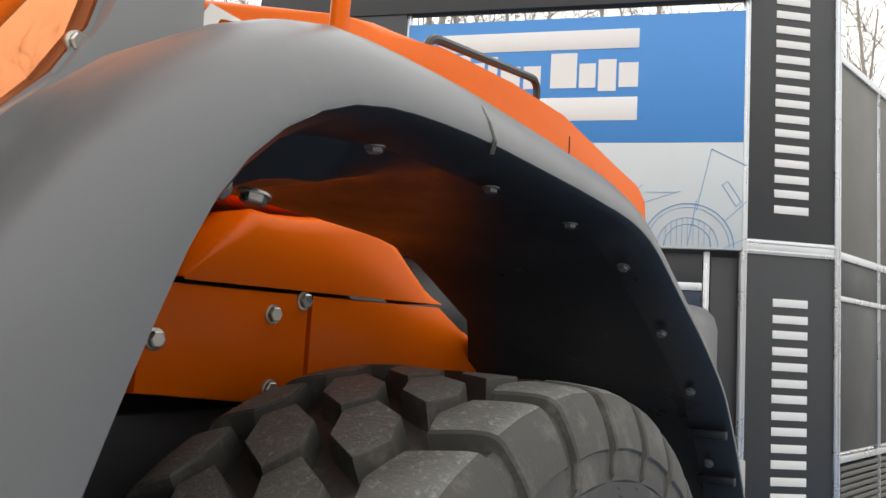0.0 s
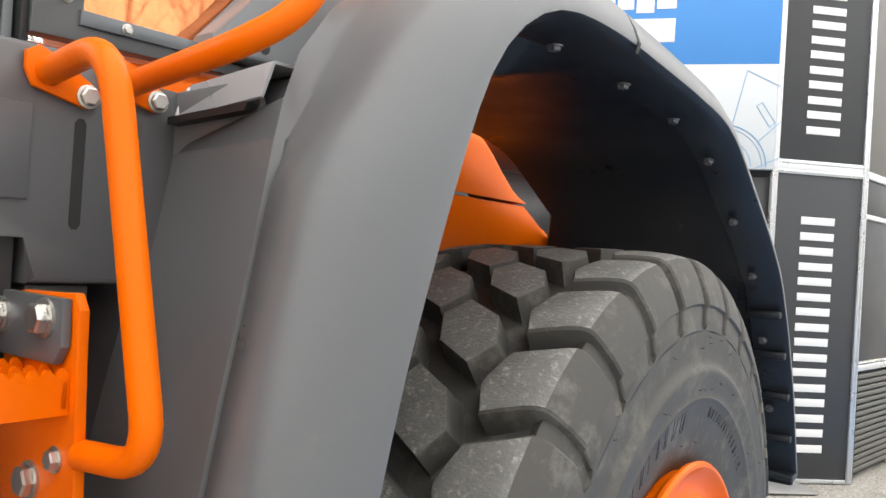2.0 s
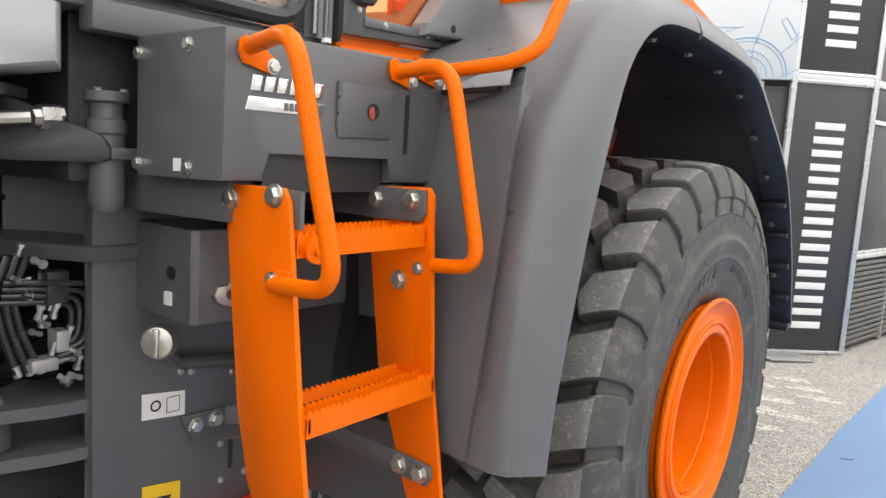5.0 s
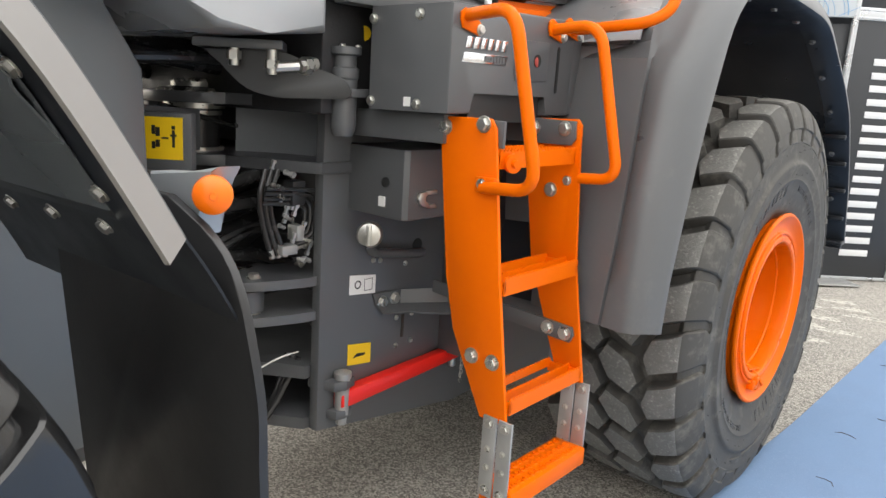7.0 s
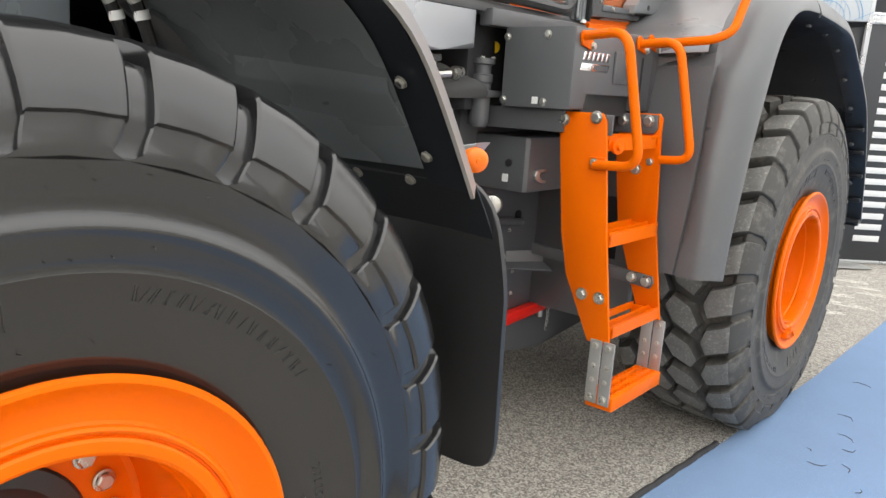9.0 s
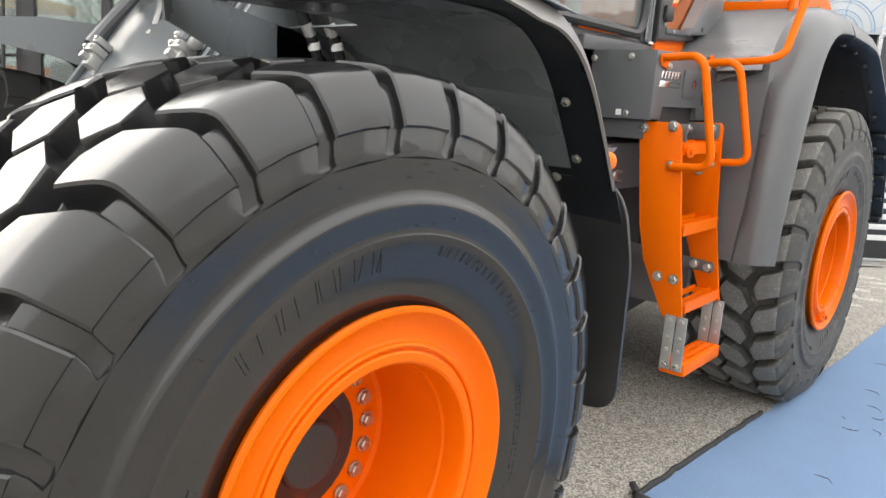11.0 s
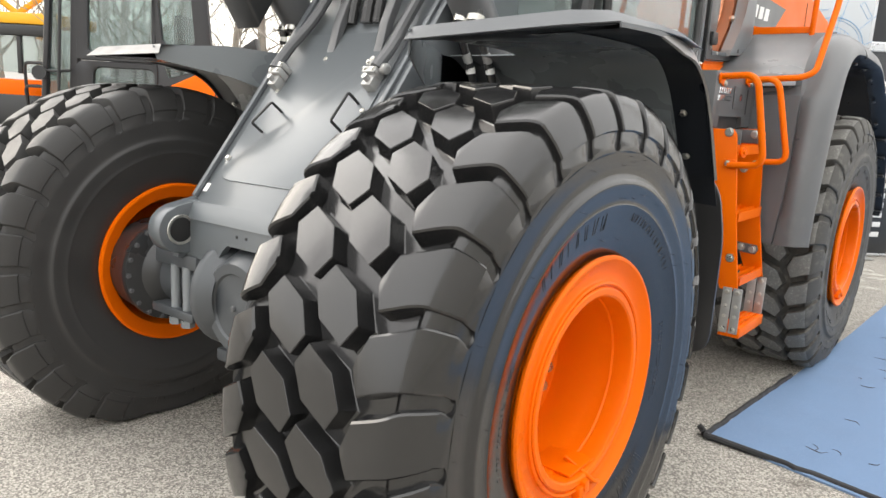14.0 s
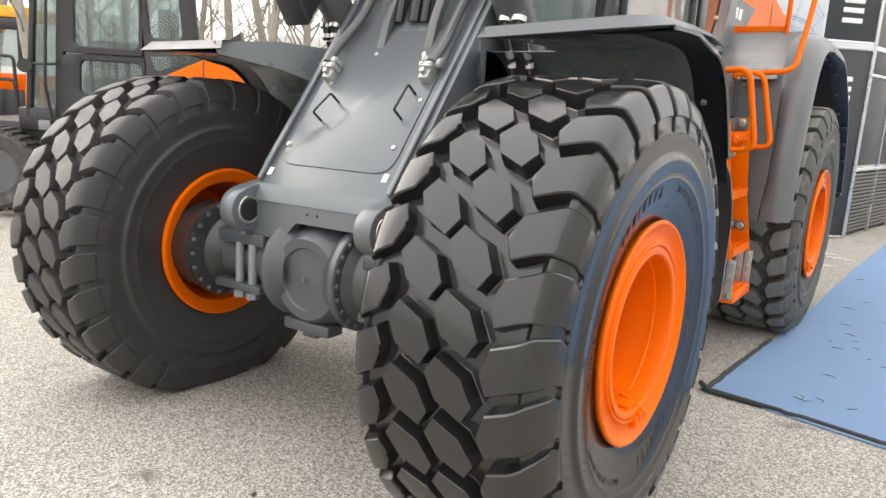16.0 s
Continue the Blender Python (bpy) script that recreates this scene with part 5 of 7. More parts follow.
# hydraulic pipes and fittings on the plate
for side, x0, y0, z0 in ((-1, -1.43, -1.37, 1.645), (1, -0.86, -1.365, 1.65)):
    bm = bmesh.new()
    fr = Matrix.Translation(Vector((x0, y0, z0))) @ SLOPE.to_3x3().to_4x4()
    box(bm, (-0.026, -0.055, 0.0), (0.026, 0.0, 0.05), 0.006, fr)
    box(bm, (-0.034, -0.008, 0.008), (0.034, 0.022, 0.07), 0.006, fr)
    box(bm, (-0.034, 0.026, 0.008), (0.034, 0.052, 0.07), 0.006, fr)
    lathe(bm, [(0.0, 0.0), (0.0, 0.022), (0.03, 0.022), (0.034, 0.015), (0.034, 0.0)], 12, fr @ Matrix.Translation((0.03 * side, 0.03, 0.04)))
    lathe(bm, [(0.0, 0.0), (0.0, 0.014), (0.03, 0.014), (0.03, 0.0)], 6, fr @ Matrix.Translation((0.0, -0.03, 0.045)) @ aim((0, 0, 0), (0, 0, 1)))
    fitg = part("hydraulic_fitting", bm, GALV, loader, "zinc-plated hydraulic flange fitting")
    for dx, dy in ((-0.022, 0.007), (0.022, 0.007), (-0.022, 0.04), (0.022, 0.04)):
        put("bolt", BOLT_S, fitg, fr @ Matrix.Translation((dx, dy, 0.07)) @ aim((0, 0, 0), (0, 0, 1)))
    bm = bmesh.new()
    s = [fr @ Vector(p) for p in ((0.02 * side, 0.02, 0.06), (0.03 * side, 0.12, 0.05), (0.02, 0.30, 0.045), (0.02, 0.9, 0.05), (0.02, 1.3, 0.08))]
    tube(bm, rounded(s, 0.06), 0.024, 10)
    part("hydraulic_pipe", bm, CHAR, loader, "dark rigid hydraulic pipe")
for x0 in (-1.235, -0.955):
    bm = bmesh.new()
    fr = Matrix.Translation(Vector((x0, -1.28, 1.765))) @ SLOPE.to_3x3().to_4x4()
    prism(bm, [(0.0, 0.004), (0.05, 0.02), (0.12, 0.05), (0.5, 0.13), (0.9, 0.2), (0.9, 0.16), (0.5, 0.09), (0.1, 0.01)], "x", -0.022, 0.022, 0.003, 2, fr)
    strap = part("boom_strap", bm, CHAR, loader, "dark curved steel strap")
    put("bolt", BOLT, strap, fr @ Matrix.Translation((0, -0.03, 0.0)) @ aim((0, 0, 0), (0, 0, 1)))
for dx, r in ((-0.1, 0.03), (-0.05, 0.022), (0.04, 0.03), (0.1, 0.022)):
    bm = bmesh.new()
    fr = SLOPE @ Matrix.Translation((dx, 0.95, 0.03))
    tube(bm, rounded([fr @ Vector(p) for p in ((0, 0.0, -0.02), (0, 0.1, 0.03), (0.02, 0.5, 0.1), (0.05, 0.9, 0.15))], 0.1), r, 10)
    part("hose", bm, HOSE, loader, "black hydraulic hose")
# bell crank block and bucket cylinder over the plate
bm = bmesh.new()
prism(bm, [(0.85, 0.12), (1.9, 0.2), (1.9, 0.7), (1.3, 0.6), (0.95, 0.4)], "x", -0.68, -0.48, 0.03, 3, SLOPE)
prism(bm, [(1.35, 0.25), (1.9, 0.3), (1.9, 0.7), (1.5, 0.6)], "x", -0.25, 0.25, 0.03, 3, SLOPE)
part("boom", bm, BLACKP, loader, "black boom underside")
# lift cylinders beside the tower and hoses with shackle clamps
for side in (1, -1):
    sx = lambda x: CX + side * x
    bm = bmesh.new()
    tube(bm, [(sx(0.52), -0.62, 1.38), (sx(0.52), -1.42, 2.35)], 0.085, 20)
    tube(bm, [(sx(0.52), -0.66, 1.43), (sx(0.52), -0.70, 1.48)], 0.1, 20)
    part("lift_cylinder", bm, CHAR, loader, "charcoal lift cylinder")
    bm = bmesh.new()
    for k in range(2):
        x = sx(0.51 + 0.065 * k)
        tube(bm, rounded([(x, -1.02, 2.3), (x, -1.1, 1.99), (x, -1.14, 1.9), (x + 0.005 * side, -1.13, 1.83)], 0.08), 0.021, 10)
    part("hose", bm, HOSE, loader, "black hydraulic hose pair")
    for k in range(2):
        x = sx(0.51 + 0.065 * k)
        bm = bmesh.new()
        lathe(bm, [(-0.012, 0.026), (-0.012, 0.035), (0.012, 0.035), (0.012, 0.026)], 16, aim((x, -1.14, 1.90), (0.0, 0.25, 1)))
        lathe(bm, [(-0.01, 0.026), (-0.01, 0.033), (0.01, 0.033), (0.01, 0.026)], 16, aim((x, -1.13, 1.85), (0.0, 0.1, 1)))
        part("hose_clamp", bm, STEEL, loader, "bright hose clamp")

# ---- wheel loader: front fenders ----
TOPP = [(-1.64, 1.80), (-1.55, 1.802), (-1.45, 1.803), (-1.2, 1.80), (-1.08, 1.785), (-0.995, 1.745), (-0.918, 1.68), (-0.85, 1.59), (-0.778, 1.475), (-0.712, 1.362)]
FARC = resample(TOPP, 26)
FN = outward(FARC)
for side in (1, -1):
    sx = lambda x: x if side > 0 else 2 * CX - x
    drop = 0.0 if side > 0 else 0.045

    def under(x, k, o):
        (y, z), (ny, nz) = FARC[k], FN[k]
        return (sx(x), y - o * ny, z - drop - o * nz)

    # behind the front lip the outer edge is folded down into a slanting band
    cham = lambda k: min(1.0, max(0.0, (k - 6) / 4))
    bm = bmesh.new()
    sheet(bm, [[under(x, k, o) for x, o in ((0.2855 - 0.027 * cham(k), 0.013), (0.285 - 0.027 * cham(k), 0.003), (0.279 - 0.023 * cham(k), 0.0), (0.1, 0.0), (-0.39, 0.002), (-0.395, 0.01))] for k in range(26)], -0.006)
    fend = part("front_fender", bm, GREYA, loader, "grey painted steel front fender")
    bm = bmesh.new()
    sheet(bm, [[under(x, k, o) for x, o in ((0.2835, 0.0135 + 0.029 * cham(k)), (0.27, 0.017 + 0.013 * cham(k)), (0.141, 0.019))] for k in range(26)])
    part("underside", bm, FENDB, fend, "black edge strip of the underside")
    bm = bmesh.new()
    sheet(bm, [[under(x, k, o) for x, o in ((0.146, 0.0225), (0.142, 0.023), (-0.39, 0.023))] for k in range(25)])
    part("underside", bm, LINER, fend, "satin dark grey underside")
    bm = bmesh.new()
    sheet(bm, [[under(x, k, o) for x, o in ((0.284, 0.014 + 0.031 * cham(k)), (0.290, 0.012 + 0.031 * cham(k)), (0.284 - 0.023 * cham(k), -0.002))] for k in range(6, 26)], -0.002)
    part("edge_lip", bm, LIPG, fend, "pale satin folded edge")
    # folded front lip: a pale upright facet, a wedge at the outer corner and a bead that dies away along the side
    dz, fx = (0.0, 0.0) if side > 0 else (-0.022, -0.055)
    low = [(-0.404, -1.722, 1.763), (0.165, -1.738, 1.784), (0.285, -1.64, 1.80), (0.287, -1.4, 1.803), (0.287, -1.2, 1.80), (0.287, -1.04, 1.778)]
    upp = [(-0.385, -1.70, 1.802), (0.152, -1.68, 1.829), (0.232, -1.61, 1.833), (0.268, -1.4, 1.823), (0.275, -1.2, 1.813), (0.28, -1.05, 1.785)]
    back = [(-0.385, -1.5, 1.81), (0.13, -1.5, 1.825), (0.20, -1.5, 1.825), (0.24, -1.35, 1.815), (0.25, -1.2, 1.806), (0.25, -1.07, 1.787)]
    bm = bmesh.new()
    sheet(bm, [[(sx(x + (fx if k == 0 else 0)), y, z + dz * (1 if k == 0 else 2.2)) for k, (x, y, z) in enumerate(r)] for r in (low, upp, back)], -0.004)
    part("front_lip", bm, GREYA, fend, "grey folded front lip")
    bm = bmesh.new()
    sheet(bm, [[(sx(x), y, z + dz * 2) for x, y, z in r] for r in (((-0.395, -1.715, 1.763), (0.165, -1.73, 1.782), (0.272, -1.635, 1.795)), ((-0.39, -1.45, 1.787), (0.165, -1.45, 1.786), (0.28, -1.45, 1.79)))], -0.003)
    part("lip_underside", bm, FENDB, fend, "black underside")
    # inner wing running back to the tower
    bm = bmesh.new()
    dw = 0.0 if side > 0 else -0.022
    rows = [[(sx(-0.387), -1.712, 1.80 + dw), (sx(-0.40), -1.70, 1.72)], [(sx(-0.56), -1.45, 1.795), (sx(-0.57), -1.44, 1.66)], [(sx(-0.72), -1.15, 1.77), (sx(-0.72), -1.15, 1.55)], [(sx(-0.72), -0.8, 1.72), (sx(-0.72), -0.8, 1.40)]]
    sheet(bm, rows, -0.006)
    part("inner_wing", bm, LINER, fend, "satin dark grey inner wing plate")
    # splash liner behind the tyre: inner sheet beside the fender, a folded ridge, rubber below
    bm = bmesh.new()
    sheet(bm, [[under(x, k, 0.02) for x in (-0.74, -0.5, -0.385)] for k in range(12, 26)], -0.005)
    spl = part("splash_liner", bm, LINER, loader, "satin dark grey splash liner")
    arc = []
    for k in range(12):
        t = radians(34 - 14 * k / 11)
        r = 1.094 + 0.021 * k / 11
        arc.append((FY + r * math.cos(t), WZ + r * math.sin(t)))
    bm = bmesh.new()
    sheet(bm, [[(sx(x), y, z - drop) for x in (-0.6, -0.1, 0.15, 0.245, 0.262)] for y, z in arc], -0.004)
    part("rubber_sheet", bm, FENDB, spl, "black rubber sheet below the liner")
    bolts(spl, [(sx(0.187), -0.883, 1.577 - drop), (sx(0.178), -0.782, 1.422 - drop), (sx(-0.26), -0.736, 1.352 - drop), (sx(-0.09), -0.736, 1.358 - drop), (sx(0.09), -0.736, 1.36 - drop), (sx(-0.44), -0.745, 1.39 - drop)], (0, -0.75, -0.6), BOLT)
    bm = bmesh.new()
    sheet(bm, [[(sx(-0.37), -0.905, 1.64 - drop), (sx(0.137), -0.875, 1.605 - drop)], [(sx(-0.37), -0.898, 1.583 - drop), (sx(0.137), -0.866, 1.555 - drop)], [(sx(-0.37), -0.890, 1.572 - drop), (sx(0.137), -0.857, 1.543 - drop)], [(sx(-0.37), -0.815, 1.51 - drop), (sx(0.137), -0.785, 1.46 - drop)]], -0.004)
    part("ridge", bm, LINER, spl, "folded stiffening ridge")
    bm = bmesh.new()
    tube(bm, [(sx(-0.37), -0.714, 1.392 - drop), (sx(0.0), -0.714, 1.392 - drop), (sx(0.14), -0.714, 1.392 - drop)], 0.004, 6)
    part("edge_bead", bm, LINER, spl)
    # rubber flap
    bm = bmesh.new()
    out = rounded([(0.10, 1.40, 0), (0.262, 1.33, 0), (0.30, 1.1, 0), (0.29, 0.62, 0), (-0.33, 0.60, 0), (-0.34, 1.40, 0)], 0.09, 5)
    prism(bm, [(sx(p.x), p.y) for p in out], "y", -0.615, -0.600, 0.003)
    for v in bm.verts:
        v.co.y += 0.06 * max(0.0, 1.0 - v.co.z) - 0.10 * max(0.0, v.co.z - 1.1)
    part("mud_flap", bm, FLAP, loader, "black rubber mud flap")
    # indicator on its wedge bracket
    bm = bmesh.new()
    prism(bm, [(sx(0.0), 1.33), (sx(0.0), 1.425), (sx(0.10), 1.432), (sx(0.195), 1.45), (sx(0.15), 1.40), (sx(0.14), 1.34)], "y", -0.62, -0.575, 0.005)
    br = part("lamp_bracket", bm, PAN, loader, "grey folded lamp bracket")
    bm = bmesh.new()
    lathe(bm, [(-0.02, 0.0), (-0.02, 0.028), (0.0, 0.030), (0.010, 0.029), (0.016, 0.022), (0.019, 0.010), (0.019, 0.0)], 28, aim((sx(0.185), -0.62, 1.408), (0.85 * side, -0.5, 0)))
    lamp = part("indicator_lamp", bm, AMBER, loader, "round amber indicator lens")
    bm = bmesh.new()
    lathe(bm, [(0.0, 0.0), (0.0, 0.006), (0.003, 0.005), (0.003, 0.0)], 10, aim((sx(0.202), -0.63, 1.408), (0.85 * side, -0.5, 0)))
    part("screw", bm, AMBER, lamp)
    for x0, y0 in ((-0.628, -1.073), (-0.551, -1.046)):
        bm = bmesh.new()
        tube(bm, rounded([(sx(x0 - 0.01), y0 - 0.06, 1.83), (sx(x0), y0, 1.706), (sx(x0 + 0.02), y0 + 0.05, 1.5)], 0.05), 0.0175, 10)
        hs = part("hose", bm, HOSE, loader, "black hose with a white band")
        bm = bmesh.new()
        tube(bm, [(sx(x0), y0 - 0.006, 1.722), (sx(x0), y0, 1.70)], 0.0195, 12)
        part("band", bm, WHITE, hs, "white band")
        bm = bmesh.new()
        tube(bm, [(sx(x0 - 0.006), y0 - 0.035, 1.775), (sx(x0 - 0.002), y0 - 0.015, 1.74)], 0.0185, 12)
        part("ferrule", bm, GALV, hs, "grey ferrule")
# front frame belly and hinge side
bm = bmesh.new()
box(bm, (2 * CX + 0.76, -1.2, 0.62), (-0.76, -0.35, 1.25), 0.01)
part("front_frame_body", bm, CHAR, loader)
# rear end plates of the front frame, with warning stickers
U2 = Vector((-0.8, -0.6, 0))
for side in (1, -1):
    sx = lambda x: x if side > 0 else 2 * CX - x
    EP = Matrix(((U2.x * side, 0.6 * side, 0, sx(-0.727)), (U2.y, -0.8, 0, -0.107), (0, 0, 1, 0), (0, 0, 0, 1)))
    bm = bmesh.new()
    prism(bm, [(0.0, 1.487), (0.34, 1.487), (0.34, 0.45), (0.05, 0.40), (-0.03, 0.50), (-0.012, 0.9), (0.0, 1.2)], "y", -0.03, 0.0, 0.004, 2, EP)
    endp = part("frame_end_plate", bm, CHAR, loader, "charcoal frame end plate carrying warning stickers")
    for z in (1.314, 1.02):
        bm = bmesh.new()
        box(bm, (0.02, 0.0, z - 0.015), (0.30, 0.03, z + 0.012), 0.006, EP)
        part("rib", bm, CHAR, endp)
    for k in range(5):
        bm = bmesh.new()
        box(bm, (0.04 + 0.045 * k, 0.0, 0.93), (0.07 + 0.045 * k, 0.035, 0.99), 0.006, EP)
        part("clamp_block", bm, BLACKP, endp, "black hose clamp block")
        bm = bmesh.new()
        tube(bm, rounded([EP @ Vector(p) for p in ((0.055 + 0.045 * k, 0.02, 0.93), (0.06 + 0.04 * k, 0.04, 0.8), (0.08 + 0.04 * k, 0.03, 0.6))], 0.06), 0.013, 8)
        part("hose", bm, HOSE, loader, "black hydraulic hose")
    bm = bmesh.new()
    box(bm, (0.026, 0.0, 1.357), (0.134, 0.0016, 1.474), 0.0, EP)
    stk = part("warning_sticker", bm, YEL, endp, "yellow crush-hazard sticker with black pictogram")
    bm = bmesh.new()
    for a, b, c, d in ((0.098, 1.405, 0.108, 1.43), (0.085, 1.40, 0.097, 1.425), (0.098, 1.365, 0.108, 1.385), (0.085, 1.37, 0.097, 1.39), (0.06, 1.393, 0.08, 1.398), (0.042, 1.37, 0.05, 1.418), (0.037, 1.40, 0.055, 1.406), (0.041, 1.42, 0.051, 1.43)):
        box(bm, (a + 0.006, 0.0014, b + 0.021), (c + 0.006, 0.0026, d + 0.021), 0.0, EP)
    part("pictogram", bm, INK, stk)
    bm = bmesh.new()
    box(bm, (0.085, 0.0, 1.155), (0.19, 0.0016, 1.255), 0.0, EP)
    stk = part("warning_sticker", bm, YEL, endp, "second yellow warning sticker")
    bm = bmesh.new()
    for a, b, c, d in ((0.10, 1.165, 0.175, 1.17), (0.115, 1.175, 0.15, 1.18), (0.115, 1.215, 0.15, 1.22), (0.115, 1.175, 0.12, 1.22), (0.145, 1.175, 0.15, 1.22)):
        box(bm, (a, 0.0014, b), (c, 0.0026, d), 0.0, EP)
    part("pictogram", bm, INK, stk)

# ---- wheel loader: articulation and frame details ----
def hinge_plate(z, t, reach, w0, w1, y0=0.245):
    bm = bmesh.new()
    n = 10
    tip = [(CX + w1 * math.cos(a), reach - w1 * 0.6 * math.sin(a)) for a in [math.pi * k / n for k in range(n + 1)]]
    prism(bm, [(CX - w0, y0 + 0.3), (CX + w0, y0 + 0.3), (CX + w0, y0), (CX + w0 * 0.8, y0 - 0.05)] + tip + [(CX - w0 * 0.8, y0 - 0.05), (CX - w0, y0)], "z", z, z + t, 0.004)
    return part("hinge_plate", bm, CHAR, loader, "thick charcoal hinge plate")


PY = 0.155
for z, t, reach, w0, w1 in ((1.51, 0.035, 0.13, 0.545, 0.22), (1.315, 0.035, 0.13, 0.56, 0.22), (0.63, 0.045, 0.06, 0.50, 0.24), (0.45, 0.04, 0.06, 0.50, 0.24)):
    hinge_plate(z, t, reach, w0, w1)
bm = bmesh.new()
tube(bm, [(CX, PY, 1.27), (CX, PY, 1.56)], 0.083, 28)
pin = part("hinge_pin", bm, BLACKP, loader, "black articulation pin stack with bright steel rings")
for z0, z1, r in ((1.337, 1.362, 0.098), (1.468, 1.482, 0.09), (1.49, 1.508, 0.1), (1.547, 1.575, 0.075)):
    bm = bmesh.new()
    tube(bm, [(CX, PY, z0), (CX, PY, z1)], r, 28)
    part("steel_ring", bm, STEEL, pin, "bright machined steel ring")
for k in range(9):
    a = k * 2 * math.pi / 9
    put("bolt", BOLT, pin, aim((CX + 0.105 * math.cos(a), PY + 0.105 * math.sin(a), 1.545), (0, 0, 1)))
    put("bolt", BOLT, pin, aim((CX + 0.055 * math.cos(a), PY + 0.055 * math.sin(a), 1.575), (0, 0, 1)))
bm = bmesh.new()
tube(bm, rounded([(CX + 0.05, PY - 0.16, 1.50), (CX + 0.11, PY - 0.06, 1.47), (CX + 0.12, PY + 0.05, 1.44), (CX + 0.08, PY + 0.14, 1.43)], 0.08), 0.009, 8)
part("hose", bm, HOSE, loader, "thin black grease hose")
bm = bmesh.new()
tube(bm, [(CX, 0.1, 0.43), (CX, 0.1, 0.70)], 0.09, 24)
part("hinge_pin", bm, CHAR, loader, "dark lower articulation pin")
bm = bmesh.new()
box(bm, (2 * CX + 0.62, 0.66, 0.46), (-0.62, 0.70, 1.62), 0.004)
part("bulkhead", bm, BLACKP, loader)
for side in (1, -1):
    sx = lambda x: CX + side * x
    bm = bmesh.new()
    prism(bm, [(0.27, 0.47), (0.66, 0.47), (0.66, 1.31), (0.34, 1.31), (0.36, 0.9), (0.30, 0.65)], "x", sx(0.5), sx(0.53), 0.004)
    part("hinge_web", bm, CHAR, loader)
    # web between the upper hinge plates, its pale colour standing in for reflected light, and the steering bracket's
    # two ears
    bm = bmesh.new()
    sheet(bm, [[(sx(x), y, z) for x, y in ((0.10, 0.25), (0.17, 0.31), (0.26, 0.355), (0.38, 0.385), (0.50, 0.38))] for z in (1.335, 1.42, 1.51)], -0.012)
    part("hinge_web", bm, PAN, loader, "curved web between the hinge plates, paled for reflected light")
    for z in (0.955, 0.84):
        bm = bmesh.new()
        out = rounded([(sx(0.53), 0.42, 0), (sx(0.53), 0.22, 0), (sx(0.46), 0.03, 0), (sx(0.34), 0.0, 0), (sx(0.26), 0.08, 0), (sx(0.26), 0.42, 0)], 0.06, 5)
        prism(bm, [(p.x, p.y) for p in out], "z", z, z + 0.03, 0.004)
        ear = part("steering_ear", bm, CHAR, loader, "charcoal steering cylinder ear")
        put("bolt", BOLT_L, ear, aim((sx(0.42), 0.10, z + 0.03), (0, 0, 1)))
    # front half of the hinge
    bm = bmesh.new()
    prism(bm, [(-0.4, 0.44), (-0.10, 0.50), (0.05, 0.51), (0.05, 0.60), (-0.4, 0.64)], "x", sx(0.05), sx(0.22), 0.006)
    part("front_hinge_lug", bm, CHAR, loader)
    bm = bmesh.new()
    prism(bm, [(-0.4, 1.345), (0.08, 1.36), (0.08, 1.49), (-0.4, 1.52)], "x", sx(0.02), sx(0.16), 0.006)
    part("front_hinge_lug", bm, CHAR, loader)
    # steering cylinder
    bm = bmesh.new()
    tube(bm, [(sx(0.33), -0.75, 0.925), (sx(0.375), -0.22, 0.915)], 0.052, 18)
    tube(bm, [(sx(0.375), -0.25, 0.915), (sx(0.375), -0.21, 0.915)], 0.06, 18)
    cyl = part("steering_cylinder", bm, BLACKP, loader, "black steering cylinder with chrome rod")
    bm = bmesh.new()
    tube(bm, [(sx(0.375), -0.22, 0.915), (sx(0.39), 0.06, 0.915)], 0.028, 14)
    part("piston_rod", bm, CHROME, cyl, "chrome piston rod")
    bm = bmesh.new()
    lathe(bm, [(-0.035, 0.03), (-0.035, 0.055), (0.035, 0.055), (0.035, 0.03)], 18, aim((sx(0.395), 0.09, 0.912), (0, 0, 1)))
    part("rod_eye", bm, CHAR, cyl)
# thick hoses that sweep through the joint
for x, r, pts in ((-0.80, 0.021, ((-0.5, 1.17), (-0.06, 1.245), (0.16, 1.30), (0.34, 1.29))), (-0.83, 0.024, ((-0.5, 1.18), (-0.06, 1.187), (0.17, 1.206), (0.36, 1.19))), (-0.78, 0.011, ((-0.5, 1.0), (-0.06, 1.076), (0.06, 1.121), (0.175, 1.134), (0.3, 1.12))), (-0.765, 0.009, ((-0.5, 0.98), (-0.06, 1.06), (0.06, 1.105), (0.175, 1.12), (0.3, 1.10))), (-0.81, 0.024, ((-0.5, 0.98), (-0.05, 1.021), (0.06, 1.046), (0.20, 1.025), (0.34, 0.97))), (-0.84, 0.022, ((-0.5, 0.93), (-0.06, 0.957), (0.10, 0.975), (0.3, 0.95))), (-0.90, 0.022, ((-0.5, 1.22), (-0.1, 1.14), (0.1, 1.10), (0.32, 1.16))), (-0.94, 0.02, ((-0.5, 1.06), (-0.1, 1.00), (0.12, 0.99), (0.32, 1.08))), (-0.98, 0.02, ((-0.5, 1.28), (-0.1, 1.25), (0.1, 1.20), (0.32, 1.24))), (-1.02, 0.018, ((-0.5, 0.90), (-0.1, 0.93), (0.1, 0.90), (0.32, 0.86)))):
    bm = bmesh.new()
    tube(bm, rounded([(x - (0.32 if i == 0 else 0.05 * (i > 2)), y, z) for i, (y, z) in enumerate(pts)], 0.16, 7), r, 12)
    part("hose", bm, HOSE, loader, "thick black hydraulic hose")
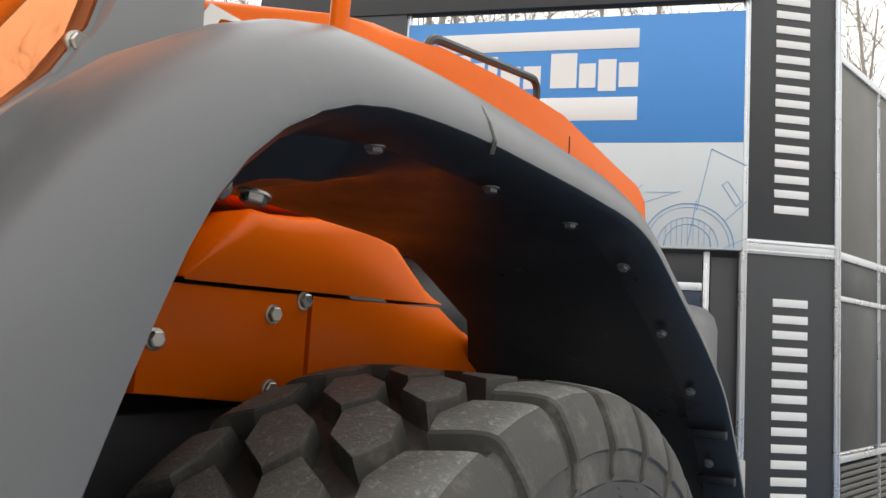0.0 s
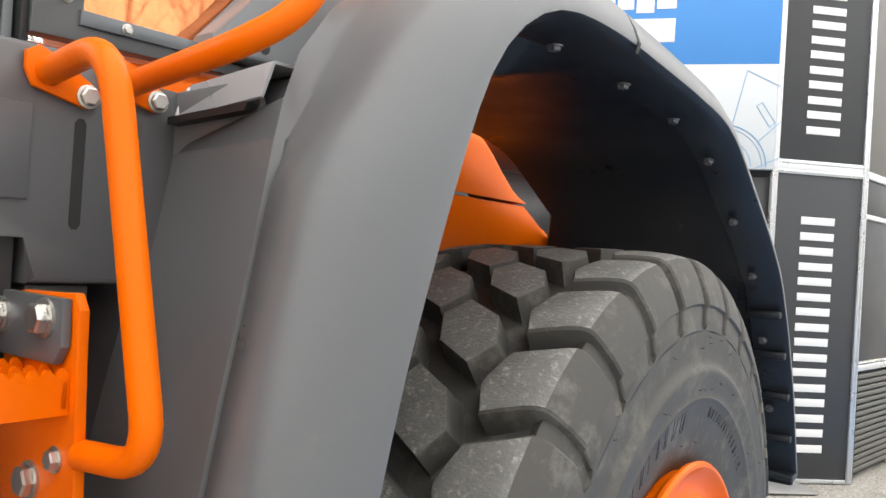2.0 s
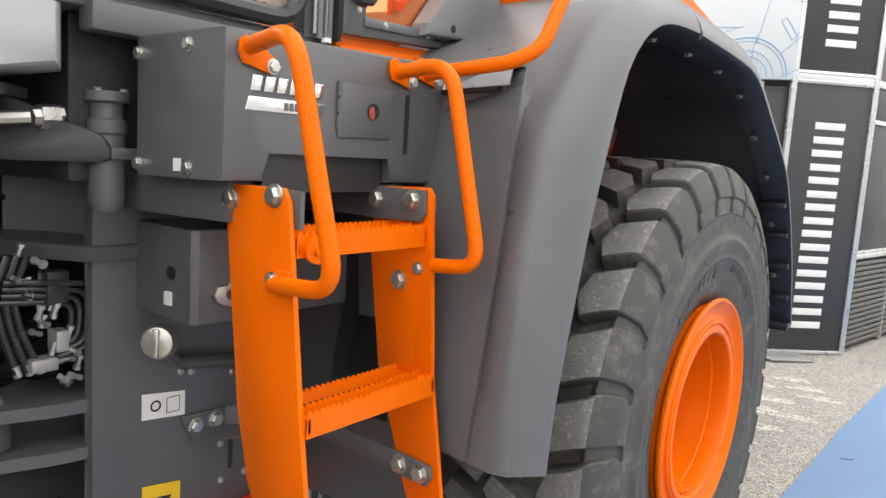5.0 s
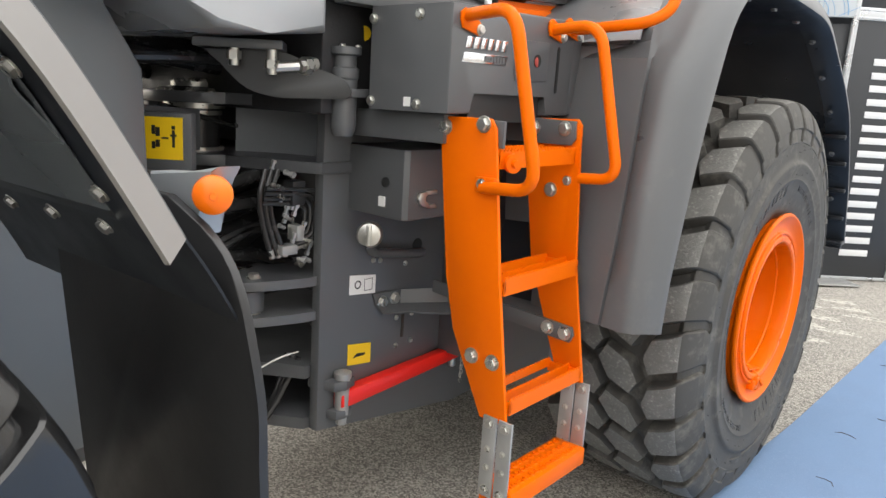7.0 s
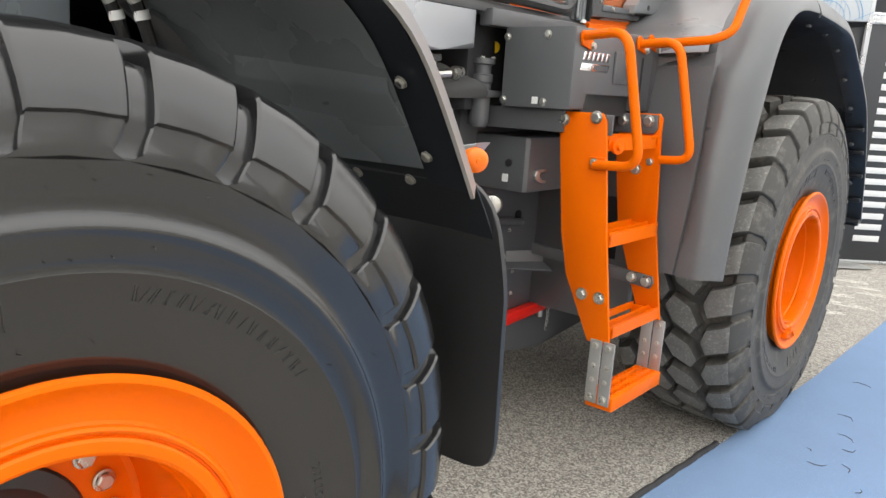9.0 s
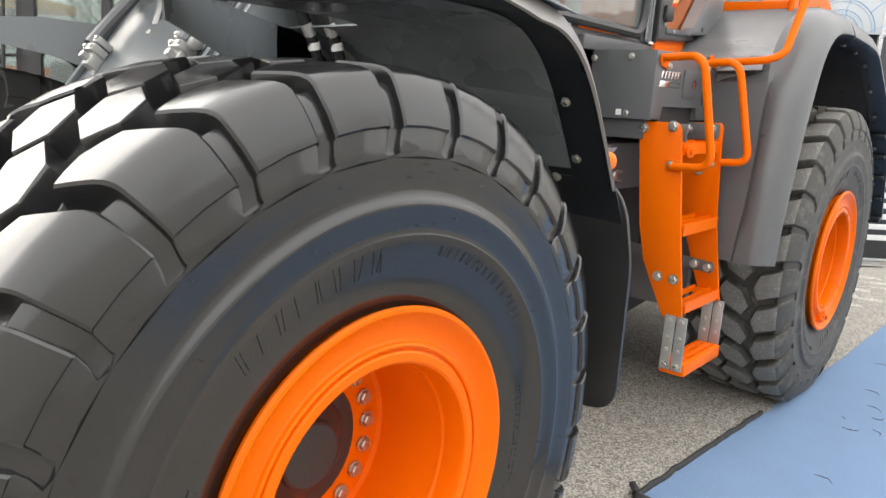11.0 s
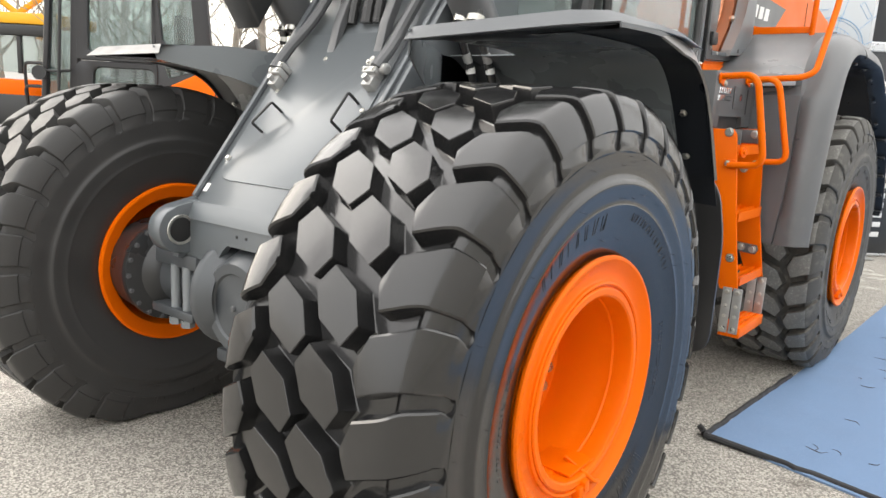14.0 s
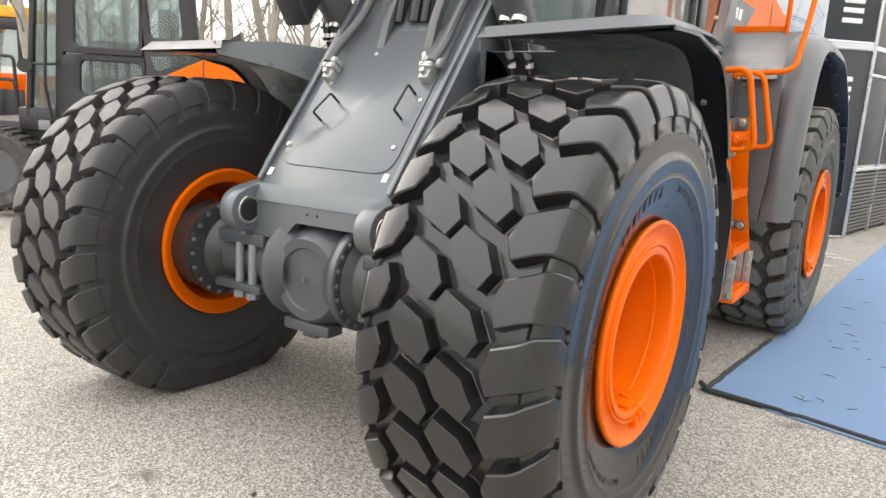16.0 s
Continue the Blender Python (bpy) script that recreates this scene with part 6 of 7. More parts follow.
# bundle of thin hoses that hangs from the hinge plate
for k in range(3):
    bm = bmesh.new()
    y = 0.10 + 0.019 * k
    tube(bm, rounded([(-0.70 + 0.006 * (k % 3), y + 0.02, 1.325), (-0.69, y - 0.012, 1.24), (-0.685, y, 1.16), (-0.68, y + 0.03 + 0.006 * k, 1.06)], 0.09, 6), 0.009, 10)
    hs = part("hose", bm, HOSE, loader, "thin black hydraulic hose")
    bm = bmesh.new()
    tube(bm, [(-0.68, y + 0.026 + 0.006 * k, 1.078), (-0.68, y + 0.034 + 0.006 * k, 1.052)], 0.0095, 10)
    part("ferrule", bm, STEEL, hs, "bright crimped ferrule")
# nested loops that turn back towards the valve
for k in range(4):
    bm = bmesh.new()
    d, x = 0.016 * k, -0.648 - 0.007 * k
    tube(bm, rounded([(x - 0.02, 0.10, 1.272 - d), (x, 0.20, 1.266 - d), (x, 0.292 - d, 1.255 - d), (x, 0.297 - d, 1.17), (x, 0.285 - d, 1.105 + d * 0.5), (x - 0.01, 0.21, 1.09 + 0.01 * k)], 0.05, 7), 0.0078, 8)
    part("hose", bm, HOSE, loader, "thin black looping hose")
# fittings and valve block beside the loops
rnd = random.Random(21)
for k in range(26):
    t = k / 25
    bm = bmesh.new()
    x, y, z = -0.645 - rnd.random() * 0.06, 0.15 + 0.10 * t + rnd.uniform(-0.045, 0.03), 1.315 - 0.31 * t + rnd.uniform(-0.02, 0.02)
    d = rnd.choice(((0.2, 1, 0.1), (0.2, 0.2, 1), (0.2, -0.9, 0.4), (1, 0.2, -0.2)))
    q = rnd.uniform(0.5, 0.8)
    lathe(bm, [(0.0, 0.0), (0.0, 0.012 * q), (0.014 * q, 0.012 * q), (0.015 * q, 0.009 * q), (0.035 * q, 0.009 * q), (0.036 * q, 0.014 * q), (0.05 * q, 0.014 * q), (0.05 * q, 0.0)], 6, aim((x, y, z), d))
    part("hose_fitting", bm, STEEL if k % 3 else GALV, loader, "bright hydraulic fitting")
for y, z, w, h in ((0.185, 1.215, 0.05, 0.075), (0.15, 1.06, 0.06, 0.03), (0.205, 1.10, 0.03, 0.05)):
    bm = bmesh.new()
    box(bm, (-0.70, y, z), (-0.65, y + w, z + h), 0.004)
    part("valve_block", bm, BLACKP if h > 0.06 else GALV, loader, "small hydraulic valve block")
for y, z0, z1 in ((-0.03, 1.06, 1.31), (0.03, 1.18, 1.31), (0.10, 0.95, 1.06)):
    bm = bmesh.new()
    tube(bm, [(-1.06, y, z0), (-1.06, y, z1)], 0.026, 14)
    part("steel_pin", bm, STEEL, loader, "bright upright steel pin")
# pipes and hoses in the gap under the cab
for x, z, r, y0, y1, dz in ((-0.95, 1.66, 0.02, -0.6, 0.5, -0.03), (-1.05, 1.62, 0.026, -0.6, 0.5, 0.05), (-1.2, 1.69, 0.03, -0.7, 0.5, 0.0), (-1.35, 1.64, 0.024, -0.7, 0.5, 0.04), (-1.5, 1.60, 0.03, -0.7, 0.5, 0.06)):
    bm = bmesh.new()
    tube(bm, rounded([(x - 0.15, y0, z), (x, y0 + 0.35, z + dz), (x + 0.05, 0.0, z + dz * 0.4), (x, y1, z - 0.03)], 0.15, 6), r, 10)
    part("hose", bm, HOSE, loader, "black hose under the cab")

for k in range(3):
    bm = bmesh.new()
    tube(bm, rounded([(-0.78 - 0.05 * k, -0.2, 0.42), (-0.76 - 0.04 * k, 0.05, 0.40 - 0.02 * k), (-0.74, 0.18, 0.5), (-0.72 - 0.03 * k, 0.28, 0.68)], 0.12, 6), 0.013, 8)
    part("hose", bm, HOSE, loader, "sagging black hose")
bm = bmesh.new()
tube(bm, rounded([(-0.80, 0.05, 0.60), (-0.76, 0.14, 0.66), (-0.72, 0.2, 0.70), (-0.70, 0.26, 0.71)], 0.05), 0.003, 6)
part("wire", bm, WHITE, loader, "thin white wire")

# accumulator beside the box, with its union
bm = bmesh.new()
m = aim((-0.487, 0.235, 1.44), (0, 0, 1))
lathe(bm, [(0.0, 0.0), (0.0, 0.028), (0.015, 0.034), (0.03, 0.036), (0.16, 0.036), (0.165, 0.04), (0.19, 0.04), (0.195, 0.032), (0.225, 0.032), (0.23, 0.045), (0.25, 0.045), (0.25, 0.0)], 24, m)
acc = part("accumulator", bm, CHAR, loader, "dark grey cylindrical accumulator")
for a in (0.6, 2.2, 3.7, 5.3):
    put("bolt", BOLT_S, acc, aim((-0.487 + 0.036 * math.cos(a), 0.235 + 0.036 * math.sin(a), 1.69), (0, 0, 1)))
bm = bmesh.new()
tube(bm, [(-0.53, 0.235, 1.645), (-0.527, 0.10, 1.628)], 0.02, 8)
tube(bm, [(-0.527, 0.15, 1.632), (-0.527, 0.115, 1.63)], 0.026, 6)
tube(bm, [(-0.527, 0.1, 1.628), (-0.56, 0.03, 1.62)], 0.014, 8)
part("union", bm, STEEL, acc, "bright steel union")
bm = bmesh.new()
box(bm, (-0.56, 0.22, 1.55), (-0.44, 0.3, 1.575), 0.004)
part("clamp", bm, CHAR, acc)
bm = bmesh.new()
tube(bm, [(-0.60, 0.36, 1.74), (-0.50, 0.315, 1.735)], 0.022, 12)
part("knob", bm, YEL, loader, "yellow capped knob")
# small dark bracket with two bolts under the cab floor
BK = pose(-0.68, -0.12, 0, 0, 0, 47.7)
bm = bmesh.new()
box(bm, (-0.01, -0.01, 1.668), (0.225, 0.14, 1.692), 0.004, BK)
brk = part("mount_bracket", bm, CHAR, loader, "charcoal rubber-mount bracket")
bm = bmesh.new()
out = rounded([(0.0, 1.668, 0), (0.23, 1.668, 0), (0.30, 1.63, 0), (0.40, 1.60, 0), (0.42, 1.545, 0), (0.20, 1.54, 0), (0.12, 1.56, 0), (0.05, 1.63, 0)], 0.04, 4)
prism(bm, [(p.x, p.y) for p in out], "y", 0.05, 0.075, 0.004, 2, BK)
part("web", bm, BLACKP, brk, "black curved web")
for q, z in ((0.096, 1.652), (0.196, 1.632)):
    bm = bmesh.new()
    tube(bm, [BK @ Vector((q, 0.012, z - 0.03)), BK @ Vector((q, 0.012, 1.668))], 0.014, 12)
    tube(bm, [BK @ Vector((q, 0.012, z - 0.014)), BK @ Vector((q, 0.012, z + 0.008))], 0.02, 6)
    part("bolt", bm, STEEL, brk, "bright hanging bolt")

# storage box under the platform
bm = bmesh.new()
prism(bm, [(-0.625, 0.372), (-0.362, 0.340), (-0.338, 0.342), (-0.326, 0.356), (-0.325, 0.80), (-0.60, 0.80)], "z", 1.197, 1.408, 0.006)
sbox = part("storage_box", bm, CHAR, loader, "charcoal storage box with bright latch")
bm = bmesh.new()
lathe(bm, [(0, 0), (0, 0.015), (0.006, 0.015), (0.008, 0.006), (0.008, 0.0)], 14, aim((-0.411, 0.346, 1.306), (0.1, -1, 0)))
part("cap", bm, INK, sbox, "black round plug")
bm = bmesh.new()
box(bm, (-0.437, 0.341, 1.231), (-0.412, 0.35, 1.261))
part("label_plate", bm, WHITE, sbox, "small white label")
for y0, y1, z in ((0.425, 0.475, 1.279), (0.44, 0.473, 1.236)):
    bm = bmesh.new()
    box(bm, (-0.326, y0, z - 0.0065), (-0.316, y1, z + 0.0065), 0.003)
    part("latch", bm, STEEL, sbox, "bright over-centre latch prong")
bm = bmesh.new()
prism(bm, [(0.387, 1.262), (0.395, 1.281), (0.425, 1.283), (0.427, 1.272), (0.412, 1.268), (0.416, 1.252), (0.442, 1.243), (0.44, 1.231), (0.415, 1.237), (0.395, 1.247)], "x", -0.326, -0.312, 0.003)
part("latch_plate", bm, STEEL, sbox, "bright latch body")
# filler cap on its neck, bracket rail, stickers
bm = bmesh.new()
CAP = aim((-0.505, 0.380, 1.128), (0.75, -0.9, 0.1))
lathe(bm, [(-0.03, 0.0), (-0.03, 0.035), (0.0, 0.042), (0.022, 0.042), (0.036, 0.036), (0.042, 0.02), (0.043, 0.0)], 28, CAP)
box(bm, (0.04, -0.008, -0.034), (0.052, 0.008, 0.034), 0.004, CAP)
part("filler_cap", bm, STEEL, loader, "bright round filler cap")
bm = bmesh.new()
tube(bm, rounded([(-0.53, 0.40, 1.10), (-0.572, 0.46, 1.045), (-0.574, 0.70, 1.012), (-0.61, 0.745, 1.005)], 0.03), 0.017, 12)
part("filler_neck", bm, CHAR, loader)
bm = bmesh.new()
lathe(bm, [(0, 0), (0, 0.024), (0.002, 0.024), (0.002, 0)], 18, aim((-0.5995, 0.709, 1.038), (1, 0, 0)))
part("hole", bm, INK, loader)
bm = bmesh.new()
prism(bm, [(0.385, 0.905), (0.505, 0.893), (0.505, 0.958), (0.385, 0.972)], "x", -0.599, -0.5975)
wst = part("instruction_sticker", bm, WHITE, loader, "white instruction sticker with pictograms")
bm = bmesh.new()
lathe(bm, [(0, 0.010), (0.0006, 0.010), (0.0006, 0.015), (0, 0.015)], 18, aim((-0.5973, 0.422, 0.935), (1, 0, 0)))
box(bm, (-0.5975, 0.452, 0.91), (-0.5969, 0.454, 0.95))
box(bm, (-0.5975, 0.488, 0.908), (-0.5969, 0.49, 0.948))
box(bm, (-0.5975, 0.452, 0.948), (-0.5969, 0.49, 0.95))
box(bm, (-0.5975, 0.452, 0.908), (-0.5969, 0.49, 0.91))
part("pictogram", bm, INK, wst)
bm = bmesh.new()
prism(bm, [(0.388, 0.655), (0.495, 0.642), (0.495, 0.715), (0.388, 0.73)], "x", -0.599, -0.5975)
yst = part("warning_sticker", bm, YEL, loader, "small yellow warning sticker")
bm = bmesh.new()
prism(bm, [(0.41, 0.675), (0.43, 0.69), (0.47, 0.685), (0.465, 0.676), (0.43, 0.678)], "x", -0.5976, -0.597)
part("pictogram", bm, INK, yst)
for y, z in ((0.492, 1.010), (0.524, 1.005), (0.651, 0.977), (0.622, 0.674), (0.701, 0.676), (0.619, 0.780), (0.70, 0.781)):
    put("bolt", BOLT_S, loader, aim((-0.60, y, z), (1, 0, 0)))
bm = bmesh.new()
box(bm, (-0.6, 0.645, 0.70), (-0.595, 0.658, 0.787), 0.002)
part("cable_tab", bm, TWIG, loader)
# red articulation lock bar with lug and chain
bm = bmesh.new()
prism(bm, [(0.33, 0.533), (0.345, 0.527), (0.935, 0.562), (0.95, 0.575), (0.95, 0.60), (0.935, 0.61), (0.35, 0.588), (0.33, 0.575)], "x", -0.598, -0.552, 0.006)
lock = part("lock_bar", bm, RED, loader, "bright red articulation lock bar")
bm = bmesh.new()
prism(bm, [(-0.66, 0.27), (-0.56, 0.30), (-0.545, 0.34), (-0.56, 0.39), (-0.60, 0.40), (-0.66, 0.39)], "z", 0.592, 0.628, 0.008)
part("lock_lug", bm, CHAR, lock, "charcoal cast lug")
bm = bmesh.new()
prism(bm, [(-0.66, 0.29), (-0.56, 0.31), (-0.55, 0.34), (-0.56, 0.38), (-0.66, 0.38)], "z", 0.49, 0.522, 0.006)
part("lock_lug", bm, CHAR, lock, "charcoal cast lug")
bm = bmesh.new()
lathe(bm, [(-0.11, 0.0), (-0.11, 0.018), (-0.075, 0.018), (-0.075, 0.024), (0.05, 0.026), (0.06, 0.03), (0.075, 0.03), (0.08, 0.02), (0.08, 0)], 16, aim((-0.575, 0.348, 0.575), (0, 0, 1)))
part("lock_pin", bm, GALV, lock, "grey lock pin")
bm = bmesh.new()
lathe(bm, [(-0.06, 0.0), (-0.06, 0.014), (0.03, 0.014), (0.032, 0.026), (0.045, 0.024), (0.045, 0.0)], 16, aim((-0.575, 0.925, 0.585), (0, 0, 1)))
part("lock_pin", bm, STEEL, lock, "bright lock pin")
for k in range(10):
    bm = bmesh.new()
    ctr = Vector((-0.55 + 0.003 * (k % 2), 0.945 + 0.004 * k * (1 - k / 10), 0.62 - 0.017 * k))
    ring_pts = [ctr + Vector(((0.006 if k % 2 else 0.0) * math.cos(a), (0.0 if k % 2 else 0.006) * math.cos(a), 0.011 * math.sin(a))) for a in [2 * math.pi * j / 10 for j in range(11)]]
    tube(bm, ring_pts, 0.0022, 5, False)
    part("chain_link", bm, STEEL, lock, "bright chain link")

# ---- wheel loader: cab ----
bm = bmesh.new()
prism(bm, [(-0.46, 1.90), (-0.37, 1.83), (-0.29, 1.755), (-0.21, 1.70), (-0.06, 1.70), (0.125, 1.717), (0.125, 1.90)], "x", 2 * CX + 0.437, -0.437, 0.02, 3)
part("cab_floor", bm, PAN, loader, "light grey cab floor pan")
bm = bmesh.new()
box(bm, (2 * CX + 0.43, -0.7, 1.845), (-0.43, 1.35, 1.885), 0.008)
box(bm, (-0.46, 0.16, 1.80), (-0.40, 0.80, 1.86), 0.006)
part("cab_sill", bm, CHAR, loader, "charcoal cab sill")
bm = bmesh.new()
box(bm, (2 * CX + 0.5, 0.16, 1.50), (-0.50, 1.40, 1.845), 0.01)
part("cab_underbody", bm, TAPE, loader)
bm = bmesh.new()
prism(bm, [(0.812, 1.888), (1.25, 1.912), (1.25, 1.80), (0.812, 1.80)], "x", -0.50, -0.412, 0.006)
prism(bm, [(0.812, 1.868), (1.2, 1.888), (1.2, 1.80), (0.812, 1.80)], "x", -0.411, -0.396, 0.006)
part("cab_step", bm, ORANGE, loader, "orange cab step edge")
cab_posts = [((-0.405, -0.62), (-0.33, -0.45)), ((-0.44, 1.40), (-0.44, 1.40))]
for (x0, y0), (x1, y1) in cab_posts:
    for side in (1, -1):
        sx = lambda x: x if side > 0 else 2 * CX - x
        bm = bmesh.new()
        m = [(sx(x0), y0, 1.88), (sx(x1), y1, 3.3)]
        tube(bm, m, 0.034, 8)
        part("cab_post", bm, BLACKP, loader, "black cab post")
bm = bmesh.new()
prism(bm, [(0.812, 1.896), (1.225, 1.917), (1.228, 1.94), (0.888, 1.927), (0.888, 1.972), (0.897, 1.99), (0.915, 2.012), (0.935, 2.1), (0.94, 2.3), (0.94, 3.25), (0.812, 3.25)], "x", -0.42, -0.387, 0.003)
lowr = part("window_frame", bm, CHAR, loader, "charcoal folded side window frame")
bm = bmesh.new()
prism(bm, [(0.884, 1.925), (1.178, 1.935), (1.172, 1.958), (0.884, 1.950)], "x", -0.389, -0.380, 0.002)
clamp = part("clamp_strip", bm, GREYP, lowr, "grey glass clamp strip")
bolts(lowr, [(-0.386, 0.863, 1.965)], (1, 0, 0), BOLT_S)
bolts(clamp, [(-0.380, 0.963, 1.939), (-0.380, 1.144, 1.943)], (1, 0, 0), BOLT_S)
bm = bmesh.new()
prism(bm, [(0.835, 1.985), (0.86, 1.978), (0.868, 1.986), (0.90, 1.98), (0.915, 1.995), (0.91, 2.05), (0.835, 2.05)], "x", -0.386, -0.366, 0.004)
part("catch", bm, BLACKP, lowr, "black window catch")
# upright channels between the door and the side window
for q0, q1, x1, mt in ((0.712, 0.811, -0.425, CHAR), (0.744, 0.760, -0.408, LGREY), (0.768, 0.773, -0.405, PAN), (0.780, 0.796, -0.410, LGREY), (0.7985, 0.8105, -0.392, BLACKP)):
    bm = bmesh.new()
    box(bm, (-0.47 if q1 - q0 > 0.05 else -0.426, q0, 1.875), (x1, q1, 3.25), 0.003)
    part("door_pillar", bm, mt, loader, "grey folded door pillar channel")
bm = bmesh.new()
tube(bm, [(-0.412, 0.734 + 0.0012 * (k % 2), 1.885 + 0.012 * k) for k in range(30)], 0.0045, 6)
part("sealant_bead", bm, PAN, loader, "pale uneven sealant bead")
bm = bmesh.new()
lathe(bm, [(0.0, 0.0), (0.0, 0.013), (0.012, 0.012), (0.014, 0.0)], 16, aim((-0.40, 0.765, 1.865), (0, 0, 1)))
part("cap", bm, WHITE, loader, "small white cap")
for y0, y1, x, nm in ((-0.42, 0.70, -0.42, "cab_door_glass"), (0.82, 1.345, -0.425, "cab_side_glass")):
    for side in (1, -1):
        sx = lambda q: q if side > 0 else 2 * CX - q
        bm = bmesh.new()
        box(bm, (sx(x - 0.004), y0, 1.93), (sx(x), y1, 3.25), 0.0)
        g = part(nm, bm, SALMON if nm == "cab_side_glass" else GLASS, loader, "amber-tinted cab side glass" if nm == "cab_side_glass" else "tinted cab glass")
        g.visible_shadow = False
        if nm == "cab_side_glass" and side > 0:
            put("bolt", BOLT_L, g, aim((-0.424, 1.27, 2.17), (1, 0, 0)), "bright bolt through the glass")
bm = bmesh.new()
box(bm, (2 * CX + 0.45, -0.64, 1.9), (-0.45, -0.634, 3.2), 0.0)
g = part("windscreen", bm, GLASS, loader, "tinted windscreen")
g.visible_shadow = False
bm = bmesh.new()
tube(bm, rounded([(-0.405, -0.40, 2.4), (-0.405, -0.40, 1.92), (-0.405, 0.68, 1.90), (-0.405, 0.69, 2.6)], 0.1), 0.022, 8)
part("door_seal", bm, BLACKP, loader, "black rounded door frame")
bm = bmesh.new()
box(bm, (2 * CX + 0.36, -0.75, 3.25), (-0.36, 1.4, 3.42), 0.06, None, 3)
part("cab_roof", bm, BLACKP, loader)
bm = bmesh.new()
box(bm, (CX - 0.26, 0.45, 1.9), (CX + 0.26, 0.95, 2.25), 0.06, None, 3)
box(bm, (CX - 0.25, 0.85, 2.2), (CX + 0.25, 1.0, 2.9), 0.06, None, 3)
part("seat", bm, BLACKP, loader, "black operator seat")
bm = bmesh.new()
prism(bm, [(1.105, 1.938), (1.11, 1.973), (1.235, 2.098), (1.29, 2.20), (1.33, 2.36), (1.36, 2.8), (1.50, 2.8), (1.45, 2.36), (1.47, 2.18), (1.475, 2.063), (1.375, 1.983), (1.34, 1.952)], "x", -0.417, -0.35, 0.010)
armp = part("mirror_arm", bm, LGREY, loader, "light grey moulded support arm")
bm = bmesh.new()
lathe(bm, [(0, 0), (0, 0.012), (0.001, 0.012), (0.001, 0)], 14, aim((-0.3495, 1.228, 1.973), (1, 0, 0)))
part("hole", bm, INK, armp)

LEAN_Z[0] = 0.0

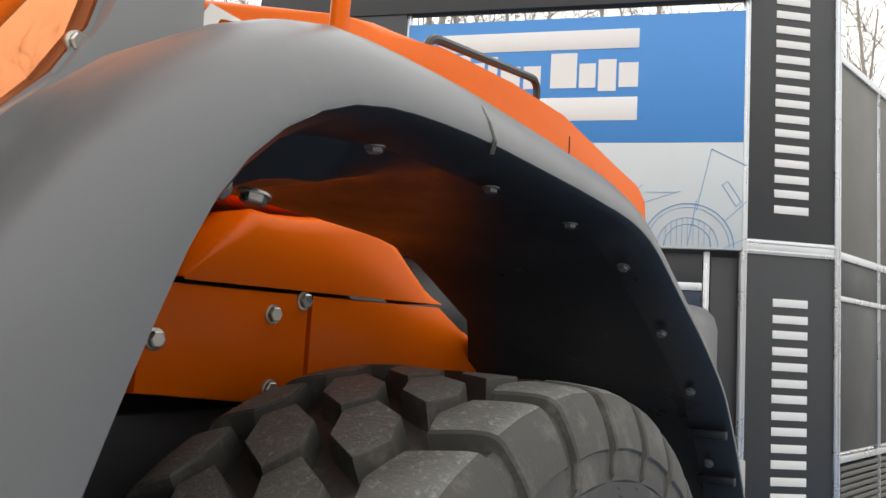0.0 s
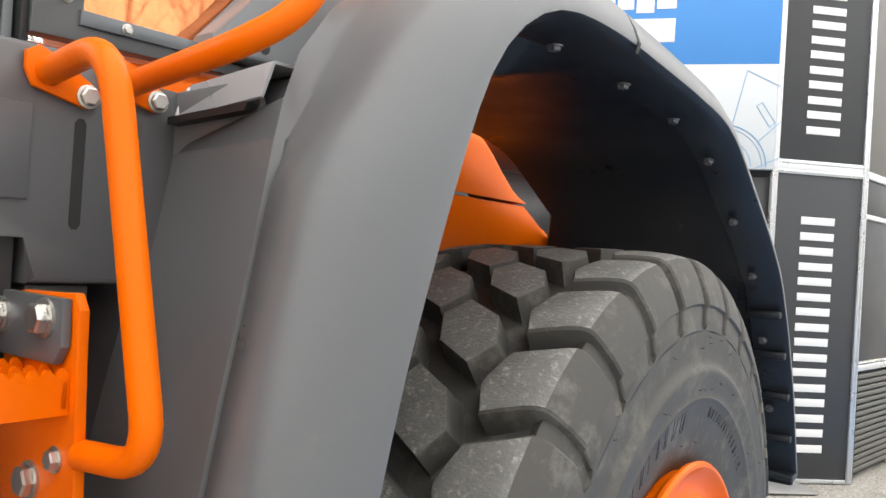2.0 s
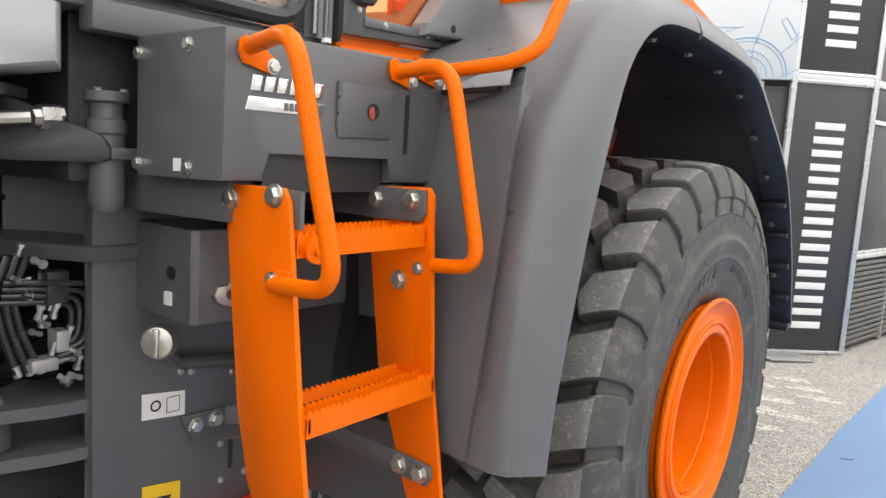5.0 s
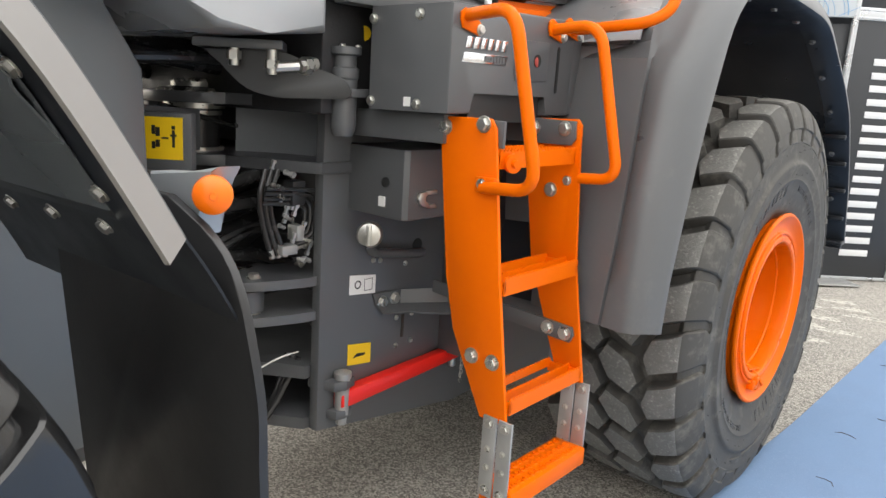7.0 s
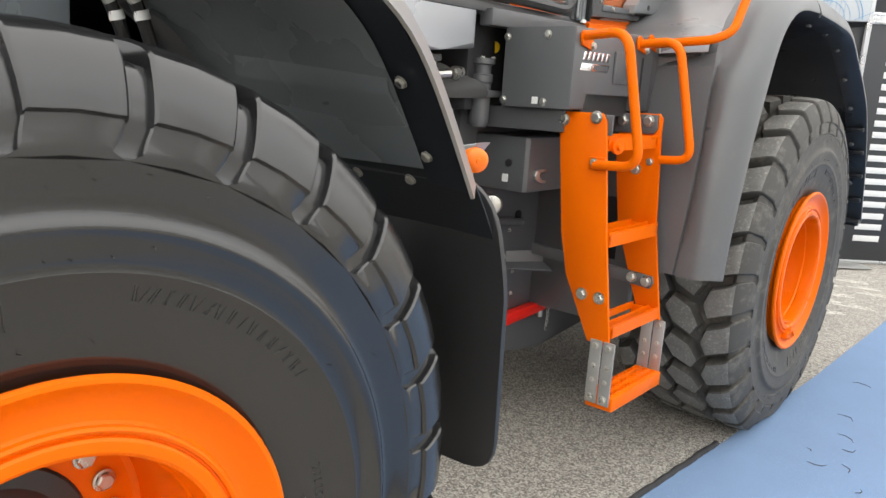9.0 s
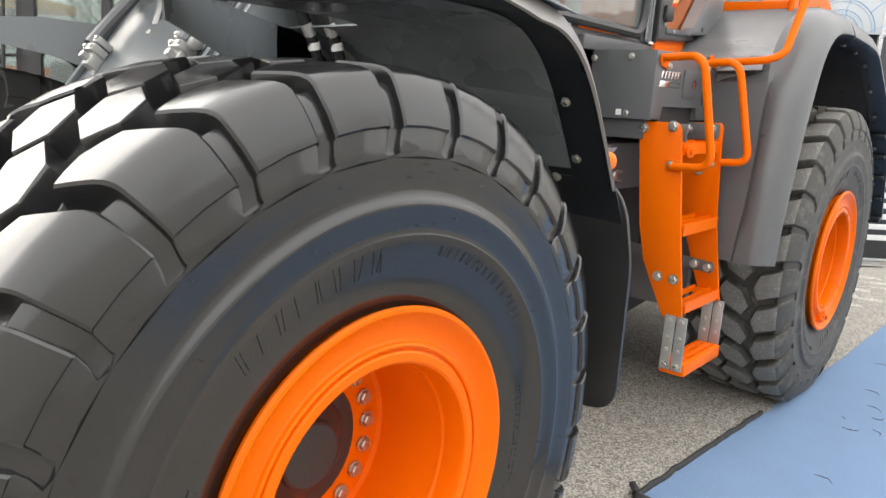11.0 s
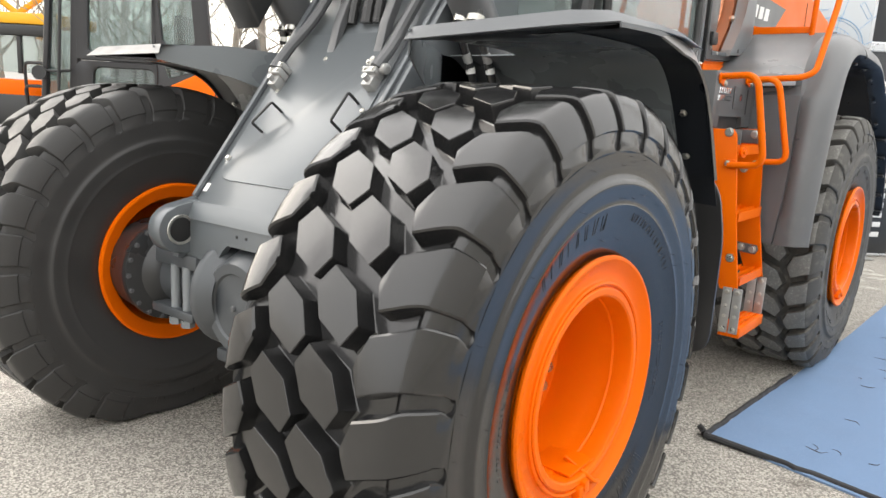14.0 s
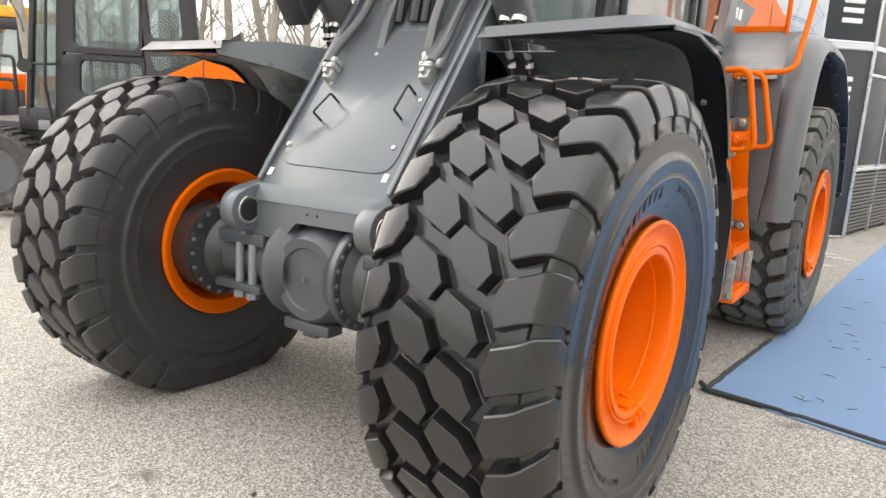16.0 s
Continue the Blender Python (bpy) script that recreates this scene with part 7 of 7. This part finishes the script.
# ---- background machines ----
def mobile_excavator():
    """Dark cab with big panes, orange engine cover, black chassis on small tyres; x along its side, y away."""
    o = thing("excavator", -7.0, 1.4, -0.12, "black and orange wheeled excavator parked behind the loader", "excavator")
    M = pose(-7.7, 0.65, 0, 0, 0, 39.5)
    def P(name, a, b, mat, bev=0.02, label=""):
        bm = bmesh.new()
        box(bm, a, b, bev, M)
        return part(name, bm, mat, o, label)
    P("chassis", (-1.2, 0.1, 0.5), (3.6, 2.3, 0.95), BLACKP, 0.03, "black chassis")
    P("cab_base", (-0.55, 0.0, 0.85), (1.6, 1.6, 1.12), BLACKP, 0.03)
    P("lamp_box", (-0.3, -0.06, 0.86), (-0.16, 0.0, 0.98), LGREY, 0.02, "pale lamp box")
    def ring(name, hole, outer, r, lean=0.0, label=""):
        """A cab panel with a round-cornered window opening; lean shifts its top along x."""
        bm = bmesh.new()
        x0, x1, z0, z1 = hole
        a0, a1, c0, c1 = outer
        inner, edge = [], []
        for cx, cz, q in ((x1 - r, z1 - r, 0), (x0 + r, z1 - r, 90), (x0 + r, z0 + r, 180), (x1 - r, z0 + r, 270)):
            for k in range(6):
                t = radians(q + 18 * k)
                px, pz = cx + r * math.cos(t), cz + r * math.sin(t)
                inner.append((px, pz))
                f = min(abs(((a1 if math.cos(t) > 0 else a0) - cx) / (math.cos(t) or 1e-9)), abs(((c1 if math.sin(t) > 0 else c0) - cz) / (math.sin(t) or 1e-9)))
                edge.append((cx + f * math.cos(t), cz + f * math.sin(t)))
        n = len(inner)
        at = lambda p, y: bm.verts.new(M @ Vector((p[0] + lean * (p[1] - c0) / (c1 - c0), y, p[1])))
        loops = [[at(p, y) for p in pts] for pts, y in ((edge, 0.09), (edge, 0.012), ([(p[0] * 0.12 + q[0] * 0.88, p[1] * 0.12 + q[1] * 0.88) for p, q in zip(inner, edge)], 0.0), ([(p[0] * 0.85 + q[0] * 0.15, p[1] * 0.85 + q[1] * 0.15) for p, q in zip(inner, edge)], 0.0), (inner, 0.012), (inner, 0.07))]
        for p, q in zip(loops, loops[1:]):
            for k in range(n):
                bm.faces.new((p[k], p[(k + 1) % n], q[(k + 1) % n], q[k]))
        return part(name, bm, CABP, o, label)

    ring("door_frame", (0.12, 0.855, 1.86, 2.90), (-0.02, 0.905, 1.775, 3.0), 0.07, 0.03, "matt charcoal cab door with rounded window")
    ring("door_panel", (0.16, 0.87, 1.30, 1.70), (-0.07, 0.915, 1.0, 1.77), 0.08, 0.02, "matt charcoal lower cab door with rounded window")
    ring("rear_quarter", (1.0, 1.38, 2.0, 2.88), (0.925, 1.56, 1.86, 3.0), 0.07, -0.10, "matt charcoal rear cab quarter")
    P("quarter_panel", (0.925, 0.012, 1.0), (1.56, 0.09, 1.855), CABP, 0.012)
    bm = bmesh.new()
    out = rounded([(1.02, 1.70, 0), (1.0, 1.79, 0), (1.50, 1.82, 0), (1.42, 1.73, 0), (1.06, 1.62, 0), (1.02, 1.70, 0)], 0.03, 4)[1:-1]
    prism(bm, [(p.x, p.y) for p in out], "y", 0.004, 0.012, 0.0, 2, M)
    part("quarter_window", bm, DGLASS, o, "dark quarter window")
    for x0, x1, lean in ((-0.47, -0.40, 0.16), (-0.13, -0.03, 0.10)):
        bm = bmesh.new()
        prism(bm, [(x0, 1.0), (x1, 1.0), (x1 + lean, 3.0), (x0 + lean, 3.0)], "y", 0.0, 0.1, 0.025, 3, M)
        part("cab_pillar", bm, CABP, o, "matt charcoal cab pillar")
    P("cab_roof", (-0.4, 0.0, 2.95), (1.55, 1.6, 3.15), BLACKP, 0.05)
    P("cab_back", (-0.3, 1.55, 1.0), (1.5, 1.62, 2.0), BLACKP, 0.02)
    P("seat", (0.5, 0.6, 1.1), (1.0, 1.1, 1.85), CHAR, 0.08, "dark operator seat")
    P("backrest", (0.9, 0.6, 1.6), (1.05, 1.1, 2.4), CHAR, 0.06)
    P("console", (0.1, 0.3, 1.1), (0.45, 0.6, 1.6), LGREY, 0.04)
    for x0, x1, z0, z1 in ((0.10, 0.89, 1.84, 2.93), (0.95, 1.42, 1.95, 2.93), (0.13, 0.89, 1.27, 1.73), (-0.38, -0.05, 1.05, 2.95)):
        bm = bmesh.new()
        box(bm, (x0, 0.05, z0), (x1, 0.056, z1), 0.0, M)
        g = part("window_pane", bm, DGLASS, o, "reflecting cab window")
        g.visible_shadow = False
    bm = bmesh.new()
    prism(bm, [(0.95, 1.0), (2.6, 1.0), (2.45, 1.28), (2.2, 1.58), (1.95, 1.74), (1.62, 1.79), (1.12, 1.55), (0.95, 1.42)], "y", -0.06, 1.8, 0.03, 3, M)
    ec = part("engine_cover", bm, ORANGE, o, "glossy orange engine cover")
    for k in range(8):
        bm = bmesh.new()
        prism(bm, [(1.75 + 0.07 * k, 1.45 - 0.035 * k), (1.79 + 0.07 * k, 1.45 - 0.035 * k), (1.88 + 0.055 * k, 1.57 - 0.045 * k), (1.84 + 0.055 * k, 1.57 - 0.045 * k)], "y", -0.072, -0.055, 0.004, 2, M)
        part("vent_slat", bm, ORANGE, ec)
    bm = bmesh.new()
    prism(bm, [(1.618, 1.0), (1.63, 1.0), (1.63, 1.78), (1.618, 1.78)], "y", -0.066, -0.05, 0.0, 2, M)
    part("cover_seam", bm, INK, ec)
    P("counterweight", (2.5, 0.2, 0.9), (3.6, 2.2, 1.75), CHAR, 0.12)
    bm = bmesh.new()
    prism(bm, [(1.56, 1.9), (1.66, 1.95), (1.95, 1.98), (2.0, 1.9), (2.0, 1.78), (1.7, 1.74), (1.56, 1.8)], "y", 0.4, 0.8, 0.03, 3, M)
    prism(bm, [(1.7, 1.98), (1.95, 2.16), (1.98, 2.0)], "y", 0.45, 0.7, 0.02, 2, M)
    part("air_intake", bm, BLACKP, o, "black air intake")
    bm = bmesh.new()
    tube(bm, rounded([M @ Vector(p) for p in ((-0.14, -0.05, 1.0), (-0.17, -0.12, 1.4), (-0.1, -0.12, 2.6), (0.0, -0.03, 2.9))], 0.08), 0.02, 8)
    part("grab_rail", bm, BLACKP, o, "black grab rail")
    bm = bmesh.new()
    tube(bm, [M @ Vector((-0.42, -0.05, 1.62)), M @ Vector((-0.05, -0.08, 1.64))], 0.016, 8)
    lathe(bm, [(-0.03, 0.0), (-0.03, 0.08), (0.03, 0.08), (0.03, 0.0)], 16, M @ aim((-0.40, -0.08, 1.60), (0.2, -1, 0)))
    part("round_mirror", bm, BLACKP, o, "black round mirror on a stalk")
    for x in (-0.75, 0.6, 2.6):
        W = M @ Matrix.Translation((x, -0.05, 0.38)) @ Matrix.Rotation(radians(90), 4, "Z")
        bm = bmesh.new()
        lathe(bm, [(-0.16, 0.27), (-0.17, 0.42), (-0.12, 0.47), (0.12, 0.47), (0.17, 0.42), (0.16, 0.27)], 44, W)
        t = part("tyre", bm, RUBR, o, "black lugged tyre")
        bm = bmesh.new()
        prism(bm, [(-0.025, 0.45), (0.025, 0.45), (0.02, 0.50), (-0.02, 0.50)], "x", -0.15, 0.15)
        lug = finish(bm, "tread_block", RUBR)
        for k in range(30):
            put("tread_block", lug, t, W @ Matrix.Rotation(2 * math.pi * k / 30, 4, "X"))
        bm = bmesh.new()
        lathe(bm, [(-0.12, 0.0), (-0.12, 0.25), (-0.165, 0.28), (0.165, 0.28), (0.12, 0.25), (0.06, 0.0)], 32, W)
        part("rim", bm, CHAR, t)
    return o


mobile_excavator()


def yellow_machine():
    """Yellow machine with a latticed boom, partly hidden behind the excavator's cab."""
    o = thing("crane", -13.2, 2.2, -0.13, "yellow mobile crane with lattice boom parked further back", "crane")
    M = pose(-13.2, 2.2, -0.13, 0, 0, 36)
    for nm, a, b, mt in (("body", (-1.5, 0, 0.7), (2.2, 2, 1.35), BLACKP), ("cab_body", (-0.6, 0.0, 1.3), (0.7, 1.3, 1.6), ORANGE), ("cab_roof", (-0.65, -0.05, 2.55), (0.75, 1.3, 2.75), YELP), ("lamp_bar", (-0.6, -0.08, 2.35), (0.7, -0.02, 2.55), BLACKP), ("step_box", (0.72, -0.15, 0.6), (1.05, 0.2, 1.45), ORANGE)):
        bm = bmesh.new()
        box(bm, a, b, 0.04, M)
        part(nm, bm, mt, o)
    for x in (-0.58, 0.0, 0.62):
        bm = bmesh.new()
        box(bm, (x - 0.04, -0.02, 1.7), (x + 0.04, 0.06, 2.6), 0.01, M)
        part("pillar", bm, BLACKP, o)
    bm = bmesh.new()
    box(bm, (-0.55, 0.02, 1.72), (0.6, 0.03, 2.55), 0.0, M)
    part("windscreen", bm, GLASS, o)
    for k in range(4):
        for s in (0, 1):
            bm = bmesh.new()
            z0 = 2.7 + 0.12 * s
            tube(bm, [M @ Vector((-2.5 + 0.9 * k, 1.2, 2.6 + 0.55 * (k + s))), M @ Vector((-1.6 + 0.9 * k, 1.2, 2.6 + 0.55 * (k + 1 - s) + 0.55 * 0))], 0.05, 6)
            part("lattice_bar", bm, YELP, o, "yellow lattice boom bar")
    for s in (0.0, 0.55):
        bm = bmesh.new()
        tube(bm, [M @ Vector((-2.5, 1.2, 2.6 + s)), M @ Vector((1.6, 1.2, 5.1 + s))], 0.07, 8)
        part("boom_chord", bm, YELP, o, "yellow boom chord")
    for p, q in (((-1.09, 1.2, 3.05), (-0.61, 1.2, 2.71)), ((-0.95, 1.2, 2.69), (-0.3, 1.2, 3.12)), ((-0.24, 1.2, 2.84), (-0.36, 1.2, 2.36))):
        bm = bmesh.new()
        tube(bm, [M @ Vector(p), M @ Vector(q)], 0.06, 8)
        part("lattice_bar", bm, YELP, o, "yellow lattice boom bar")
    for x in (-0.9, 1.2):
        bm = bmesh.new()
        lathe(bm, [(-0.15, 0.0), (-0.15, 0.45), (0.15, 0.45), (0.15, 0.0)], 32, M @ Matrix.Translation((x, -0.05, 0.45)) @ Matrix.Rotation(radians(90), 4, "Z"))
        part("tyre", bm, RUBR, o)
    for z in (0.9, 1.3):
        bm = bmesh.new()
        tube(bm, rounded([M @ Vector(p) for p in ((0.2, -0.1, 0.5), (0.2, -0.2, z + 0.6), (0.6, -0.2, z + 0.6), (0.6, -0.1, 0.5))], 0.1), 0.03, 8)
        part("guard_rail", bm, BLACKP, o)


yellow_machine()
# white tents and sheds at the far side of the yard
for k, (x, y, w, h, a) in enumerate(((-13, 13.5, 9, 3.0, 35), (-22, 6, 8, 3.2, 30), (-2.5, 22, 12, 3.2, 12))):
    bm = bmesh.new()
    prism(bm, [(-w / 2, 0), (w / 2, 0), (w / 2, h * 0.8), (w / 2 - 0.4, h), (-w / 2 + 0.4, h), (-w / 2, h * 0.8)], "y", 0, 3.5, 0.05, 2, pose(x, y, 0, 0, 0, a))
    solo("tent", bm, WHITEP, "plain white exhibition tent at the yard's far side", "tent", "", "white tents")


# ---- bare trees ----
def branch(bm, p, d, ln, r, depth, rnd):
    n = 4 if depth else 6
    pts, rads = [p], [r]
    for k in range(n):
        d = (d + Vector((rnd.uniform(-1, 1), rnd.uniform(-1, 1), rnd.uniform(-0.4, 0.8))) * (0.10 if depth == 0 else 0.22)).normalized()
        p = p + d * (ln / n)
        pts.append(p)
        rads.append(r * (1 - 0.8 * (k + 1) / n))
    tube(bm, pts, rads, 6 if depth == 0 else (4 if depth < 2 else 3), False)
    return pts


def bare_tree(seed, h):
    rnd = random.Random(seed)
    o = thing("tree", 0, 0, 0, "leafless grey-brown tree with slender trunk and fine twigs", "tree", "bare trees")
    tr, br = bmesh.new(), bmesh.new()
    pts = branch(tr, Vector((0, 0, -0.1)), Vector((0, 0, 1)), h, 0.065 + 0.004 * h, 0, rnd)
    for i in range(26):
        t = rnd.uniform(0.16, 0.98)
        k = min(len(pts) - 2, int(t * (len(pts) - 1)))
        p = pts[k].lerp(pts[k + 1], t * (len(pts) - 1) - k)
        a = rnd.uniform(0, 6.28)
        d = Vector((math.cos(a), math.sin(a), rnd.uniform(0.5, 1.5))).normalized()
        l1 = h * (0.32 - 0.2 * t) * rnd.uniform(0.7, 1.3)
        q = branch(br, p, d, l1, 0.024 * (1.2 - t), 1, rnd)
        for j in range(6):
            k2 = rnd.randint(1, len(q) - 1)
            a2 = rnd.uniform(0, 6.28)
            d2 = (d + Vector((math.cos(a2), math.sin(a2), rnd.uniform(-0.2, 0.9)))).normalized()
            q2 = branch(br, q[k2], d2, l1 * rnd.uniform(0.3, 0.6), 0.009, 2, rnd)
            for _ in range(4):
                d3 = (d2 + Vector((rnd.uniform(-1, 1), rnd.uniform(-1, 1), rnd.uniform(-0.5, 0.8)))).normalized()
                branch(br, q2[rnd.randint(1, len(q2) - 1)], d3, l1 * rnd.uniform(0.15, 0.35), 0.005, 2, rnd)
    part("trunk", tr, BARK, o)
    part("crown", br, BARK, o)
    return o


protos = [bare_tree(s, h) for s, h in ((1, 9.0), (2, 11.0), (3, 8.0), (4, 10.0))]
rnd = random.Random(8)
spots = []
for k in range(34):
    t = k / 33
    a = radians(112 + 62 * t)
    r = rnd.uniform(13, 24)
    spots.append((1.0 + r * math.cos(a), -3.0 + r * math.sin(a)))
for k in range(14):
    spots.append((rnd.uniform(-6, 5), rnd.uniform(11.5, 20)))
for k in range(15):
    spots.append((rnd.uniform(11, 16), -21 + 2.6 * k + rnd.uniform(-0.8, 0.8)))
for i, (x, y) in enumerate(spots):
    m = pose(x, y, 0, 0, 0, rnd.uniform(0, 360))
    if i < 4:
        protos[i].matrix_world = m
    else:
        copy_thing(protos[i % 4], m)
# hedge of far woods closing the yard behind the trees
bm = bmesh.new()
rnd = random.Random(5)
for k in range(420):
    a = radians(rnd.uniform(0, 360))
    r = rnd.uniform(38, 60)
    x, y = r * math.cos(a), r * math.sin(a)
    h = rnd.uniform(4, 9)
    tube(bm, [(x, y, 0), (x + rnd.uniform(-0.4, 0.4), y + rnd.uniform(-0.4, 0.4), h)], [0.14, 0.03], 4, False)
    for j in range(7):
        z = h * rnd.uniform(0.25, 0.95)
        b = rnd.uniform(0, 6.28)
        tube(bm, [(x, y, z), (x + 1.2 * math.cos(b), y + 1.2 * math.sin(b), z + rnd.uniform(0.4, 1.6))], [0.05, 0.01], 3, False)
solo("far_woods", bm, BARK, "bare grey-brown woods beyond the yard", "woods", "stuff")
